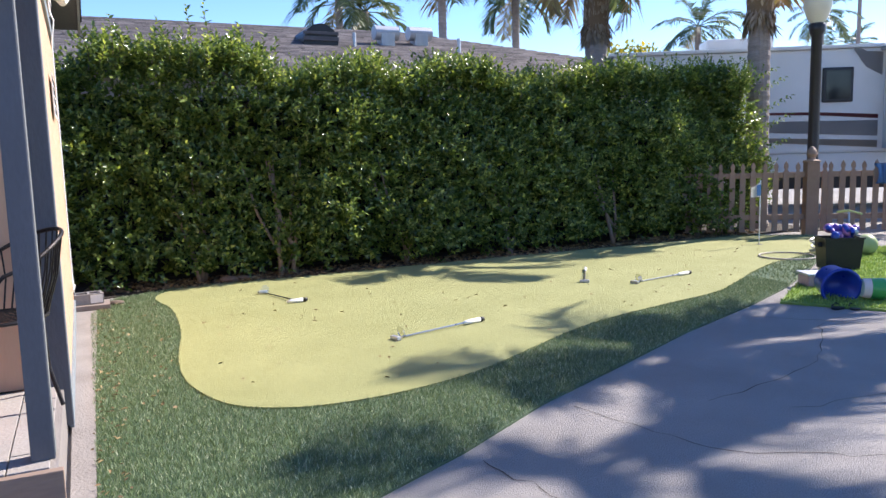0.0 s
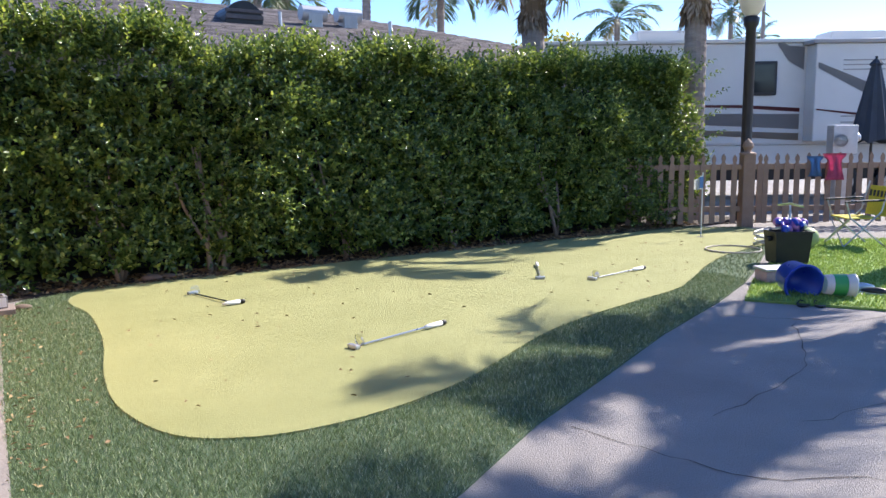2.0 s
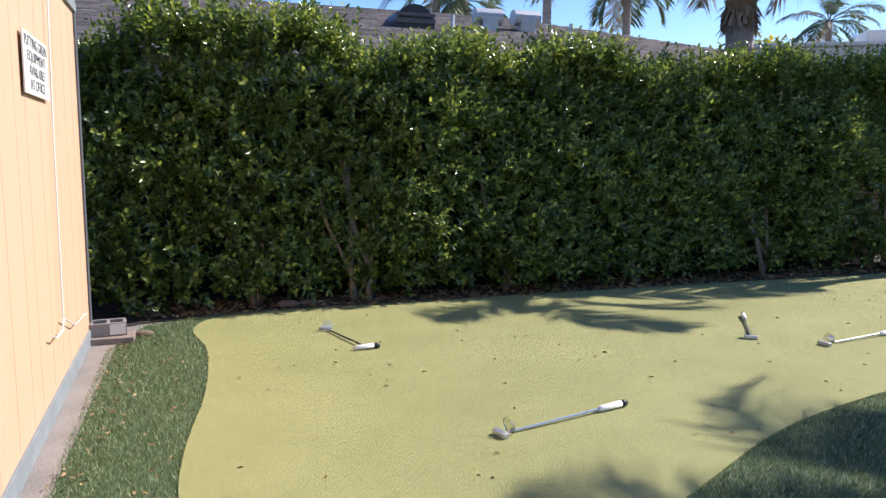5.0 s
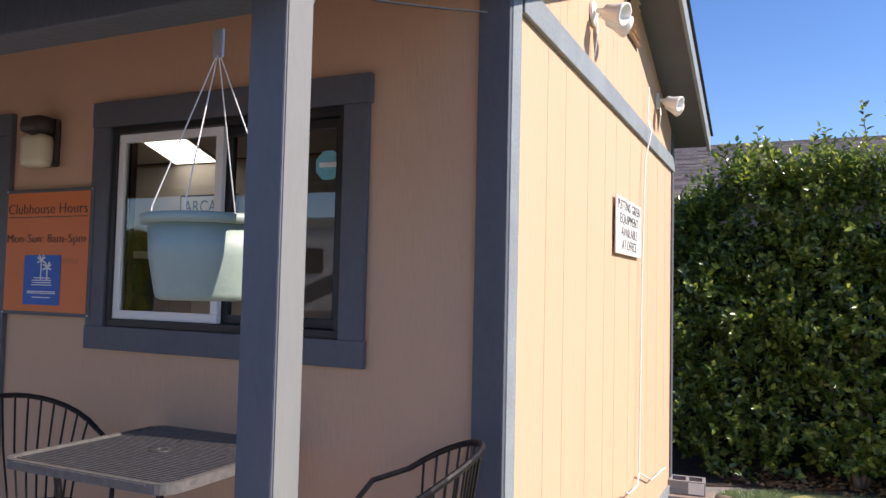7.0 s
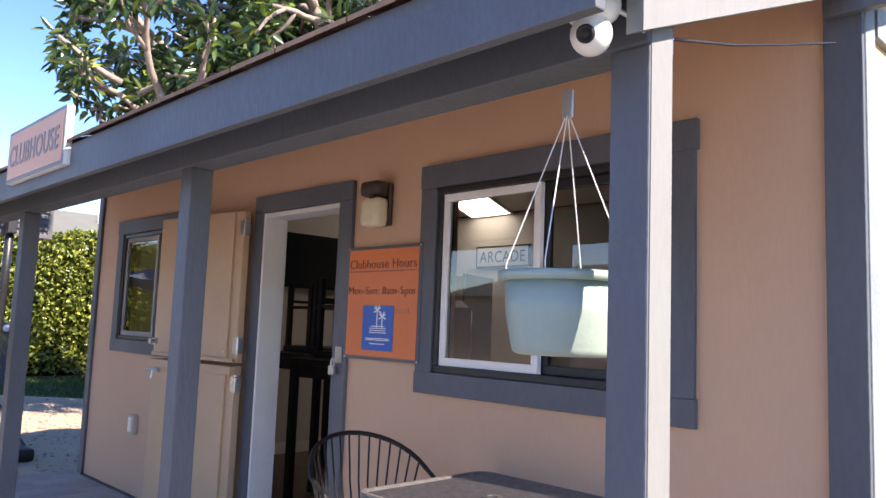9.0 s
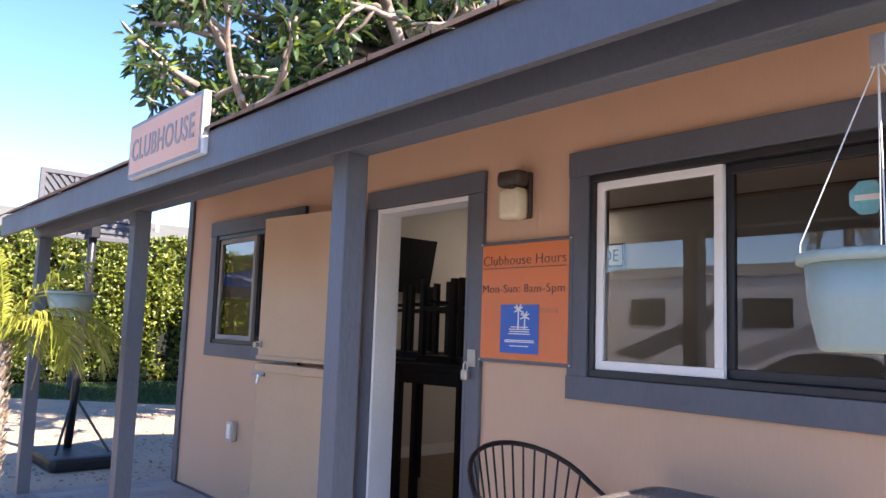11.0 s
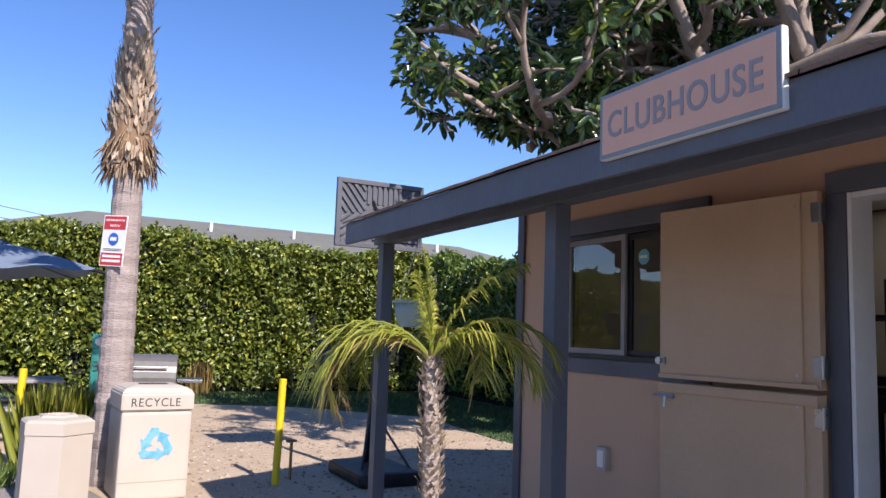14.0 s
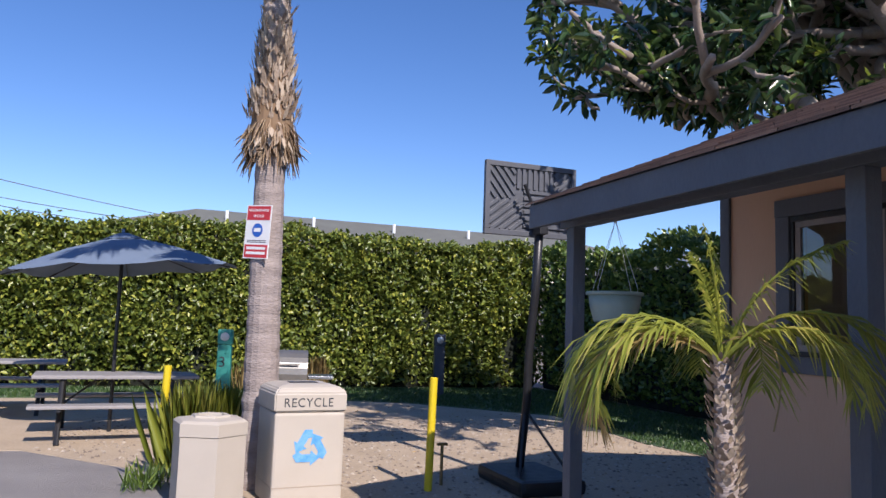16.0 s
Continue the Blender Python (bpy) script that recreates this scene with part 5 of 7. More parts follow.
sc = thing("security_camera", (-0.205, 2.965, 2.10), 0, "white dome security camera under the porch corner", "camera")
part("mount", lathe(bmesh.new(), [(0, 0.075), (0.052, 0.075), (0.053, 0.05), (0.048, 0.034), (0.036, 0.024), (0, 0.022)], 20), M_WHITEPL, sc, "", smooth=True)
bm = bmesh.new()
bmesh.ops.create_uvsphere(bm, u_segments=20, v_segments=12, radius=0.039)
part("ball", bm, M_WHITEPL, sc, "", smooth=True)
m = Vector((0.30, -0.9, -0.3)).to_track_quat("Z", "Y").to_matrix().to_4x4()
part("lens", lathe(bmesh.new(), [(0.017, 0.034), (0.017, 0.040), (0.014, 0.042), (0.008, 0.040), (0.007, 0.043), (0, 0.044)], 20, m), M_BLACKPL, sc, "black lens ring")
part("wire", tube(bmesh.new(), [(0.03, 0.02, 0.05), (0.06, 0.06, 0.03), (0.045, 0.13, 0.01), (0.05, 0.2, 0.04)], 0.005, 6), M_WHITEPL, sc)
part("wire", tube(bmesh.new(), [(0.05, 0.2, 0.04), (0.06, 0.45, 0.10), (0.06, 0.75, 0.19), (0.06, 1.1, 0.30)], 0.003, 5), M_BLACKPL, sc)

for x, z, s, l in ((-0.81, 1.98, 0.052, "teal alarm sticker inside the window"), (-4.66, 2.0, 0.045, "pale blue alarm sticker on the window")):
    st = thing("sticker", (x, WY - 0.001 + (0.035 if x > -3 else 0.04), z), 0, l, "sticker")
    part("octagon", lathe(bmesh.new(), [(s * 1.1, 0), (s * 1.1, 0.001), (0, 0.001)], 8, pose(0, 0, 0, 90, 22.5)), mat("sticker_teal", (0.12, 0.42, 0.50), (0.18, 0.5, 0.56), 60, 0.5), st)
    part("print_bar", boxm(-s * 0.7, -0.004, -s * 0.15, s * 0.7, -0.002, s * 0.2), M_WHITEPL, st)


def basket(x, y, zr, rr_, rb, h, hook_z, label):
    b = thing("hanging_planter", (x, y, zr - h), 0, label, "planter", "hanging planters")
    part("pot", lathe(bmesh.new(), [(0, 0), (rb - 0.012, 0), (rb - 0.004, 0.004), (rb, 0.014), (rb + (rr_ - rb) * 0.5, h * 0.5), (rr_ - 0.010, h - 0.018), (rr_ - 0.018, h - 0.02), (rb + (rr_ - rb) * 0.5 - 0.01, h * 0.5), (rb - 0.014, 0.02), (0, 0.018)], 36), M_SAGE, b, "", smooth=True)
    part("rim", lathe(bmesh.new(), [(rr_ - 0.014, h - 0.022), (rr_ + 0.004, h - 0.02), (rr_ + 0.006, h - 0.004), (rr_ - 0.002, h), (rr_ - 0.016, h - 0.003), (rr_ - 0.018, h - 0.022)], 36), M_SAGE, b, "pale rolled rim", smooth=True)
    part("soil", lathe(bmesh.new(), [(rr_ - 0.022, h - 0.05), (0, h - 0.045)], 24), M_SOIL, b)
    top = hook_z - (zr - h)
    for a in (20, 110, 200, 290):
        ex, ey = (rr_ - 0.004) * math.cos(radians(a)), (rr_ - 0.004) * math.sin(radians(a))
        part("hanger", tube(bmesh.new(), [(ex, ey, h - 0.02), (ex, ey, h + 0.02), (0.004 * math.cos(radians(a)), 0.004 * math.sin(radians(a)), top - 0.06)], 0.0015, 6), M_WHITEPL, b)
    part("hook_plate", boxm(-0.014, -0.004, top - 0.065, 0.014, 0.004, top, 0.003), M_GALV, b)


basket(-0.435, 3.21, 1.69, 0.141, 0.112, 0.180, 2.105, "sage green hanging planter under the porch beam")
basket(-5.85, 3.28, 1.71, 0.165, 0.125, 0.18, 2.19, "shaded green hanging planter under the porch beam")


# ---------- porch furniture ----------
tb = thing("patio_table", (-1.17, 3.83, FL), 0, "square black wire-mesh patio table with rounded corners", "table")
fr = bmesh.new()
hw, hd, zt2 = 0.345, 0.325, 0.725
cr = 0.06
loop = []
for cx, cy, a0 in ((hw - cr, hd - cr, 0), (-hw + cr, hd - cr, 90), (-hw + cr, -hd + cr, 180), (hw - cr, -hd + cr, 270)):
    loop += [(cx + cr * math.cos(radians(a0 + a)), cy + cr * math.sin(radians(a0 + a))) for a in range(0, 91, 15)]
inner = [(x * 0.955, y * 0.955) for x, y in loop]
n = len(loop)
for z0, z1 in ((zt2 - 0.03, zt2),):
    va = [[fr.verts.new((x, y, z)) for x, y in lp2] for lp2, z in ((loop, z0), (loop, z1), (inner, z1), (inner, z0))]
    for i in range(n):
        for k in range(4):
            fr.faces.new((va[k][i], va[k][(i + 1) % n], va[(k + 1) % 4][(i + 1) % n], va[(k + 1) % 4][i]))
bmesh.ops.recalc_face_normals(fr, faces=fr.faces[:])
# rim and mesh are coloured as if sunlit
part("rim", fr, M_MESH, tb, "dark metal rim")
ms = bmesh.new()
for i in range(44):
    u = -hw * 0.95 + i * (hw * 1.9 / 43)
    e = hd * 0.955 - max(0, abs(u) - (hw - cr)) * 0.9
    box(ms, u - 0.0022, -e, zt2 - 0.010, u + 0.0022, e, zt2 - 0.0065)
    box(ms, -e, u - 0.0022, zt2 - 0.0065, e, u + 0.0022, zt2 - 0.003)
part("mesh_top", ms, M_MESH, tb, "dark wire mesh top")
part("hole_ring", lathe(bmesh.new(), [(0.022, zt2 - 0.003), (0.034, zt2 - 0.001), (0.034, zt2 + 0.002), (0.022, zt2 + 0.002), (0.022, zt2 - 0.003)], 20), M_STEEL, tb, "pale umbrella hole ring")
for sx in (-1, 1):
    for sy in (-1, 1):
        part("leg", tube(bmesh.new(), [(sx * 0.22, sy * 0.22, zt2 - 0.02), (sx * 0.2, sy * 0.2, 0.5), (sx * 0.17, sy * 0.17, 0.3), (sx * 0.24, sy * 0.24, 0.012)], 0.011, 8), M_IRON, tb)


def wire_chair(x, y, rz, label):
    c = thing("wire_chair", (x, y, FL), rz, label, "chair", "patio chairs")
    # the back stands on the local -x side
    top, foot = [], []
    for i in range(17):
        a = radians(100 + 160 * i / 16)
        top.append((0.27 * math.cos(a) - 0.02, 0.26 * math.sin(a), 0.83 - 0.13 * (abs(i - 8) / 8) ** 2.0))
        foot.append((0.19 * math.cos(a) - 0.01, 0.18 * math.sin(a), 0.44))
    part("back_rail", tube(bmesh.new(), top, 0.010, 8), M_IRON, c)
    for p, q in zip(top[1:-1], foot[1:-1]):
        mid = ((p[0] + q[0]) / 2 - 0.015, (p[1] + q[1]) / 2, (p[2] + q[2]) / 2)
        part("back_rod", tube(bmesh.new(), [p, mid, q], 0.0042, 6), M_IRON, c)
    part("arm", tube(bmesh.new(), [top[0], (0.05, 0.25, 0.66), (0.13, 0.22, 0.56), (0.17, 0.19, 0.44)], 0.009, 8), M_IRON, c)
    part("arm", tube(bmesh.new(), [top[-1], (0.05, -0.25, 0.66), (0.13, -0.22, 0.56), (0.17, -0.19, 0.44)], 0.009, 8), M_IRON, c)
    ring = [(0.20 * math.cos(a), 0.20 * math.sin(a), 0.44) for a in (2 * math.pi * k / 24 for k in range(25))]
    part("seat_ring", tube(bmesh.new(), ring, 0.009, 8, False), M_IRON, c)
    s = bmesh.new()
    for i in range(13):
        u = -0.18 + i * 0.03
        e = math.sqrt(max(0.2 ** 2 - u * u, 0.0001))
        box(s, u - 0.002, -e, 0.438, u + 0.002, e, 0.442)
        box(s, -e, u - 0.002, 0.4425, e, u + 0.002, 0.4465)
    part("seat", s, M_IRON, c)
    for a in (45, 135, 225, 315):
        ca, sa = math.cos(radians(a)), math.sin(radians(a))
        part("leg", tube(bmesh.new(), [(0.19 * ca, 0.19 * sa, 0.44), (0.20 * ca, 0.20 * sa, 0.2), (0.25 * ca, 0.25 * sa, 0.012)], 0.010, 8), M_IRON, c)


wire_chair(-1.73, 3.80, -12, "black wire-back patio chair beside the mesh table")
wire_chair(-0.36, 3.85, 203, "black wire-back patio chair near the corner of the porch")
cn = thing("traffic_cone", (-0.61, 3.62, FL), 0, "orange plastic cone on the porch", "cone")
part("cone", lathe(bmesh.new(), [(0.12, 0.02), (0.035, 0.60), (0.03, 0.61), (0, 0.612)], 20), M_ORANGEPL, cn, "", smooth=True)
part("foot", boxm(-0.15, -0.15, 0.0, 0.15, 0.15, 0.022, 0.006), M_ORANGEPL, cn)

# ---------- inside the clubhouse ----------
tvs = thing("television", (LEFTX + 0.13, 6.17, 1.87), 0, "black flat television on a tilted wall bracket", "television")
tv_m = pose(0.10, 0, 0.28, 0, 12, 0)
part("screen", boxm(-0.02, -0.43, -0.27, 0.02, 0.43, 0.27, 0.006, m=tv_m), M_DARKGLASS, tvs)
part("bracket", boxm(0.0, -0.1, 0.18, 0.09, 0.1, 0.38, 0.004), M_BLACK, tvs)
ac = thing("arcade_machine", (-4.0, 6.35, FL), 20, "black arcade cabinet with yellow marquee", "arcade machine")
side = [(-0.3, 0.0), (0.32, 0.0), (0.32, 1.72), (-0.28, 1.72), (-0.28, 1.5), (-0.06, 1.42), (-0.12, 1.02), (-0.36, 0.94), (-0.36, 0.84), (-0.3, 0.8)]
for x in (-0.31, 0.29):
    b = bmesh.new()
    lo = [b.verts.new((x, y, z)) for y, z in side]
    hi = [b.verts.new((x + 0.02, y, z)) for y, z in side]
    b.faces.new(lo), b.faces.new(hi[::-1])
    for i in range(len(side)):
        b.faces.new((lo[i], lo[(i + 1) % len(side)], hi[(i + 1) % len(side)], hi[i]))
    bmesh.ops.recalc_face_normals(b, faces=b.faces[:])
    part("side_panel", b, M_BLACKPL, ac)
part("marquee", boxm(-0.288, -0.27, 1.5, 0.288, -0.25, 1.7, 0.003), mat("marquee_print", (0.62, 0.36, 0.02), (0.12, 0.05, 0.03), 22.0, 0.4), ac, "yellow and brown marquee")
part("screen", boxm(-0.288, -0.1, 1.0, 0.288, -0.08, 1.45, 0.003), M_DARKGLASS, ac)
part("control_panel", boxm(-0.288, -0.355, 0.86, 0.288, -0.09, 0.93, 0.006), M_YELLOW, ac, "yellow control panel edge")
part("front", boxm(-0.288, -0.29, 0.02, 0.288, 0.3, 0.855, 0.003), M_BLACKPL, ac)


def pub_table(x, y, rz, stools):
    t = thing("pub_table", (x, y, FL), rz, "black wooden high table inside the clubhouse", "table")
    part("tabletop", boxm(-0.38, -0.38, 0.99, 0.38, 0.38, 1.03, 0.006), M_BLACK, t)
    for sx in (-1, 1):
        for sy in (-1, 1):
            part("leg", boxm(sx * 0.33 - 0.025, sy * 0.33 - 0.025, 0.0, sx * 0.33 + 0.025, sy * 0.33 + 0.025, 0.99, 0.003), M_BLACK, t)
            part("apron", boxm(-0.305, sy * 0.33 - 0.012, 0.9, 0.305, sy * 0.33 + 0.012, 0.985) if sx > 0 else boxm(sy * 0.33 - 0.012, -0.305, 0.9, sy * 0.33 + 0.012, 0.305, 0.985), M_BLACK, t)
    for dx, dy in stools:
        m = Matrix.Translation((x, y, FL + 1.03)) @ pose(dx, dy, 0, 0, 0, rz)
        s = thing("bar_stool", m.translation, rz, "black bar stool stacked upside down on the high table", "stool", "stacked stools")
        part("seat", boxm(-0.17, -0.17, 0.0, 0.17, 0.17, 0.05, 0.01), M_BLACK, s)
        for sx in (-1, 1):
            for sy in (-1, 1):
                part("leg", boxm(sx * 0.14 - 0.02, sy * 0.14 - 0.02, 0.05, sx * 0.14 + 0.02, sy * 0.14 + 0.02, 0.58, 0.003), M_BLACK, s)
            part("stretcher", boxm(-0.12, sx * 0.14 - 0.012, 0.36, 0.12, sx * 0.14 + 0.012, 0.385), M_BLACK, s)
            part("stretcher", boxm(sx * 0.14 - 0.012, -0.12, 0.41, sx * 0.14 + 0.012, 0.12, 0.435), M_BLACK, s)


pub_table(-3.7, 5.25, 8, ((-0.19, 0.0), (0.19, 0.02)))
pub_table(-4.65, 5.6, 4, ((-0.19, 0.0), (0.19, 0.0)))
asg = thing("arcade_sign", (-4.585, BACKY - 0.137, 2.195), 0, "framed ARCADE sign on the inner wall", "sign")
part("frame", boxm(-0.37, -0.02, 0.0, 0.37, 0.0, 0.23, 0.003), M_BLACK, asg)
part("panel", boxm(-0.35, -0.023, 0.018, 0.35, -0.0205, 0.212), M_DARKROOM, asg)
words("lettering", "ARCADE", 0.17, M_INK, asg, Matrix.Translation((-0.31, -0.0245, 0.055)) @ FRONT, 1.05, 0.62)
sp2 = thing("wall_plate", (-4.5, BACKY - 0.137, FL + 0.42), 0, "small white outlet plate on the inner wall", "outlet")
part("plate", boxm(-0.035, -0.006, 0.0, 0.035, 0.0, 0.115, 0.002), M_WHITEPL, sp2)

# ---------- on and by the putting green ----------
def putter(x, y, rz, label, cross=False):
    p = thing("putter", (x, y, 0.024), rz, label, "putter", "putters on the green")
    part("shaft", tube(bmesh.new(), [(0.02, 0, 0.012), (0.66, 0, 0.02)], [0.007, 0.008], 8), M_STEEL, p, "pale metal shaft")
    g0, g1, g2, g3 = ((0.70, -0.10, 0.02), (0.71, -0.06, 0.022), (0.73, 0.06, 0.024), (0.74, 0.10, 0.024)) if cross else ((0.66, 0, 0.02), (0.69, 0, 0.021), (0.84, 0, 0.022), (0.88, 0, 0.022))
    part("grip", tube(bmesh.new(), [g0, g1, g2], [0.011, 0.018, 0.02], 10), M_WHITEPL, p, "white grip", smooth=True)
    part("grip_end", tube(bmesh.new(), [g2, g3], [0.021, 0.019], 10), M_BLACKPL, p, "black grip cap", smooth=True)
    part("head", boxm(-0.035, -0.05, 0.0, 0.005, 0.05, 0.03, 0.008), M_GALV, p, "pale mallet head")
    part("disc", lathe(bmesh.new(), [(0.048, 0), (0.048, 0.004), (0.0, 0.005)], 20, Matrix.Translation((0.035, 0, 0.047)) @ pose(0, 0, 0, 0, 78)), M_CLEAR, p, "clear plastic guard")


putter(2.11, 5.07, math.degrees(math.atan2(0.21, 0.9)), "putter with white grip lying on the green")
putter(1.66, 7.66, -76, "putter with a white crosswise head lying on the green", True)
putter(4.80, 6.35, 53, "putter with white grip lying far on the green")
putter(5.2, 6.0, 8, "putter with blue-white grip lying near the green's edge")

fg = thing("golf_flag", (8.75, 7.55, 0.024), 0, "thin white pole with a small blue and white flag", "flag")
part("pole", tube(bmesh.new(), [(0, 0, 0), (0, 0, 0.92)], 0.008, 8), M_WHITEPL, fg)
fl = bmesh.new()
gv2 = [[fl.verts.new((-0.01 - 0.16 * i / 6, 0.015 * math.sin(i * 1.2), 0.88 - 0.06 * i / 6 - 0.2 * k * (1 - 0.3 * i / 6))) for k in (0, 1)] for i in range(7)]
for a, b in zip(gv2, gv2[1:]):
    fl.faces.new((a[0], b[0], b[1], a[1]))
bmesh.ops.solidify(fl, geom=fl.faces[:], thickness=0.003)
part("cloth", fl, M_WHITEPL, fg)
part("stripe", boxm(-0.09, -0.022, 0.7, -0.012, -0.018, 0.86), M_SKYCLOTH, fg, "blue stripe")
part("hole_cup", lathe(bmesh.new(), [(0.054, 0.001), (0.0, 0.001)], 20), M_BLACKPL, fg)

bk = thing("concrete_block", (0.02, 7.86, 0.02), 6, "grey hollow concrete block on a paver by the wall", "block")
bb = bmesh.new()
for a in ((-0.14, -0.09, 0.05, 0.12, -0.065, 0.15), (-0.14, 0.065, 0.05, 0.12, 0.09, 0.15), (-0.14, -0.065, 0.05, -0.115, 0.065, 0.15), (-0.02, -0.065, 0.05, 0.005, 0.065, 0.15), (0.095, -0.065, 0.05, 0.12, 0.065, 0.15)):
    box(bb, *a, 0.004)
part("shell", bb, M_BLOCK, bk)
part("face", boxm(0.0, -0.094, 0.06, 0.11, -0.091, 0.14, 0.001), M_WHITE, bk, "pale painted face")
pv = solo("paver", boxm(-0.13, 7.70, 0.02, 0.20, 7.98, 0.068, 0.006), mat("paver_stone", (0.30, 0.24, 0.21), (0.2, 0.16, 0.14), 9.0, 0.9, bump=0.6), "pinkish concrete paver at the end of the strip", "paver")
M_STONE = mat("brown_stone", (0.20, 0.15, 0.115), (0.13, 0.095, 0.07), 9.0, 0.9, bump=0.6)
for x, y, s in ((0.26, 7.95, 0.06), (1.5, 8.75, 0.09), (1.68, 8.8, 0.07)):
    bm = bmesh.new()
    bmesh.ops.create_icosphere(bm, subdivisions=2, radius=s)
    for v in bm.verts:
        v.co = Vector((v.co.x * 1.3, v.co.y * 0.8, max(v.co.z * 0.5, -0.3 * s))) * (1 + 0.15 * noise.noise(v.co * 9 / s * 0.1))
    o = solo("stone", bm, M_STONE, "rough brownish stone at the bed's edge", "stone", "", True, "edging stones")
    o.location = (x, y, 0.012 + 0.3 * s)

# ---------- toys and clutter on the grass mat ----------
def R(seed):
    return random.Random(seed)


bx = thing("storage_bin", (7.7, 5.52, 0.02), -30, "black plastic bin heaped with purple and pink toys", "bin")
bn = bmesh.new()
outer = [(-0.21, -0.15), (0.21, -0.15), (0.21, 0.15), (-0.21, 0.15)]
lo = [bn.verts.new((x * 0.86, y * 0.86, 0)) for x, y in outer]
hi = [bn.verts.new((x, y, 0.36)) for x, y in outer]
ih = [bn.verts.new((x * 0.95, y * 0.93, 0.36)) for x, y in outer]
il = [bn.verts.new((x * 0.82, y * 0.8, 0.02)) for x, y in outer]
bn.faces.new(lo[::-1]), bn.faces.new(il)
for a, b in ((lo, hi), (hi, ih), (ih, il)):
    for i in range(4):
        bn.faces.new((a[i], a[(i + 1) % 4], b[(i + 1) % 4], b[i]))
part("tub", bn, M_BLACKPL, bx)
part("rim", boxm(-0.222, -0.162, 0.345, 0.222, -0.152, 0.365, 0.003), M_BLACKPL, bx)
part("handle", boxm(-0.245, -0.05, 0.25, -0.2, 0.05, 0.30, 0.01), M_BLACKPL, bx)
q = R(3)
for i in range(22):
    mt = (M_PURPLE, M_TUB, M_LILAC, M_TUB, M_PURPLE, M_GALV)[i % 6]
    bm = bmesh.new()
    if i % 3:
        bmesh.ops.create_icosphere(bm, subdivisions=2, radius=q.uniform(0.035, 0.06))
        for v in bm.verts:
            v.co *= 1 + 0.18 * noise.noise(v.co * 20 + Vector((i, 0, 0)))
    else:
        box(bm, -0.08, -0.035, -0.02, 0.08, 0.035, 0.02, 0.01)
    o = solo("toy", bm, mt, "small bright plastic toy heaped in the black bin", "toy", "", True, "toys in the bin")
    o.matrix_basis = Matrix.Translation((7.7, 5.52, 0.02)) @ pose(q.uniform(-0.15, 0.15), q.uniform(-0.1, 0.1), 0.33 + q.uniform(0, 0.14), q.uniform(0, 90), q.uniform(0, 90), q.uniform(0, 180))
ct = thing("food_container", (6.62, 4.92, 0.001), -25, "clear plastic container of pink things with grey lid", "container")
part("box", boxm(-0.17, -0.11, 0.0, 0.17, 0.11, 0.13, 0.015), mat("cloudy_pink", (0.55, 0.36, 0.36), (0.42, 0.28, 0.30), 30, 0.3), ct)
part("lid", boxm(-0.185, -0.125, 0.131, 0.185, 0.125, 0.155, 0.008), M_GALV, ct, "grey lid")
tbm = thing("plastic_tub", (6.19, 4.43, 0.02), 60, "blue plastic tub tipped on its side", "tub")
part("shell", lathe(bmesh.new(), [(0, 0), (0.13, 0.0), (0.14, 0.02), (0.165, 0.26), (0.18, 0.26), (0.18, 0.27), (0.155, 0.27), (0.13, 0.03), (0, 0.025)], 28, Matrix.Translation((0.14, 0, 0.15)) @ pose(0, 0, 0, 0, -98)), M_TUB, tbm, "", smooth=True)
bkt = thing("bucket", (6.37, 4.14, 0.02), -38, "white bucket with green print lying on the mat", "bucket")
bmx = Matrix.Translation((-0.13, 0, 0.11)) @ Matrix.Scale(0.85, 4) @ pose(0, 0, 0, 0, 93)
part("shell", lathe(bmesh.new(), [(0, 0), (0.10, 0), (0.12, 0.28), (0.125, 0.28), (0.125, 0.295), (0.112, 0.295), (0.095, 0.01), (0, 0.008)], 24, bmx), M_WHITEPL, bkt, "", smooth=True)
part("print_band", lathe(bmesh.new(), [(0.106, 0.07), (0.1155, 0.2)], 24, bmx @ Matrix.Diagonal((1.012, 1.012, 1, 1))), M_GREENPR, bkt, "green printed band")
part("foot", lathe(bmesh.new(), [(0.09, -0.002), (0, -0.002)], 24, bmx), M_MINT, bkt, "mint base")


def shoe(x, y, rz, m, label):
    s = thing("shoe", (x, y, 0.02), rz, label, "shoe", "shoes on the mat")
    b = bmesh.new()
    bmesh.ops.create_uvsphere(b, u_segments=14, v_segments=8, radius=1)
    for v in b.verts:
        k = 0.5 + 0.5 * v.co.x
        v.co = Vector((v.co.x * 0.12, v.co.y * 0.045 * (0.8 + 0.3 * k), 0.02 + max(v.co.z, -0.3) * (0.055 - 0.025 * k)))
    part("upper", b, m, s, "", smooth=True)
    part("sole", boxm(-0.12, -0.045, 0.0, 0.12, 0.045, 0.014, 0.006), M_WHITEPL, s, "pale sole")


shoe(6.62, 4.18, 60, M_BLACKPL, "black shoe on the grass mat")
shoe(6.72, 4.02, 100, M_BLACKPL, "black shoe with pale sole on the grass mat")
shoe(6.85, 4.2, -30, M_GALV, "grey trainer on the grass mat")
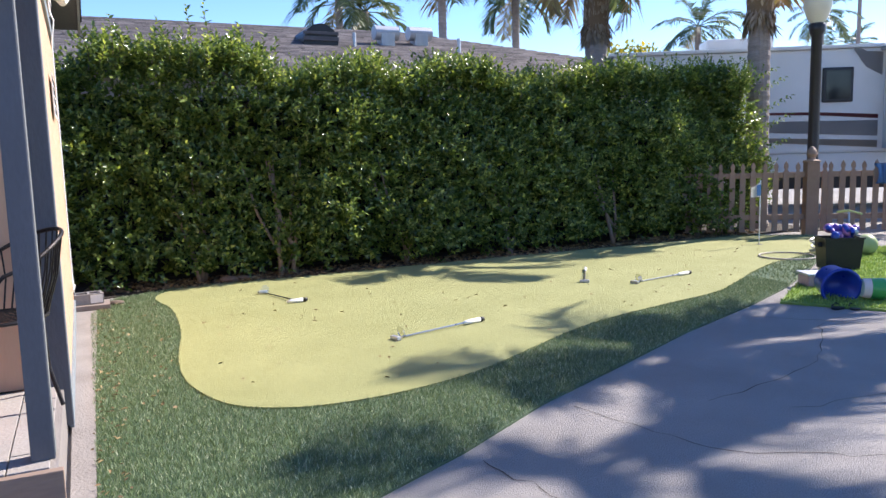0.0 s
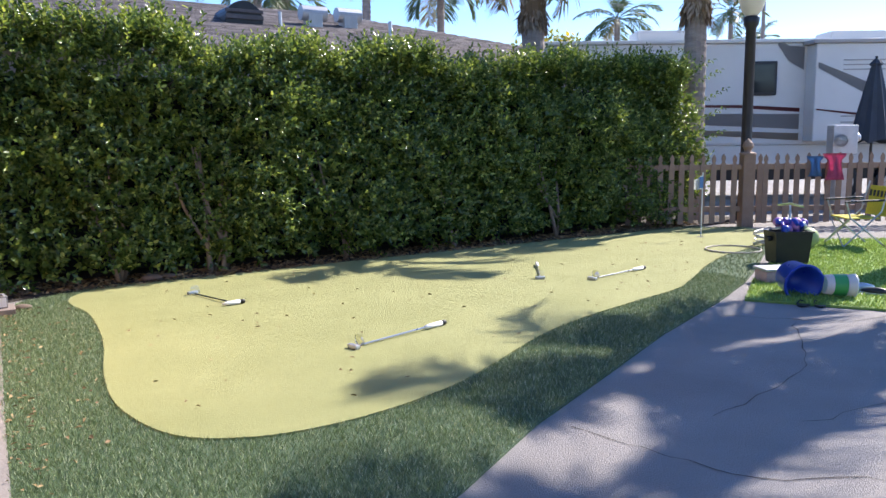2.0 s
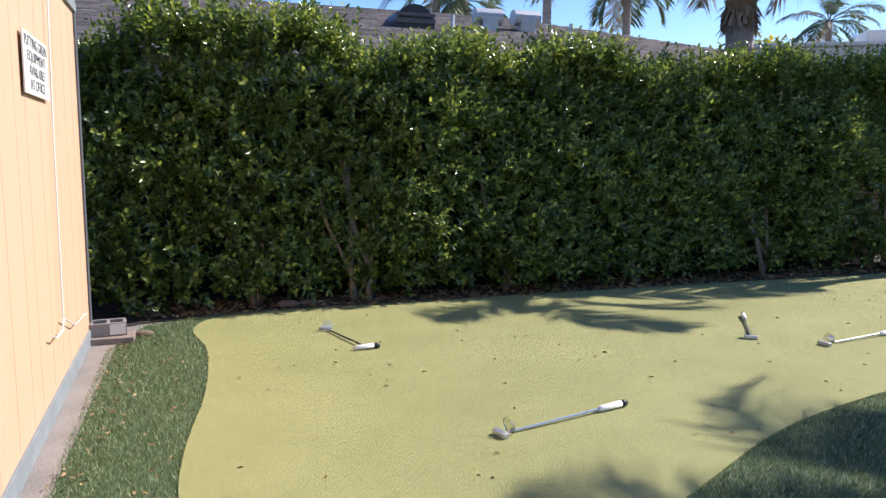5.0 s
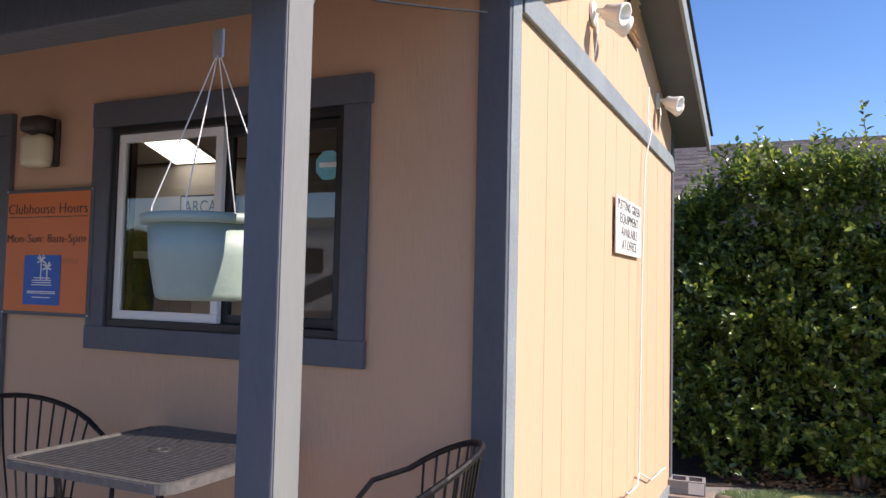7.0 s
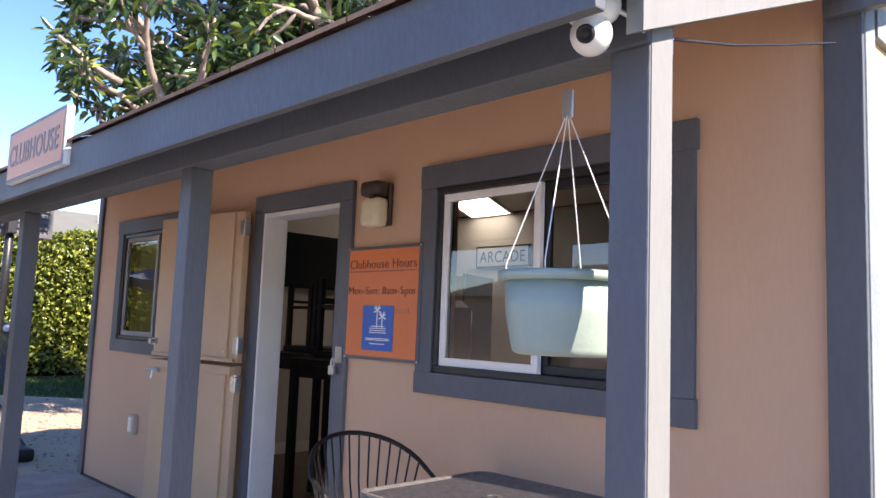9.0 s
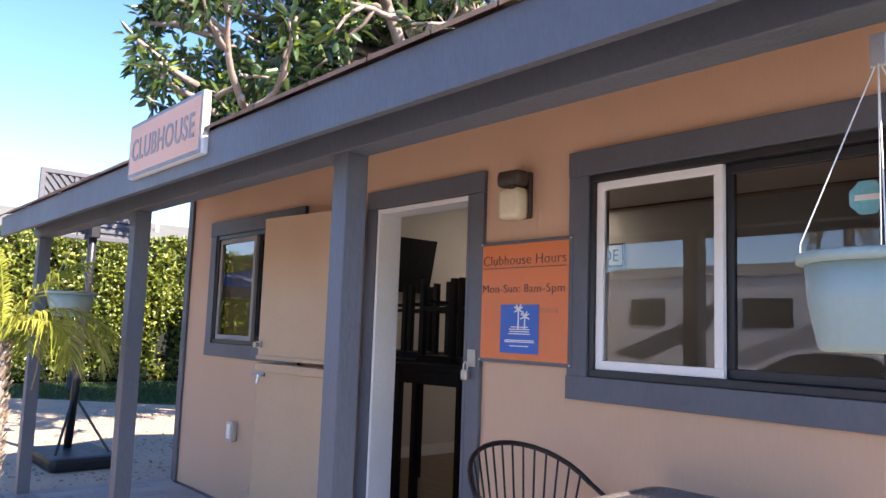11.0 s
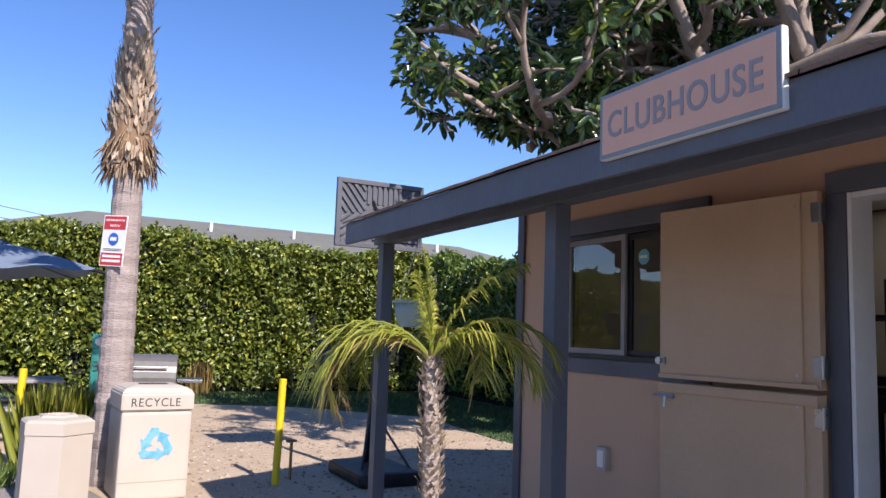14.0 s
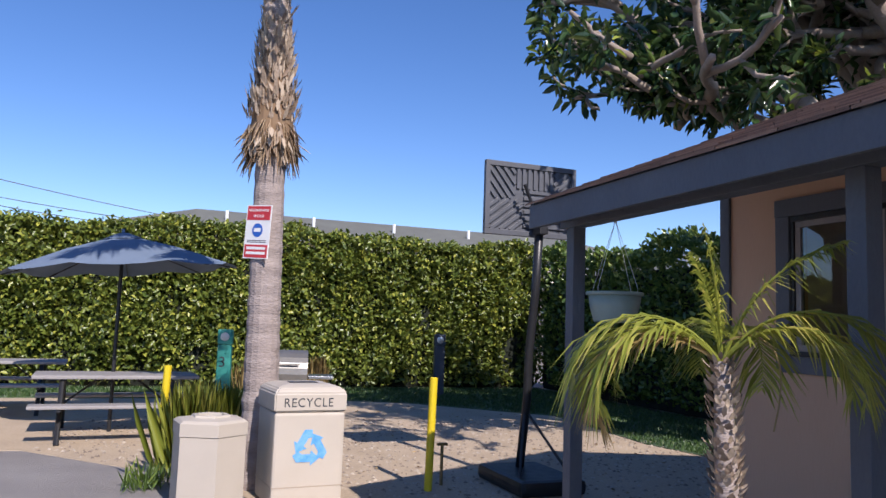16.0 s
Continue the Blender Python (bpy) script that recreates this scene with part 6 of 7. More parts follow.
for x, y, rz in ((5.88, 4.16, 20), (5.98, 4.08, 35)):
    f = thing("sandal", (x, y, 0.005), rz, "dark flip-flop at the mat's edge", "sandal", "sandals")
    part("sole", lathe(bmesh.new(), [(0, 0), (0.05, 0), (0.052, 0.012), (0, 0.014)], 16, Matrix.Diagonal((2.4, 1, 1, 1))), M_BLACKPL, f)
    part("strap", tube(bmesh.new(), [(0.06, 0, 0.012), (0.02, 0.035, 0.035), (-0.03, 0.048, 0.012)], 0.006, 6), M_BLACKPL, f)

ch = thing("camp_chair", (9.62, 5.84, 0.02), -125, "yellow patterned folding camp chair with pale metal frame", "chair")
part("backrest", boxm(-0.24, 0.19, 0.42, 0.24, 0.205, 0.80, 0.004, m=pose(0, 0, 0, -8)), M_CHAIRYEL, ch, "yellow fabric back")
part("seat", boxm(-0.24, -0.2, 0.36, 0.24, 0.2, 0.375, 0.004), M_CHAIRYEL, ch, "yellow fabric seat")
for i in range(5):
    part("pattern_bar", boxm(-0.22 + i * 0.09, 0.184, 0.66, -0.17 + i * 0.09, 0.188, 0.74, m=pose(0, 0, 0, -8)), M_INK, ch)
for s in (-1, 1):
    part("frame_tube", tube(bmesh.new(), [(s * 0.25, -0.25, 0.0), (s * 0.25, 0.2, 0.45), (s * 0.25, 0.29, 0.82)], 0.011, 6), M_GALV, ch)
    part("frame_tube", tube(bmesh.new(), [(s * 0.25, 0.28, 0.0), (s * 0.25, -0.18, 0.38), (s * 0.26, -0.24, 0.58)], 0.011, 6), M_GALV, ch)
    part("arm", tube(bmesh.new(), [(s * 0.26, -0.26, 0.58), (s * 0.26, 0.22, 0.60)], 0.014, 6), M_BLACKPL, ch)
    part("cross_tube", tube(bmesh.new(), [(-s * 0.25, -0.25, 0.02), (s * 0.25, -0.2, 0.36)], 0.009, 6), M_GALV, ch)

sct = thing("push_scooter", (8.75, 6.25, 0.02), 15, "small pale scooter lying among toys by the chair", "scooter")
part("deck", boxm(-0.25, -0.05, 0.05, 0.25, 0.05, 0.07, 0.006), M_GALV, sct)
part("stem", tube(bmesh.new(), [(0.25, 0, 0.06), (0.34, 0.05, 0.35), (0.4, 0.08, 0.52)], 0.014, 8), M_GALV, sct)
part("handlebar", tube(bmesh.new(), [(0.3, -0.12, 0.5), (0.4, 0.08, 0.53), (0.48, 0.26, 0.5)], 0.014, 8), M_LIME, sct)
for x in (-0.28, 0.3):
    wp = part("wheel", lathe(bmesh.new(), [(0, -0.015), (0.055, -0.015), (0.065, -0.006), (0.065, 0.006), (0.055, 0.015), (0, 0.015)], 18, Matrix.Translation((x, 0, 0.065)) @ pose(0, 0, 0, 90)), M_BLACKPL, sct)
for k, (x, y, rad, mt, lab) in enumerate(((8.95, 6.05, 0.13, M_LIME, "pale green ball in the toy heap"), (8.6, 6.05, 0.09, M_GALV, "grey ball in the toy heap"), (9.2, 6.2, 0.10, M_BLACKPL, "black helmet-like ball in the toy heap"))):
    bm = bmesh.new()
    bmesh.ops.create_uvsphere(bm, u_segments=18, v_segments=10, radius=rad)
    o = solo("ball", bm, mt, lab, "ball", "", True, "toy heap")
    o.location = (x, y, 0.02 + rad)
hp = thing("hose_coil", (8.7, 6.4, 0.02), 0, "tangled pale hose beside the toy heap", "hose")
hc = bmesh.new()
tube(hc, [(0.22 * math.cos(a * 0.5) * (1 + 0.15 * math.sin(a * 1.7)), 0.2 * math.sin(a * 0.5), 0.02 + 0.004 * a + 0.02 * math.sin(a * 1.3)) for a in range(0, 52)], 0.012, 6)
part("hose", hc, M_GALV, hp)
rb = solo("bowl", lathe(bmesh.new(), [(0, 0), (0.06, 0), (0.11, 0.07), (0.115, 0.07), (0.07, 0.008), (0, 0.006)], 20), M_REDPL, "red plastic bowl on the grass mat", "bowl", "", True)
rb.location = (9.75, 5.35, 0.02)
hh = thing("hula_hoop", (8.0, 6.45, 0.026), 0, "beige plastic hoop lying flat on the green's edge", "hoop")
part("ring", tube(bmesh.new(), [(0.33 * math.cos(2 * math.pi * k / 40), 0.33 * math.sin(2 * math.pi * k / 40), 0.012) for k in range(41)], 0.011, 6, False), M_BEIGE, hh)

# ---------- lamp post, recreational vehicle, umbrella beyond the fence ----------
VU, VN, VO = Vector((0.853, -0.522, 0)), Vector((0.522, 0.853, 0)), Vector((-0.205, 0.351, 0))
RZV = math.degrees(math.atan2(VU.y, VU.x))


def beyond(s, d, z=0.0):
    v = VO + VN * d + VU * s
    return (v.x, v.y, z)


lpst = thing("street_lamp", beyond(5.47, 13.2), 0, "black lamp post with a cream globe and finial", "lamp post")
part("pole", lathe(bmesh.new(), [(0.16, 0), (0.16, 0.2), (0.09, 0.35), (0.085, 3.25), (0.12, 3.3), (0.14, 3.42), (0.1, 3.45), (0, 3.45)], 16), M_BLACK, lpst, "", smooth=True)
part("globe", lathe(bmesh.new(), [(0.1, 3.45), (0.17, 3.55), (0.225, 3.72), (0.215, 3.86), (0.14, 3.97), (0.06, 4.02), (0, 4.03)], 22), mat("globe_glass", (0.80, 0.74, 0.58), (0.72, 0.66, 0.5), 5.0, 0.3), lpst, "cream glass globe", smooth=True)
part("finial", lathe(bmesh.new(), [(0.07, 4.02), (0.075, 4.06), (0.03, 4.1), (0.04, 4.14), (0, 4.2)], 14), M_WHITEPL, lpst, "", smooth=True)

rv = thing("recreational_vehicle", beyond(9.0, 17.2), RZV, "white fifth-wheel trailer with grey swoops and slide-out", "trailer")


def rvbox(name, s0, s1, d0, d1, z0, z1, m, bev=0.02, label=""):
    return part(name, boxm(s0 - 9.0, d0 - 17.2, z0, s1 - 9.0, d1 - 17.2, z1, bev), m, rv, label)


rvbox("body", 2.6, 16.0, 17.2, 19.6, 1.25, 3.5, M_RV, 0.06)
rvbox("roof_edge", 2.5, 16.1, 17.14, 19.66, 3.5, 3.58, M_RV, 0.02)
rvbox("lower_body", 2.6, 16.0, 17.25, 19.55, 0.75, 1.25, M_RV, 0.03)
rvbox("slide_out", 8.4, 14.5, 16.75, 17.2, 1.32, 3.42, M_RV, 0.03, "white slide-out section")
rvbox("slide_cover", 8.3, 14.6, 16.68, 17.2, 3.42, 3.5, M_RVGREY, 0.02)
rvbox("underframe", 3.0, 15.5, 17.5, 19.3, 0.45, 0.75, M_BLACK, 0.02)
rvbox("roof_unit", 4.8, 6.3, 17.9, 18.7, 3.58, 3.9, M_RV, 0.06)
rvbox("roof_unit", 9.3, 11.0, 17.9, 18.7, 3.58, 3.85, M_RV, 0.06)
for s0, s1, z0, z1, f in ((7.1, 7.75, 2.35, 3.1, 17.18), (11.6, 12.6, 2.3, 3.05, 16.73)):
    w = rvbox("window", s0, s1, f - 0.03, f + 0.03, z0, z1, M_BLACK, 0.03, "dark window")
    part("pane", boxm(s0 + 0.07 - 9, f - 0.036 - 17.2, z0 + 0.07, s1 - 0.07 - 9, f - 0.031 - 17.2, z1 - 0.07, 0.002), M_DARKGLASS, w)


def stripe(pts, w, m, front):
    b = bmesh.new()
    prev = None
    for i, (s, z) in enumerate(pts):
        k = w * (0.3 + 0.7 * (i / (len(pts) - 1)))
        a = [b.verts.new((s - 9.0, front - 17.2, z)), b.verts.new((s - 9.0, front - 17.2, z + k))]
        if prev:
            b.faces.new((prev[0], a[0], a[1], prev[1]))
        prev = a
    bmesh.ops.solidify(b, geom=b.faces[:], thickness=0.004)
    part("stripe", b, m, rv)


stripe([(3.5, 2.1), (5.5, 2.12), (7.0, 2.08), (8.3, 1.98)], 0.09, M_MAROON, 17.19)
stripe([(8.45, 2.0), (10, 1.8), (12, 1.3)], 0.10, M_MAROON, 16.74)
stripe([(3.0, 1.75), (5.5, 1.75), (8.3, 1.6)], 0.34, M_RVGREY, 17.19)
stripe([(4.0, 1.45), (6.0, 1.5), (8.3, 1.35)], 0.16, M_RVTAN, 17.185)
stripe([(7.75, 3.45), (8.0, 3.1), (8.35, 2.9)], 0.5, M_RVGREY, 17.188)
stripe([(8.45, 2.9), (9.6, 2.3), (11.0, 1.6)], 0.42, M_RVGREY, 16.742)
for z in (3.05, 2.95, 2.85, 1.85, 1.72, 1.6):
    rvbox("vent_line", 9.0, 10.1, 16.735, 16.75, z, z + 0.025, M_RVGREY, 0.003)
for s in (9.5, 10.6):
    wv = part("wheel", lathe(bmesh.new(), [(0, -0.12), (0.3, -0.12), (0.38, -0.08), (0.38, 0.08), (0.3, 0.12), (0, 0.12)], 24, Matrix.Translation((s - 9, 0.25, 0.38)) @ pose(0, 0, 0, 90)), M_BLACKPL, rv)
    part("rim", lathe(bmesh.new(), [(0, 0.13), (0.2, 0.125), (0.22, 0.11)], 20, Matrix.Translation((s - 9, 0.25, 0.38)) @ pose(0, 0, 0, 90)), M_STEEL, wv)

um = thing("closed_umbrella", beyond(8.4, 14.5), 0, "closed dark grey patio umbrella beyond the fence", "umbrella")
part("pole", tube(bmesh.new(), [(0, 0, 0), (0, 0, 2.9)], 0.025, 8), M_BLACK, um)
cb = bmesh.new()
rings = []
for z, rad in ((1.28, 0.30), (1.35, 0.31), (1.8, 0.24), (2.4, 0.13), (2.72, 0.07), (2.76, 0.1), (2.85, 0.03)):
    rings.append([cb.verts.new((rad * (1 + 0.22 * (k % 2)) * math.cos(k * math.pi / 8), rad * (1 + 0.22 * (k % 2)) * math.sin(k * math.pi / 8), z + (0.05 * (k % 3) if z < 1.3 else 0))) for k in range(16)])
for a, b in zip(rings, rings[1:]):
    for k in range(16):
        cb.faces.new((a[k], a[(k + 1) % 16], b[(k + 1) % 16], b[k]))
part("canopy", cb, M_UMBDARK, um, "furled dark canopy")
eb = thing("meter_pedestal", beyond(7.35, 13.6), RZV, "grey electric meter pedestal beyond the fence", "pedestal")
part("post", boxm(-0.12, -0.08, 0.0, 0.12, 0.08, 1.1, 0.01), M_GALV, eb)
part("box", boxm(-0.22, -0.12, 1.1, 0.22, 0.12, 1.62, 0.015), M_GALV, eb)
part("meter", lathe(bmesh.new(), [(0.11, 0), (0.11, 0.06), (0.09, 0.1), (0, 0.11)], 20, Matrix.Translation((-0.1, -0.12, 1.35)) @ pose(0, 0, 0, 90)), M_CLEAR, eb, "glass meter")
part("meter", lathe(bmesh.new(), [(0.08, 0), (0.08, 0.06), (0.06, 0.09), (0, 0.1)], 20, Matrix.Translation((0.22, 0, 1.4)) @ pose(0, 0, 0, 0, 90)), M_GALV, eb)


def garment(s0, s1, z0, z1, m, label):
    g2 = thing("garment", beyond((s0 + s1) / 2, 12.07, z0), RZV, label, "clothing", "clothes on the fence")
    b = bmesh.new()
    w, h = (s1 - s0) / 2, z1 - z0
    rows = []
    for i in range(9):
        t = i / 8
        wd = w * (0.9 - 0.25 * math.sin(t * 3.1) + (0.25 if t > 0.85 else 0))
        rows.append([b.verts.new((-wd + 2 * wd * k / 8, -0.03 - 0.025 * math.sin(k * 1.7 + t * 4), h * t)) for k in range(9)])
    for a, c in zip(rows, rows[1:]):
        for k in range(8):
            b.faces.new((a[k], a[k + 1], c[k + 1], c[k]))
    bmesh.ops.solidify(b, geom=b.faces[:], thickness=0.01)
    part("cloth", b, m, g2, "", smooth=True)


garment(5.98, 6.22, 0.80, 1.12, M_SKYCLOTH, "small blue garment hung over the picket fence")
garment(6.24, 6.58, 0.74, 1.16, M_PINK, "bright pink garment hung over the picket fence")

# ---------- houses beyond ----------
nh = thing("neighbour_house", (3, 17, 0), 0, "low house with a grey shingle hip roof and roof vents", "house")
part("wall", boxm(-16, 12.5, 0, 13.5, 22, 2.75, 0.02), M_STUCCO, nh, "", world=True)
rf = bmesh.new()
c = [rf.verts.new(v) for v in ((-17, 11.9, 2.75), (14.4, 11.9, 2.75), (14.4, 22.6, 2.75), (-17, 22.6, 2.75), (-13, 17.2, 4.42), (7.2, 17.2, 4.42))]
for f in ((0, 1, 5, 4), (1, 2, 5), (2, 3, 4, 5), (3, 0, 4), (3, 2, 1, 0)):
    rf.faces.new([c[i] for i in f])
bmesh.ops.recalc_face_normals(rf, faces=rf.faces[:])
nroof = part("roof", rf, M_SHINGLE, nh, "grey shingle roof", world=True)
# courses of shingles on the slope that faces the yard, each tab a little uneven
r = np.random.default_rng(5)
V, F = [], []
kk = 0
for k in range(34):
    f0, f1 = k / 34, (k + 1.25) / 34
    y0, z0 = 11.9 + 5.3 * f0, 2.75 + 1.67 * f0
    y1, z1 = 11.9 + 5.3 * min(f1, 1), 2.75 + 1.67 * min(f1, 1)
    xr = 14.4 - 7.2 * f0
    x = -8.0 + r.uniform(0, 0.3)
    while x < xr:
        w = r.uniform(0.25, 0.42)
        h = 0.016 + r.uniform(0, 0.012)
        x1 = min(x + w - 0.012, xr)
        V += [(x, y0, z0 + 0.004), (x1, y0, z0 + 0.004), (x1, y0 + 0.002, z0 + h), (x, y0 + 0.002, z0 + h), (x1, y1, z1 + 0.006), (x, y1, z1 + 0.006)]
        F += [(kk, kk + 1, kk + 2, kk + 3), (kk + 3, kk + 2, kk + 4, kk + 5)]
        kk += 6
        x += w
tagged(raw("shingle_courses", V, F, M_SHINGLE, nroof, "", world=True), kind="stuff")


def roof_vent(x, y, z, s=1.0):
    v = thing("roof_vent", (x, y, z), 0, "galvanised box vent on the shingle roof", "roof vent", "roof vents")
    part("stem", boxm(-0.15 * s, -0.15 * s, -0.12, 0.15 * s, 0.15 * s, 0.2 * s, 0.01), M_GALV, v)
    part("hood", lathe(bmesh.new(), [(0, -0.27 * s), (0.15 * s, -0.27 * s), (0.15 * s, 0.27 * s), (0, 0.27 * s)], 20, Matrix.Translation((0, 0, 0.22 * s)) @ pose(0, 0, 0, 0, 90)), M_GALV, v, "rounded hood")


roof_vent(6.15, 15.2, 3.82)
roof_vent(7.0, 15.35, 3.86)
dv = thing("dormer_vent", (4.6, 15.3, 3.74), 0, "dark half-round dormer vent on the roof", "roof vent")
hb = bmesh.new()
lathe(hb, [(0.36, -0.5), (0.36, 0.5), (0, 0.5)], 24, pose(0, 0, 0, 90))
part("hood", hb, M_BLACK, dv)
part("louvre", boxm(-0.36, -0.54, 0.02, 0.36, -0.5, 0.10, 0.004), M_SHINGLE, dv)
part("louvre", boxm(-0.36, -0.54, 0.14, 0.36, -0.5, 0.2, 0.004), M_SHINGLE, dv)
for x, y, z in ((7.6, 14.6, 3.65), (5.3, 14.8, 3.7)):
    p = thing("vent_pipe", (x, y, z - 0.1), 0, "small plumbing vent pipe on the roof", "vent pipe", "vent pipes")
    part("pipe", tube(bmesh.new(), [(0, 0, 0), (0, 0, 0.35)], 0.04, 8), M_GALV, p)


def far_house(x, y, rz, L, D, hw_, hr, label, turbine=False):
    h = thing("far_house", (x, y, 0), rz, label, "house", "far houses")
    part("wall", boxm(-L / 2, -D / 2, 0, L / 2, D / 2, hw_, 0.02), M_STUCCO, h)
    b = bmesh.new()
    c = [b.verts.new(v) for v in ((-L / 2 - 0.4, -D / 2 - 0.4, hw_), (L / 2 + 0.4, -D / 2 - 0.4, hw_), (L / 2 + 0.4, D / 2 + 0.4, hw_), (-L / 2 - 0.4, D / 2 + 0.4, hw_), (-L / 2 + D * 0.45, 0, hr), (L / 2 - D * 0.45, 0, hr))]
    for f in ((0, 1, 5, 4), (1, 2, 5), (2, 3, 4, 5), (3, 0, 4), (3, 2, 1, 0)):
        b.faces.new([c[i] for i in f])
    bmesh.ops.recalc_face_normals(b, faces=b.faces[:])
    part("roof", b, M_FARROOF, h, "dull grey-green roof")
    for i in range(5):
        px = -L / 2 + L * (0.2 + 0.14 * i)
        part("vent_pipe", tube(bmesh.new(), [(px, -D * 0.2, hw_), (px, -D * 0.2, hw_ + (hr - hw_) * 0.6 + 0.45)], 0.07, 8), M_WHITEPL, h)
    return h


far_house(-36, 11, 90, 26, 9, 4.5, 6.15, "long house with a dull green-grey hip roof beyond the hedge")
far_house(-26, 21, 20, 16, 9, 3.0, 4.7, "house with a grey roof beyond the dark hedge")
chm = thing("chimney_gable", (-38, 4.2, 0), 0, "stucco gable end with a brown post above the hedge", "house")
part("wall", boxm(-1.5, -1.0, 0, 0, 1.2, 5.3, 0.02), M_STUCCO, chm)
part("post", boxm(0.01, 0.9, 0, 0.3, 1.25, 6.1, 0.02), M_FENCE, chm)
tv2 = thing("turbine_vent", (-21.5, 16.6, 3.55), 0, "half-round metal roof vent", "roof vent")
part("hood", lathe(bmesh.new(), [(0.45, -0.5), (0.45, 0.5), (0, 0.5)], 20, pose(0, 0, 0, 90)), M_GALV, tv2)
yt = thing("flowering_tree", (19.5, 23.5, 0), 0, "round tree with yellow-green flowering crown", "tree")
part("trunk", tube(bmesh.new(), [(19.5, 23.5, 0), (19.5, 23.5, 3.2)], [0.2, 0.14], 8), M_BARK, yt, "", world=True)
r = np.random.default_rng(77)
C = r.normal(0, 1, (5000, 3))
C = unit(C) * (r.uniform(0.4, 1, (5000, 1)) ** 0.5) * np.array([2.2, 2.0, 1.25]) * (1 + 0.2 * lumps(C[:, 0], C[:, 1], 3, 0.6))[:, None] + np.array([19.5, 23.5, 4.0])
V, F = leaf_arrays(C, r.normal(0, 1, (5000, 3)), r.normal(0, 1, (5000, 3)), 0.22, 0.12)
raw("crown", V, F, leafmat("yellow_leaves", (0.10, 0.16, 0.02), (0.36, 0.34, 0.03), (0.62, 0.5, 0.03), 0.5, 0.3), yt, "", world=True)

# ---------- the yard west of the clubhouse ----------
rc = thing("recycling_bin", (-8.42, 1.93, 0.006), 5, "tall beige recycling bin with a blue recycling mark", "bin")
hw3 = 0.29
part("body", boxm(-hw3, -hw3, 0.0, hw3, hw3, 0.74, 0.025), M_BEIGE, rc)
part("seam", boxm(-hw3 - 0.002, -hw3 - 0.002, 0.155, hw3 + 0.002, hw3 + 0.002, 0.163), M_RVTAN, rc)
hd_ = bmesh.new()
lv = [[hd_.verts.new((x * k, y * k, z)) for x, y in ((-1, -1), (1, -1), (1, 1), (-1, 1))] for k, z in ((hw3 + 0.008, 0.745), (hw3 + 0.008, 0.89), (hw3 - 0.02, 0.93), (hw3 - 0.09, 0.955))]
for a, b in zip(lv, lv[1:]):
    for i in range(4):
        hd_.faces.new((a[i], a[(i + 1) % 4], b[(i + 1) % 4], b[i]))
hd_.faces.new(lv[0][::-1]), hd_.faces.new(lv[-1])
bmesh.ops.bevel(hd_, geom=hd_.edges[:], offset=0.012, segments=2, affect="EDGES")
hood = part("hood", hd_, M_BEIGE, rc, "beige domed hood", smooth=False)
part("opening", boxm(-0.06, -0.12, 0.955, 0.06, 0.12, 0.960, 0.002), M_BLACKPL, hood, "dark slot")
words("lettering", "RECYCLE", 0.10, M_INK, rc, Matrix.Translation((hw3 + 0.0095, -0.22, 0.785)) @ EAST, 1.1, 0.40)
for k in range(3):
    b = bmesh.new()
    m = Matrix.Translation((hw3 + 0.002, 0.0, 0.46)) @ pose(0, 0, 0, 120 * k)
    outl = [(-0.135, -0.075), (-0.105, -0.128), (0.012, -0.128), (0.012, -0.158), (0.085, -0.098), (0.012, -0.038), (0.012, -0.068), (-0.062, -0.068), (-0.088, -0.042)]
    va = [b.verts.new(m @ Vector((0.0, y, z + 0.02))) for y, z in outl]
    vb = [b.verts.new(m @ Vector((0.003, y, z + 0.02))) for y, z in outl]
    b.faces.new(va[::-1]), b.faces.new(vb)
    for i in range(len(outl)):
        b.faces.new((va[i], va[(i + 1) % 9], vb[(i + 1) % 9], vb[i]))
    part("recycling_arrow", b, mat("arrow_blue", (0.06, 0.30, 0.68), (0.20, 0.45, 0.75), 18.0, 0.5), rc, "blue arrow")
tr_ = thing("litter_bin", (-8.32, 1.2, 0.006), 8, "low beige hexagonal litter bin", "bin")
part("body", lathe(bmesh.new(), [(0, 0), (0.29, 0), (0.29, 0.56), (0, 0.56)], 6), M_BEIGE, tr_)
part("hood", lathe(bmesh.new(), [(0.298, 0.565), (0.298, 0.66), (0.27, 0.68), (0.16, 0.695), (0.15, 0.71), (0.11, 0.71), (0.1, 0.66), (0, 0.65)], 6), M_BEIGE, tr_, "beige hood")
part("opening", lathe(bmesh.new(), [(0.1, 0.661), (0, 0.661)], 6), M_BLACKPL, tr_, "dark opening")

nw = thing("notice_sign", (-8.845, 1.525, 2.01), 0, "red and white neighborhood watch sign on the palm trunk", "sign")
nm = pose(0, 0, 0, -3, 0, -52) @ Matrix.Diagonal((1, 1.16, 0.96, 1))
part("plate", boxm(-0.003, -0.13, 0.0, 0.003, 0.13, 0.50, m=nm), M_WHITEPL, nw)
part("red_field", boxm(0.0032, -0.12, 0.36, 0.005, 0.12, 0.49, m=nm), M_REDINK, nw, "red field")
part("red_field", boxm(0.0032, -0.12, 0.01, 0.005, 0.12, 0.13, m=nm), M_REDINK, nw, "red field")
words("heading", "NEIGHBORHOOD", 0.034, M_WHITEPL, nw, nm @ Matrix.Translation((0.006, -0.105, 0.44)) @ EAST, 1.0, 0.21)
words("heading", "WATCH", 0.036, M_WHITEPL, nw, nm @ Matrix.Translation((0.006, -0.055, 0.385)) @ EAST, 1.0, 0.11)
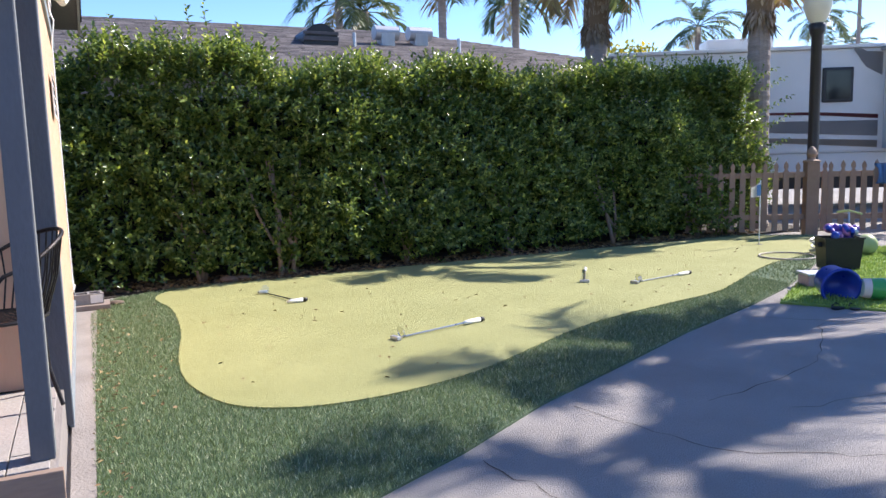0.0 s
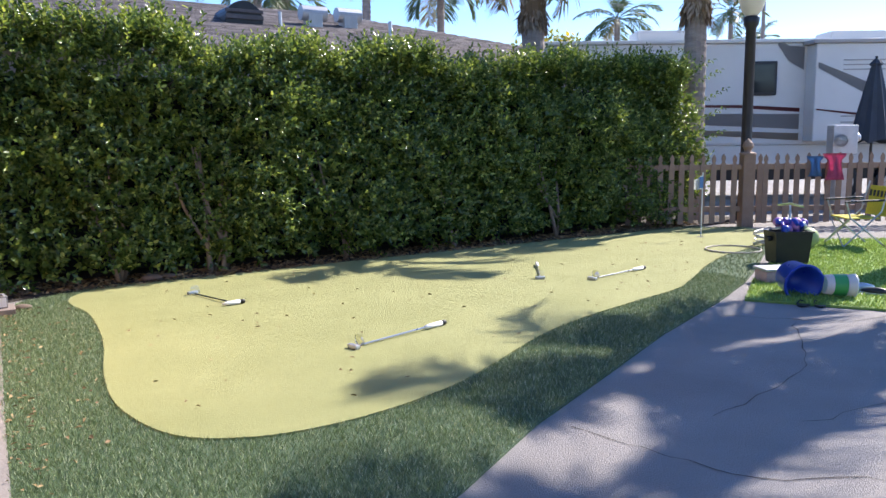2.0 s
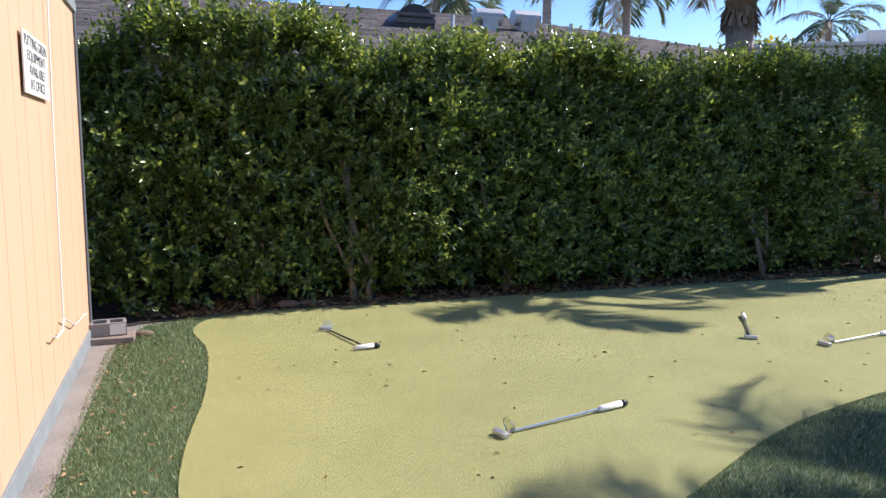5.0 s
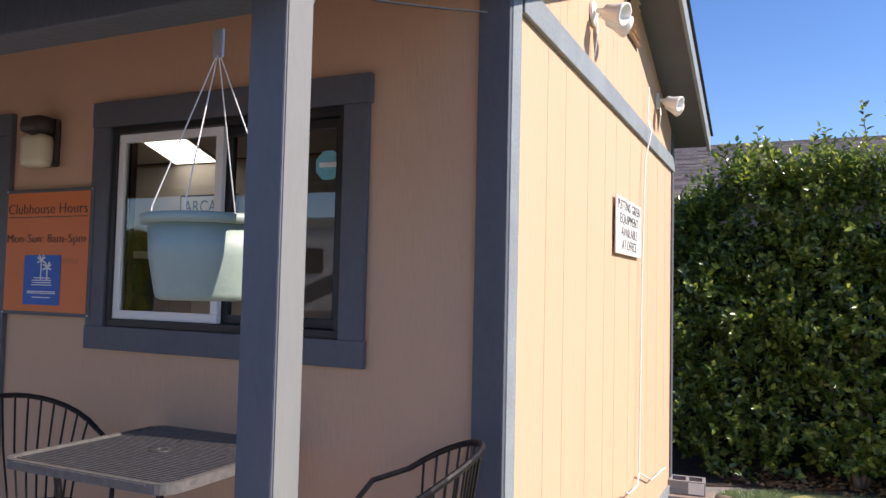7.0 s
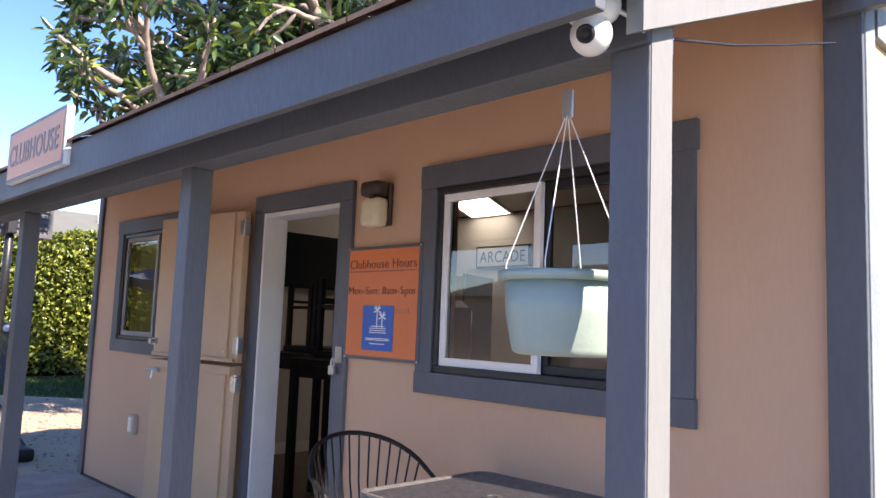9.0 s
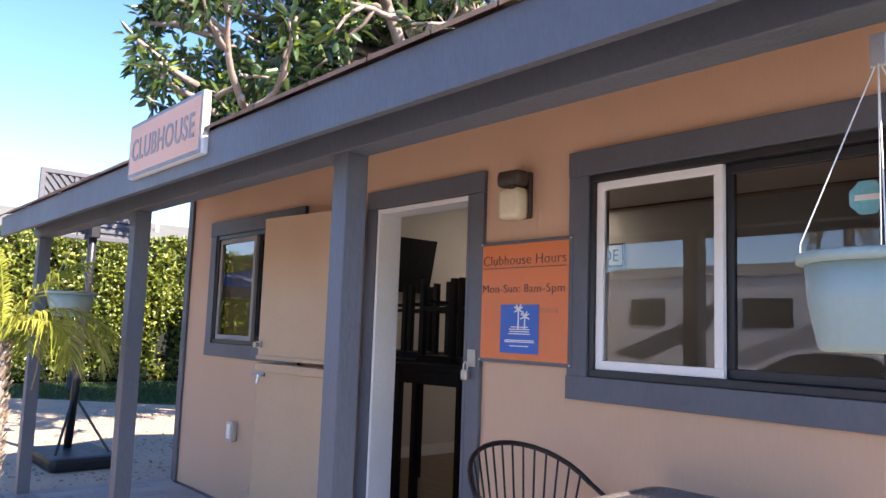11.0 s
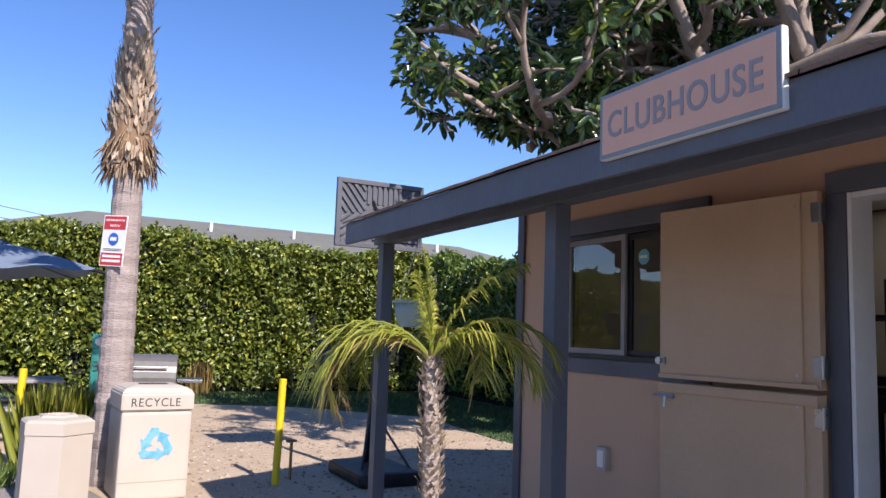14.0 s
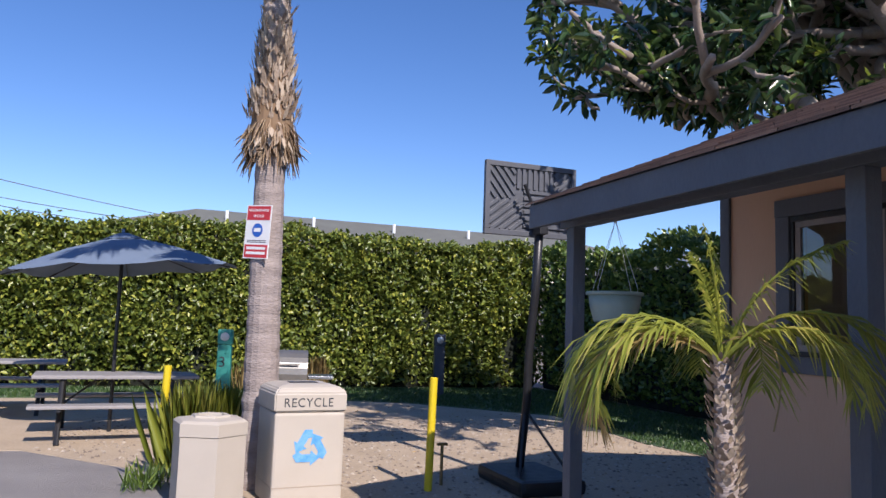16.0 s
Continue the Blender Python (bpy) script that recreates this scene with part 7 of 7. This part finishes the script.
part("emblem", lathe(bmesh.new(), [(0.055, 0), (0.055, 0.002), (0, 0.002)], 24, nm @ Matrix.Translation((0.0034, 0, 0.265)) @ pose(0, 0, 0, 0, 90) @ Matrix.Diagonal((1.15, 1, 1, 1))), M_BLUE, nw, "blue round emblem")
part("emblem_bar", boxm(0.0056, -0.035, 0.25, 0.0064, 0.035, 0.285, m=nm), M_WHITEPL, nw)
for z in (0.165, 0.15):
    part("print_bar", boxm(0.0032, -0.1, z, 0.0042, 0.1, z + 0.007, m=nm), M_INK, nw)
for z in (0.085, 0.04):
    part("print_bar", boxm(0.0052, -0.1, z, 0.006, 0.1, z + 0.025, m=nm), M_WHITEPL, nw)


def bollard(x, y, h, lean=0.0):
    b = thing("bollard", (x, y, 0.006), 0, "thin yellow painted steel bollard", "bollard", "yellow bollards")
    part("post", tube(bmesh.new(), [(0, 0, -0.006), (0, lean, h - 0.005), (0, lean, h)], [0.036, 0.036, 0.03], 14), M_YELLOW, b, "", smooth=False)


bollard(-8.49, 3.11, 1.0, 0.02)
bollard(-9.75, 0.85, 1.0, 0.03)
tap = thing("standpipe", (-8.69, 3.31, 0.006), 0, "short brass standpipe with a tap", "tap")
part("pipe", tube(bmesh.new(), [(0, 0, 0), (0, 0, 0.36), (0.0, -0.03, 0.38)], 0.016, 8), M_BRASS, tap)
part("handle", boxm(-0.02, -0.05, 0.36, 0.02, 0.05, 0.385, 0.004), M_BRASS, tap)

hoop = thing("basketball_hoop", (-8.35, 4.12, 0.006), 0, "portable black basketball hoop seen from behind", "basketball hoop")
hbm = pose(0.1, -0.13, 0, 0, 0, -5)
part("base", boxm(-0.62, -0.33, 0.0, 0.35, 0.33, 0.14, 0.05), M_BLACKPL, hoop, "black water-filled base")
part("pole", tube(bmesh.new(), [(-0.35, 0.0, 0.1), (-0.22, 0.0, 0.8), (-0.2, 0.0, 1.25), (-0.10, 0.0, 1.8), (0.0, -0.02, 2.5)], 0.042, 12), M_BLACK, hoop, "", smooth=True)
part("brace", tube(bmesh.new(), [(-0.26, 0.0, 0.7), (0.15, 0.30, 0.1)], 0.014, 8), M_BLACK, hoop)
part("brace", tube(bmesh.new(), [(-0.26, 0.0, 0.7), (0.15, -0.25, 0.1)], 0.014, 8), M_BLACK, hoop)
part("arm", tube(bmesh.new(), [(0.0, -0.02, 2.45), (0.06, -0.22, 2.82)], 0.016, 8), M_BLACK, hoop)
part("strut", boxm(-0.06, -0.06, 2.36, 0.08, 0.03, 2.52, 0.01), M_BLACK, hoop)
bd = bmesh.new()
Y0, Y1, Z0, Z1 = -0.55, 0.43, 2.35, 3.06
box(bd, -0.15, Y0, Z0, -0.13, Y1, Z1, 0.005)
board = part("backboard", bd, mat("backboard_back", (0.10, 0.105, 0.12), (0.07, 0.073, 0.083), 6.0, 0.5), hoop, "dark ribbed backboard")
bars = bmesh.new()
for a in ((Y0, Z0, Y1, Z0 + 0.05), (Y0, Z1 - 0.05, Y1, Z1), (Y0, Z0 + 0.05, Y0 + 0.05, Z1 - 0.05), (Y1 - 0.05, Z0 + 0.05, Y1, Z1 - 0.05)):
    box(bars, -0.129, a[0], a[1], -0.10, a[2], a[3], 0.004)
part("rim_frame", bars, board.data.materials[0], hoop)


def ribs(y0, y1, z0, z1, a, step):
    for i in range(60):
        o = -1.2 + i * step
        d = Vector((0, math.cos(radians(a)), math.sin(radians(a))))
        nn = Vector((0, -d.z, d.y))
        ts = []
        p = Vector((0, (y0 + y1) / 2, (z0 + z1) / 2)) + nn * o
        lo, hi = -2.0, 2.0
        for c0, c1, pc, dc in ((y0, y1, p.y, d.y), (z0, z1, p.z, d.z)):
            if abs(dc) < 1e-5:
                if not c0 <= pc <= c1:
                    hi = -9
                continue
            t0, t1 = sorted(((c0 - pc) / dc, (c1 - pc) / dc))
            lo, hi = max(lo, t0), min(hi, t1)
        if hi - lo > 0.06:
            m = Matrix.Translation(p + d * (lo + hi) / 2) @ pose(0, 0, 0, a)
            part("rib", boxm(-0.129, -(hi - lo) / 2, -0.018, -0.110, (hi - lo) / 2, 0.016, 0.003, m=m), board.data.materials[0], hoop)


ribs(Y0 + 0.05, Y0 + 0.32, Z0 + 0.36, Z1 - 0.05, -52, 0.062)
ribs(Y0 + 0.05, Y0 + 0.40, Z0 + 0.05, Z0 + 0.35, 38, 0.062)
ribs(Y0 + 0.33, Y1 - 0.25, Z0 + 0.46, Z1 - 0.05, 90, 0.06)
ribs(Y0 + 0.41, Y1 - 0.05, Z0 + 0.05, Z0 + 0.45, 0, 0.066)
ribs(Y1 - 0.24, Y1 - 0.05, Z0 + 0.46, Z1 - 0.05, 42, 0.062)


def pedestal(x, y, m, digit, label):
    p = thing("utility_pedestal", (x, y, 0.018), 78, label, "pedestal", "site pedestals")
    part("post", boxm(-0.11, -0.09, 0.0, 0.11, 0.09, 1.02, 0.01), m, p)
    part("head", boxm(-0.12, -0.10, 1.02, 0.12, 0.10, 1.27, 0.03), m, p)
    part("cap_light", lathe(bmesh.new(), [(0.07, 0), (0.07, 0.02), (0, 0.03)], 16, Matrix.Translation((0, -0.1, 1.15)) @ pose(0, 0, 0, 90)), M_GALV, p)
    if digit:
        words("number", digit, 0.24, M_INK, p, Matrix.Translation((-0.07, -0.094, 0.66)) @ FRONT)


pedestal(-15.0, 1.84, M_TEAL, "3", "teal utility pedestal with the number 3")
pedestal(-17.0, 6.38, M_BLUEGREY, "", "blue-grey utility pedestal before the hedge")

# market umbrella over the picnic table
ub = thing("patio_umbrella", (-12.5, 0.28, 0.006), 0, "open blue canvas umbrella over a picnic table", "umbrella")
part("pole", tube(bmesh.new(), [(0, 0, 0), (0, 0, 2.4)], 0.024, 10), M_BLACK, ub)
cvs = bmesh.new()
segs = 8
rings = []
for f, z in ((0.05, 2.46), (0.2, 2.41), (0.5, 2.28), (0.8, 2.12), (1.0, 2.02)):
    row = []
    for k in range(segs * 4):
        a = 2 * math.pi * k / (segs * 4)
        edge = 1.0 - 0.06 * f * (1 - abs(math.cos(a * segs / 2)))
        row.append(cvs.verts.new((1.42 * f * edge * math.cos(a), 1.42 * f * edge * math.sin(a), z + 0.05 * f * (1 - abs(math.cos(a * segs / 2))))))
    rings.append(row)
for a, b in zip(rings, rings[1:]):
    for k in range(segs * 4):
        cvs.faces.new((a[k], a[(k + 1) % (segs * 4)], b[(k + 1) % (segs * 4)], b[k]))
cvs.faces.new(rings[0])
bmesh.ops.recalc_face_normals(cvs, faces=cvs.faces[:])
TILT = Matrix.Translation((0, 0, 2.4)) @ pose(0, 0, 0, 5) @ Matrix.Translation((0, 0, -2.4))
cvs.transform(TILT)
part("canopy", cvs, M_UMB, ub, "blue canvas canopy")
part("cap", lathe(bmesh.new(), [(0.26, 2.43), (0.1, 2.5), (0.02, 2.52), (0.02, 2.57), (0, 2.57)], 16, TILT), M_UMB, ub)
for k in range(segs):
    a = 2 * math.pi * k / segs
    part("rib", tube(bmesh.new(), [TILT @ Vector((0, 0, 2.4)), TILT @ Vector((1.38 * math.cos(a), 1.38 * math.sin(a), 2.02))], 0.008, 5), M_BLACK, ub)


def picnic(x, y, rz, label):
    t = thing("picnic_table", (x, y, 0.006), rz, label, "picnic table", "picnic tables")
    # long side along local y
    part("tabletop", boxm(-0.38, -0.92, 0.70, 0.38, 0.92, 0.745, 0.012), M_GREYWOOD, t)
    for s in (-1, 1):
        part("bench", boxm(s * 0.66 - 0.13, -0.92, 0.40, s * 0.66 + 0.13, 0.92, 0.44, 0.012), M_GREYWOOD, t)
        part("crossbar", tube(bmesh.new(), [(-0.78, s * 0.6, 0.39), (0.78, s * 0.6, 0.39)], 0.025, 8), M_BLACK, t)
        for q in (-1, 1):
            part("leg", tube(bmesh.new(), [(q * 0.3, s * 0.6, 0.70), (q * 0.72, s * 0.6, 0.0)], 0.03, 8), M_BLACK, t)
        part("brace", tube(bmesh.new(), [(0, s * 0.58, 0.39), (0, s * 0.2, 0.69)], 0.014, 6), M_BLACK, t)


picnic(-12.2, 0.35, 4, "grey picnic table with attached benches in umbrella shade")
picnic(-14.8, -1.4, 4, "grey picnic table before the tall hedge")
gr = thing("barbecue_grill", (-12.1, 2.3, 0.006), 80, "dark steel barbecue grill with a domed lid", "grill")
part("lid", lathe(bmesh.new(), [(0, -0.36), (0.3, -0.36), (0.3, 0.36), (0, 0.36)], 24, Matrix.Translation((0, 0, 0.78)) @ pose(0, 0, 0, 0, 90)), mat("dull_steel", (0.30, 0.285, 0.26), (0.2, 0.19, 0.175), 6.0, 0.4, 0.6), gr, "dull steel lid", smooth=False)
part("cabinet", boxm(-0.36, -0.26, 0.0, 0.36, 0.26, 0.76, 0.01), M_BLACK, gr)
part("handle", tube(bmesh.new(), [(-0.25, -0.32, 0.92), (0.25, -0.32, 0.92)], 0.014, 8), M_STEEL, gr)
part("side_shelf", boxm(0.37, -0.22, 0.72, 0.7, 0.22, 0.76, 0.006), M_STEEL, gr)

# ornamental grass and low shrubs
def tuft(x, y, h, n, spread, m, label, seed):
    r = np.random.default_rng(seed)
    t = thing("ornamental_grass", (x, y, 0), 0, label, "grass clump")
    a = r.uniform(0, 6.283, n)
    P = np.c_[x + r.normal(0, 0.10, n), y + r.normal(0, 0.10, n), np.zeros(n)]
    V, F = leaf_arrays(P, np.c_[np.cos(a) * spread * r.uniform(0.1, 1, n), np.sin(a) * spread * r.uniform(0.1, 1, n), np.ones(n)], np.c_[np.cos(a), np.sin(a), 0.2 + 0 * a], h * r.uniform(0.45, 1.1, n), 0.008, 0.2, 0.2)
    raw("blades", V, F, m, t, "", world=True)


tuft(-9.55, 1.2, 0.82, 1300, 0.75, M_PALMLEAF, "clump of tall yellow-green ornamental grass", 11)
tuft(-9.75, 1.45, 0.75, 800, 0.75, M_PALMLEAF, "clump of tall yellow-green ornamental grass", 12)
tuft(-18.0, 4.0, 0.7, 300, 0.5, M_PALMDRY, "dry grass clump at the hedge foot", 13)
tuft(-17.9, 2.6, 0.6, 300, 0.5, M_PALMDRY, "dry grass clump at the hedge foot", 14)
tuft(-9.1, 0.75, 0.24, 120, 1.3, M_HEDGE, "low dark spiky plant by the litter bin", 15)
cab = thing("overhead_cables", (-45, 0, 6), 0, "thin black overhead cables against the sky", "cables")
for z0, z1 in ((8.9, 5.6), (7.6, 5.3), (7.2, 5.0)):
    part("cable", tube(bmesh.new(), [(-36 + 0.0 * t, -16 + 18 * t, z0 + (z1 - z0) * t - 1.2 * t * (1 - t)) for t in np.linspace(0, 1, 12)], 0.018, 5), M_BLACKPL, cab, "", world=True)

# ---------- behind the camera: what the window panes mirror ----------
def prism_x(profile, y0, y1, bevel):
    """A body of constant section: an outline of (x, z) drawn across y."""
    b = prism(bmesh.new(), profile, y0, y1)
    b.transform(Matrix(((1, 0, 0, 0), (0, 0, 1, 0), (0, 1, 0, 0), (0, 0, 0, 1))))
    bmesh.ops.recalc_face_normals(b, faces=b.faces[:])
    bmesh.ops.bevel(b, geom=[e for e in b.edges if abs(e.verts[0].co.y - e.verts[1].co.y) < 1e-4], offset=bevel, segments=2, affect="EDGES")
    return b


pc = thing("parked_car", (-5.2, -6.6, 0), 0, "white parked saloon car across the yard", "car")
part("body", prism_x([(2.25, 0.3), (2.3, 0.75), (2.2, 0.98), (1.5, 1.03), (-1.0, 0.98), (-2.1, 0.8), (-2.3, 0.55), (-2.25, 0.3)], -0.88, 0.88, 0.05), M_RV, pc)
part("cabin", prism_x([(1.75, 1.0), (0.95, 1.42), (0.2, 1.47), (-0.4, 1.4), (-1.3, 0.98)], -0.72, 0.72, 0.06), M_RV, pc)
part("side_window", prism_x([(1.4, 1.04), (0.85, 1.34), (0.2, 1.38), (-0.35, 1.32), (-0.95, 1.02)], 0.715, 0.735, 0.004), M_DARKGLASS, pc, "dark side window")
part("tail_light", boxm(1.95, 0.6, 0.78, 2.27, 0.895, 0.92, 0.03), M_REDPL, pc, "red tail light")
for x in (-1.4, 1.4):
    wv = part("wheel", lathe(bmesh.new(), [(0, -0.1), (0.28, -0.1), (0.33, -0.07), (0.33, 0.07), (0.28, 0.1), (0, 0.1)], 20, Matrix.Translation((x, 0.82, 0.33)) @ pose(0, 0, 0, 90)), M_BLACKPL, pc)
    part("rim", lathe(bmesh.new(), [(0, -0.11), (0.2, -0.105), (0.21, -0.09)], 16, Matrix.Translation((x, 0.82, 0.33)) @ pose(0, 0, 0, 90)), M_STEEL, wv)
rw2 = thing("parked_trailer", (-9.0, -14.5, 0), 0, "long white trailer with dark swoops across the yard", "trailer")
part("body", boxm(-6.5, -1.2, 0.7, 7.0, 1.2, 3.3, 0.08), M_RV, rw2)
part("roof_edge", boxm(-6.55, -1.25, 3.3, 7.05, 1.25, 3.38, 0.02), M_RVGREY, rw2)
for x0, x1, z0, z1 in ((-4.8, -3.6, 1.9, 2.7), (-1.2, 0.2, 1.9, 2.7), (3.4, 4.4, 1.9, 2.7)):
    part("window", boxm(x0, 1.19, z0, x1, 1.225, z1, 0.02), M_DARKGLASS, rw2, "dark window")
for k in range(3):
    part("stripe", prism_x([(-5.5 + 3.6 * k, 1.0), (-3.2 + 3.6 * k, 1.9), (-1.6 + 3.6 * k, 2.9), (-2.3 + 3.6 * k, 1.7), (-4.4 + 3.6 * k, 0.85)], 1.2, 1.212, 0.002), M_RVGREY if k % 2 else M_BLUEGREY, rw2)
for x in (-1.0, 0.1):
    part("wheel", lathe(bmesh.new(), [(0, -0.12), (0.3, -0.12), (0.38, -0.08), (0.38, 0.08), (0.3, 0.12), (0, 0.12)], 20, Matrix.Translation((x, 1.05, 0.38)) @ pose(0, 0, 0, 90)), M_BLACKPL, rw2)
palm("palm_tree", -9.5, -19.0, 6.5, 0.2, 0.16, "palm beyond the parked trailer", 75, True, 18, 2.3, None, leaflet=0.7, n=34, group="far palms")
far_house(-4, -24, 0, 44, 9, 3.0, 4.8, "long low house across the yard")

# ---------- pieces: fence pickets, siding boards, porch boards ----------
fence = thing("picket_fence", beyond(5.07, 12.16), RZV, "brown painted picket fence with a turned corner post", "fence")
pk = bmesh.new()
ol2 = [(-0.043, 0.0), (0.043, 0.0), (0.043, 0.93), (0.028, 0.95), (0.02, 0.97), (0.034, 1.01), (0.03, 1.05), (0.0, 1.10), (-0.03, 1.05), (-0.034, 1.01), (-0.02, 0.97), (-0.028, 0.95), (-0.043, 0.93)]
fa = [pk.verts.new((x, -0.009, z)) for x, z in ol2]
ba = [pk.verts.new((x, 0.009, z)) for x, z in ol2]
pk.faces.new(fa), pk.faces.new(ba[::-1])
for i in range(len(ol2)):
    pk.faces.new((fa[i], ba[i], ba[(i + 1) % len(ol2)], fa[(i + 1) % len(ol2)]))
bmesh.ops.recalc_face_normals(pk, faces=pk.faces[:])
first = part("picket", pk, M_FENCE, fence)
first.matrix_basis = pose(0.19, -0.04, 0.07)
s = 0.19
for i in range(60):
    s2 = -1.9 + i * 0.168
    if abs(s2) < 0.14 or abs(s2 - 0.19) < 0.02:
        continue
    p = new("picket", first.data)
    p.parent = fence
    p.matrix_basis = pose(s2, -0.04, 0.07 + 0.01 * math.sin(i * 2.3), 0, 0.6 * math.sin(i * 1.9), 0)
for z in (0.25, 0.92):
    part("rail", boxm(-2.0, -0.03, z, -0.1, 0.01, z + 0.085, 0.004), M_FENCE, fence)
    part("rail", boxm(0.1, -0.03, z, 8.2, 0.01, z + 0.085, 0.004), M_FENCE, fence)
part("corner_post", boxm(-0.095, -0.095, 0.0, 0.095, 0.095, 1.15, 0.008), M_FENCE, fence)
part("post_cap", lathe(bmesh.new(), [(0.13, 1.15), (0.13, 1.18), (0.06, 1.2), (0.055, 1.23), (0.085, 1.28), (0.07, 1.34), (0.02, 1.4), (0, 1.41)], 14), M_FENCE, fence)

# siding boards of the sunlit gable, below and above the band
y = WY + 0.09
i = 0
while y < BACKY - 0.09:
    w = (0.20, 0.145, 0.152, 0.098, 0.17, 0.205)[i % 6]
    y1 = min(y + w, BACKY - 0.085)
    b = bmesh.new()
    box(b, GX - 0.012, y + 0.0007, 0.131, GX - (0.0006 if i % 2 else 0.0), y1 - 0.0007, 2.469)
    part("siding_board", b, M_TAN, gable_wall, "", world=True)
    for s_ in (0,):
        za, zb = RZ(y) - 0.1, RZ(y1) - 0.1
        b = bmesh.new()
        vs = [b.verts.new((x, yy, zz)) for x in (GX - 0.012, GX) for yy, zz in ((y + 0.001, 2.576), (y1 - 0.001, 2.576), (y1 - 0.001, max(zb, 2.577)), (y + 0.001, max(za, 2.577)))]
        b.faces.new(vs[:4]), b.faces.new(vs[4:][::-1])
        for k in range(4):
            b.faces.new((vs[k], vs[4 + k], vs[4 + (k + 1) % 4], vs[(k + 1) % 4]))
        bmesh.ops.recalc_face_normals(b, faces=b.faces[:])
        part("siding_board", b, M_TAN, gable_wall, "", world=True)
    y = y1
    i += 1

# porch paving: rows of slabs with staggered joints
slab_mesh = {}
for i in range(40):
    x = RX0 + 0.06 + i * 0.1475
    if x + 0.14 > GX - 0.02:
        break
    ys = [2.99] + [2.99 + (0.19 if i % 2 else 0.38) + 0.38 * k for k in range(3 if i % 2 else 2)] + [WY - 0.032]
    for y0, y1 in zip(ys, ys[1:]):
        key = round(y1 - y0, 3)
        if key not in slab_mesh:
            o = part("paving_slab", boxm(0.0, 0.0, FL - 0.021, 0.143, y1 - y0 - 0.005, FL, 0.003), M_DECK, club)
            slab_mesh[key] = o.data
        else:
            o = new("paving_slab", slab_mesh[key])
            o.parent = club
        o.matrix_basis = pose(x + 3.0, y0 - WY, 0.0012 * math.sin(i * 5.1 + y0 * 9))
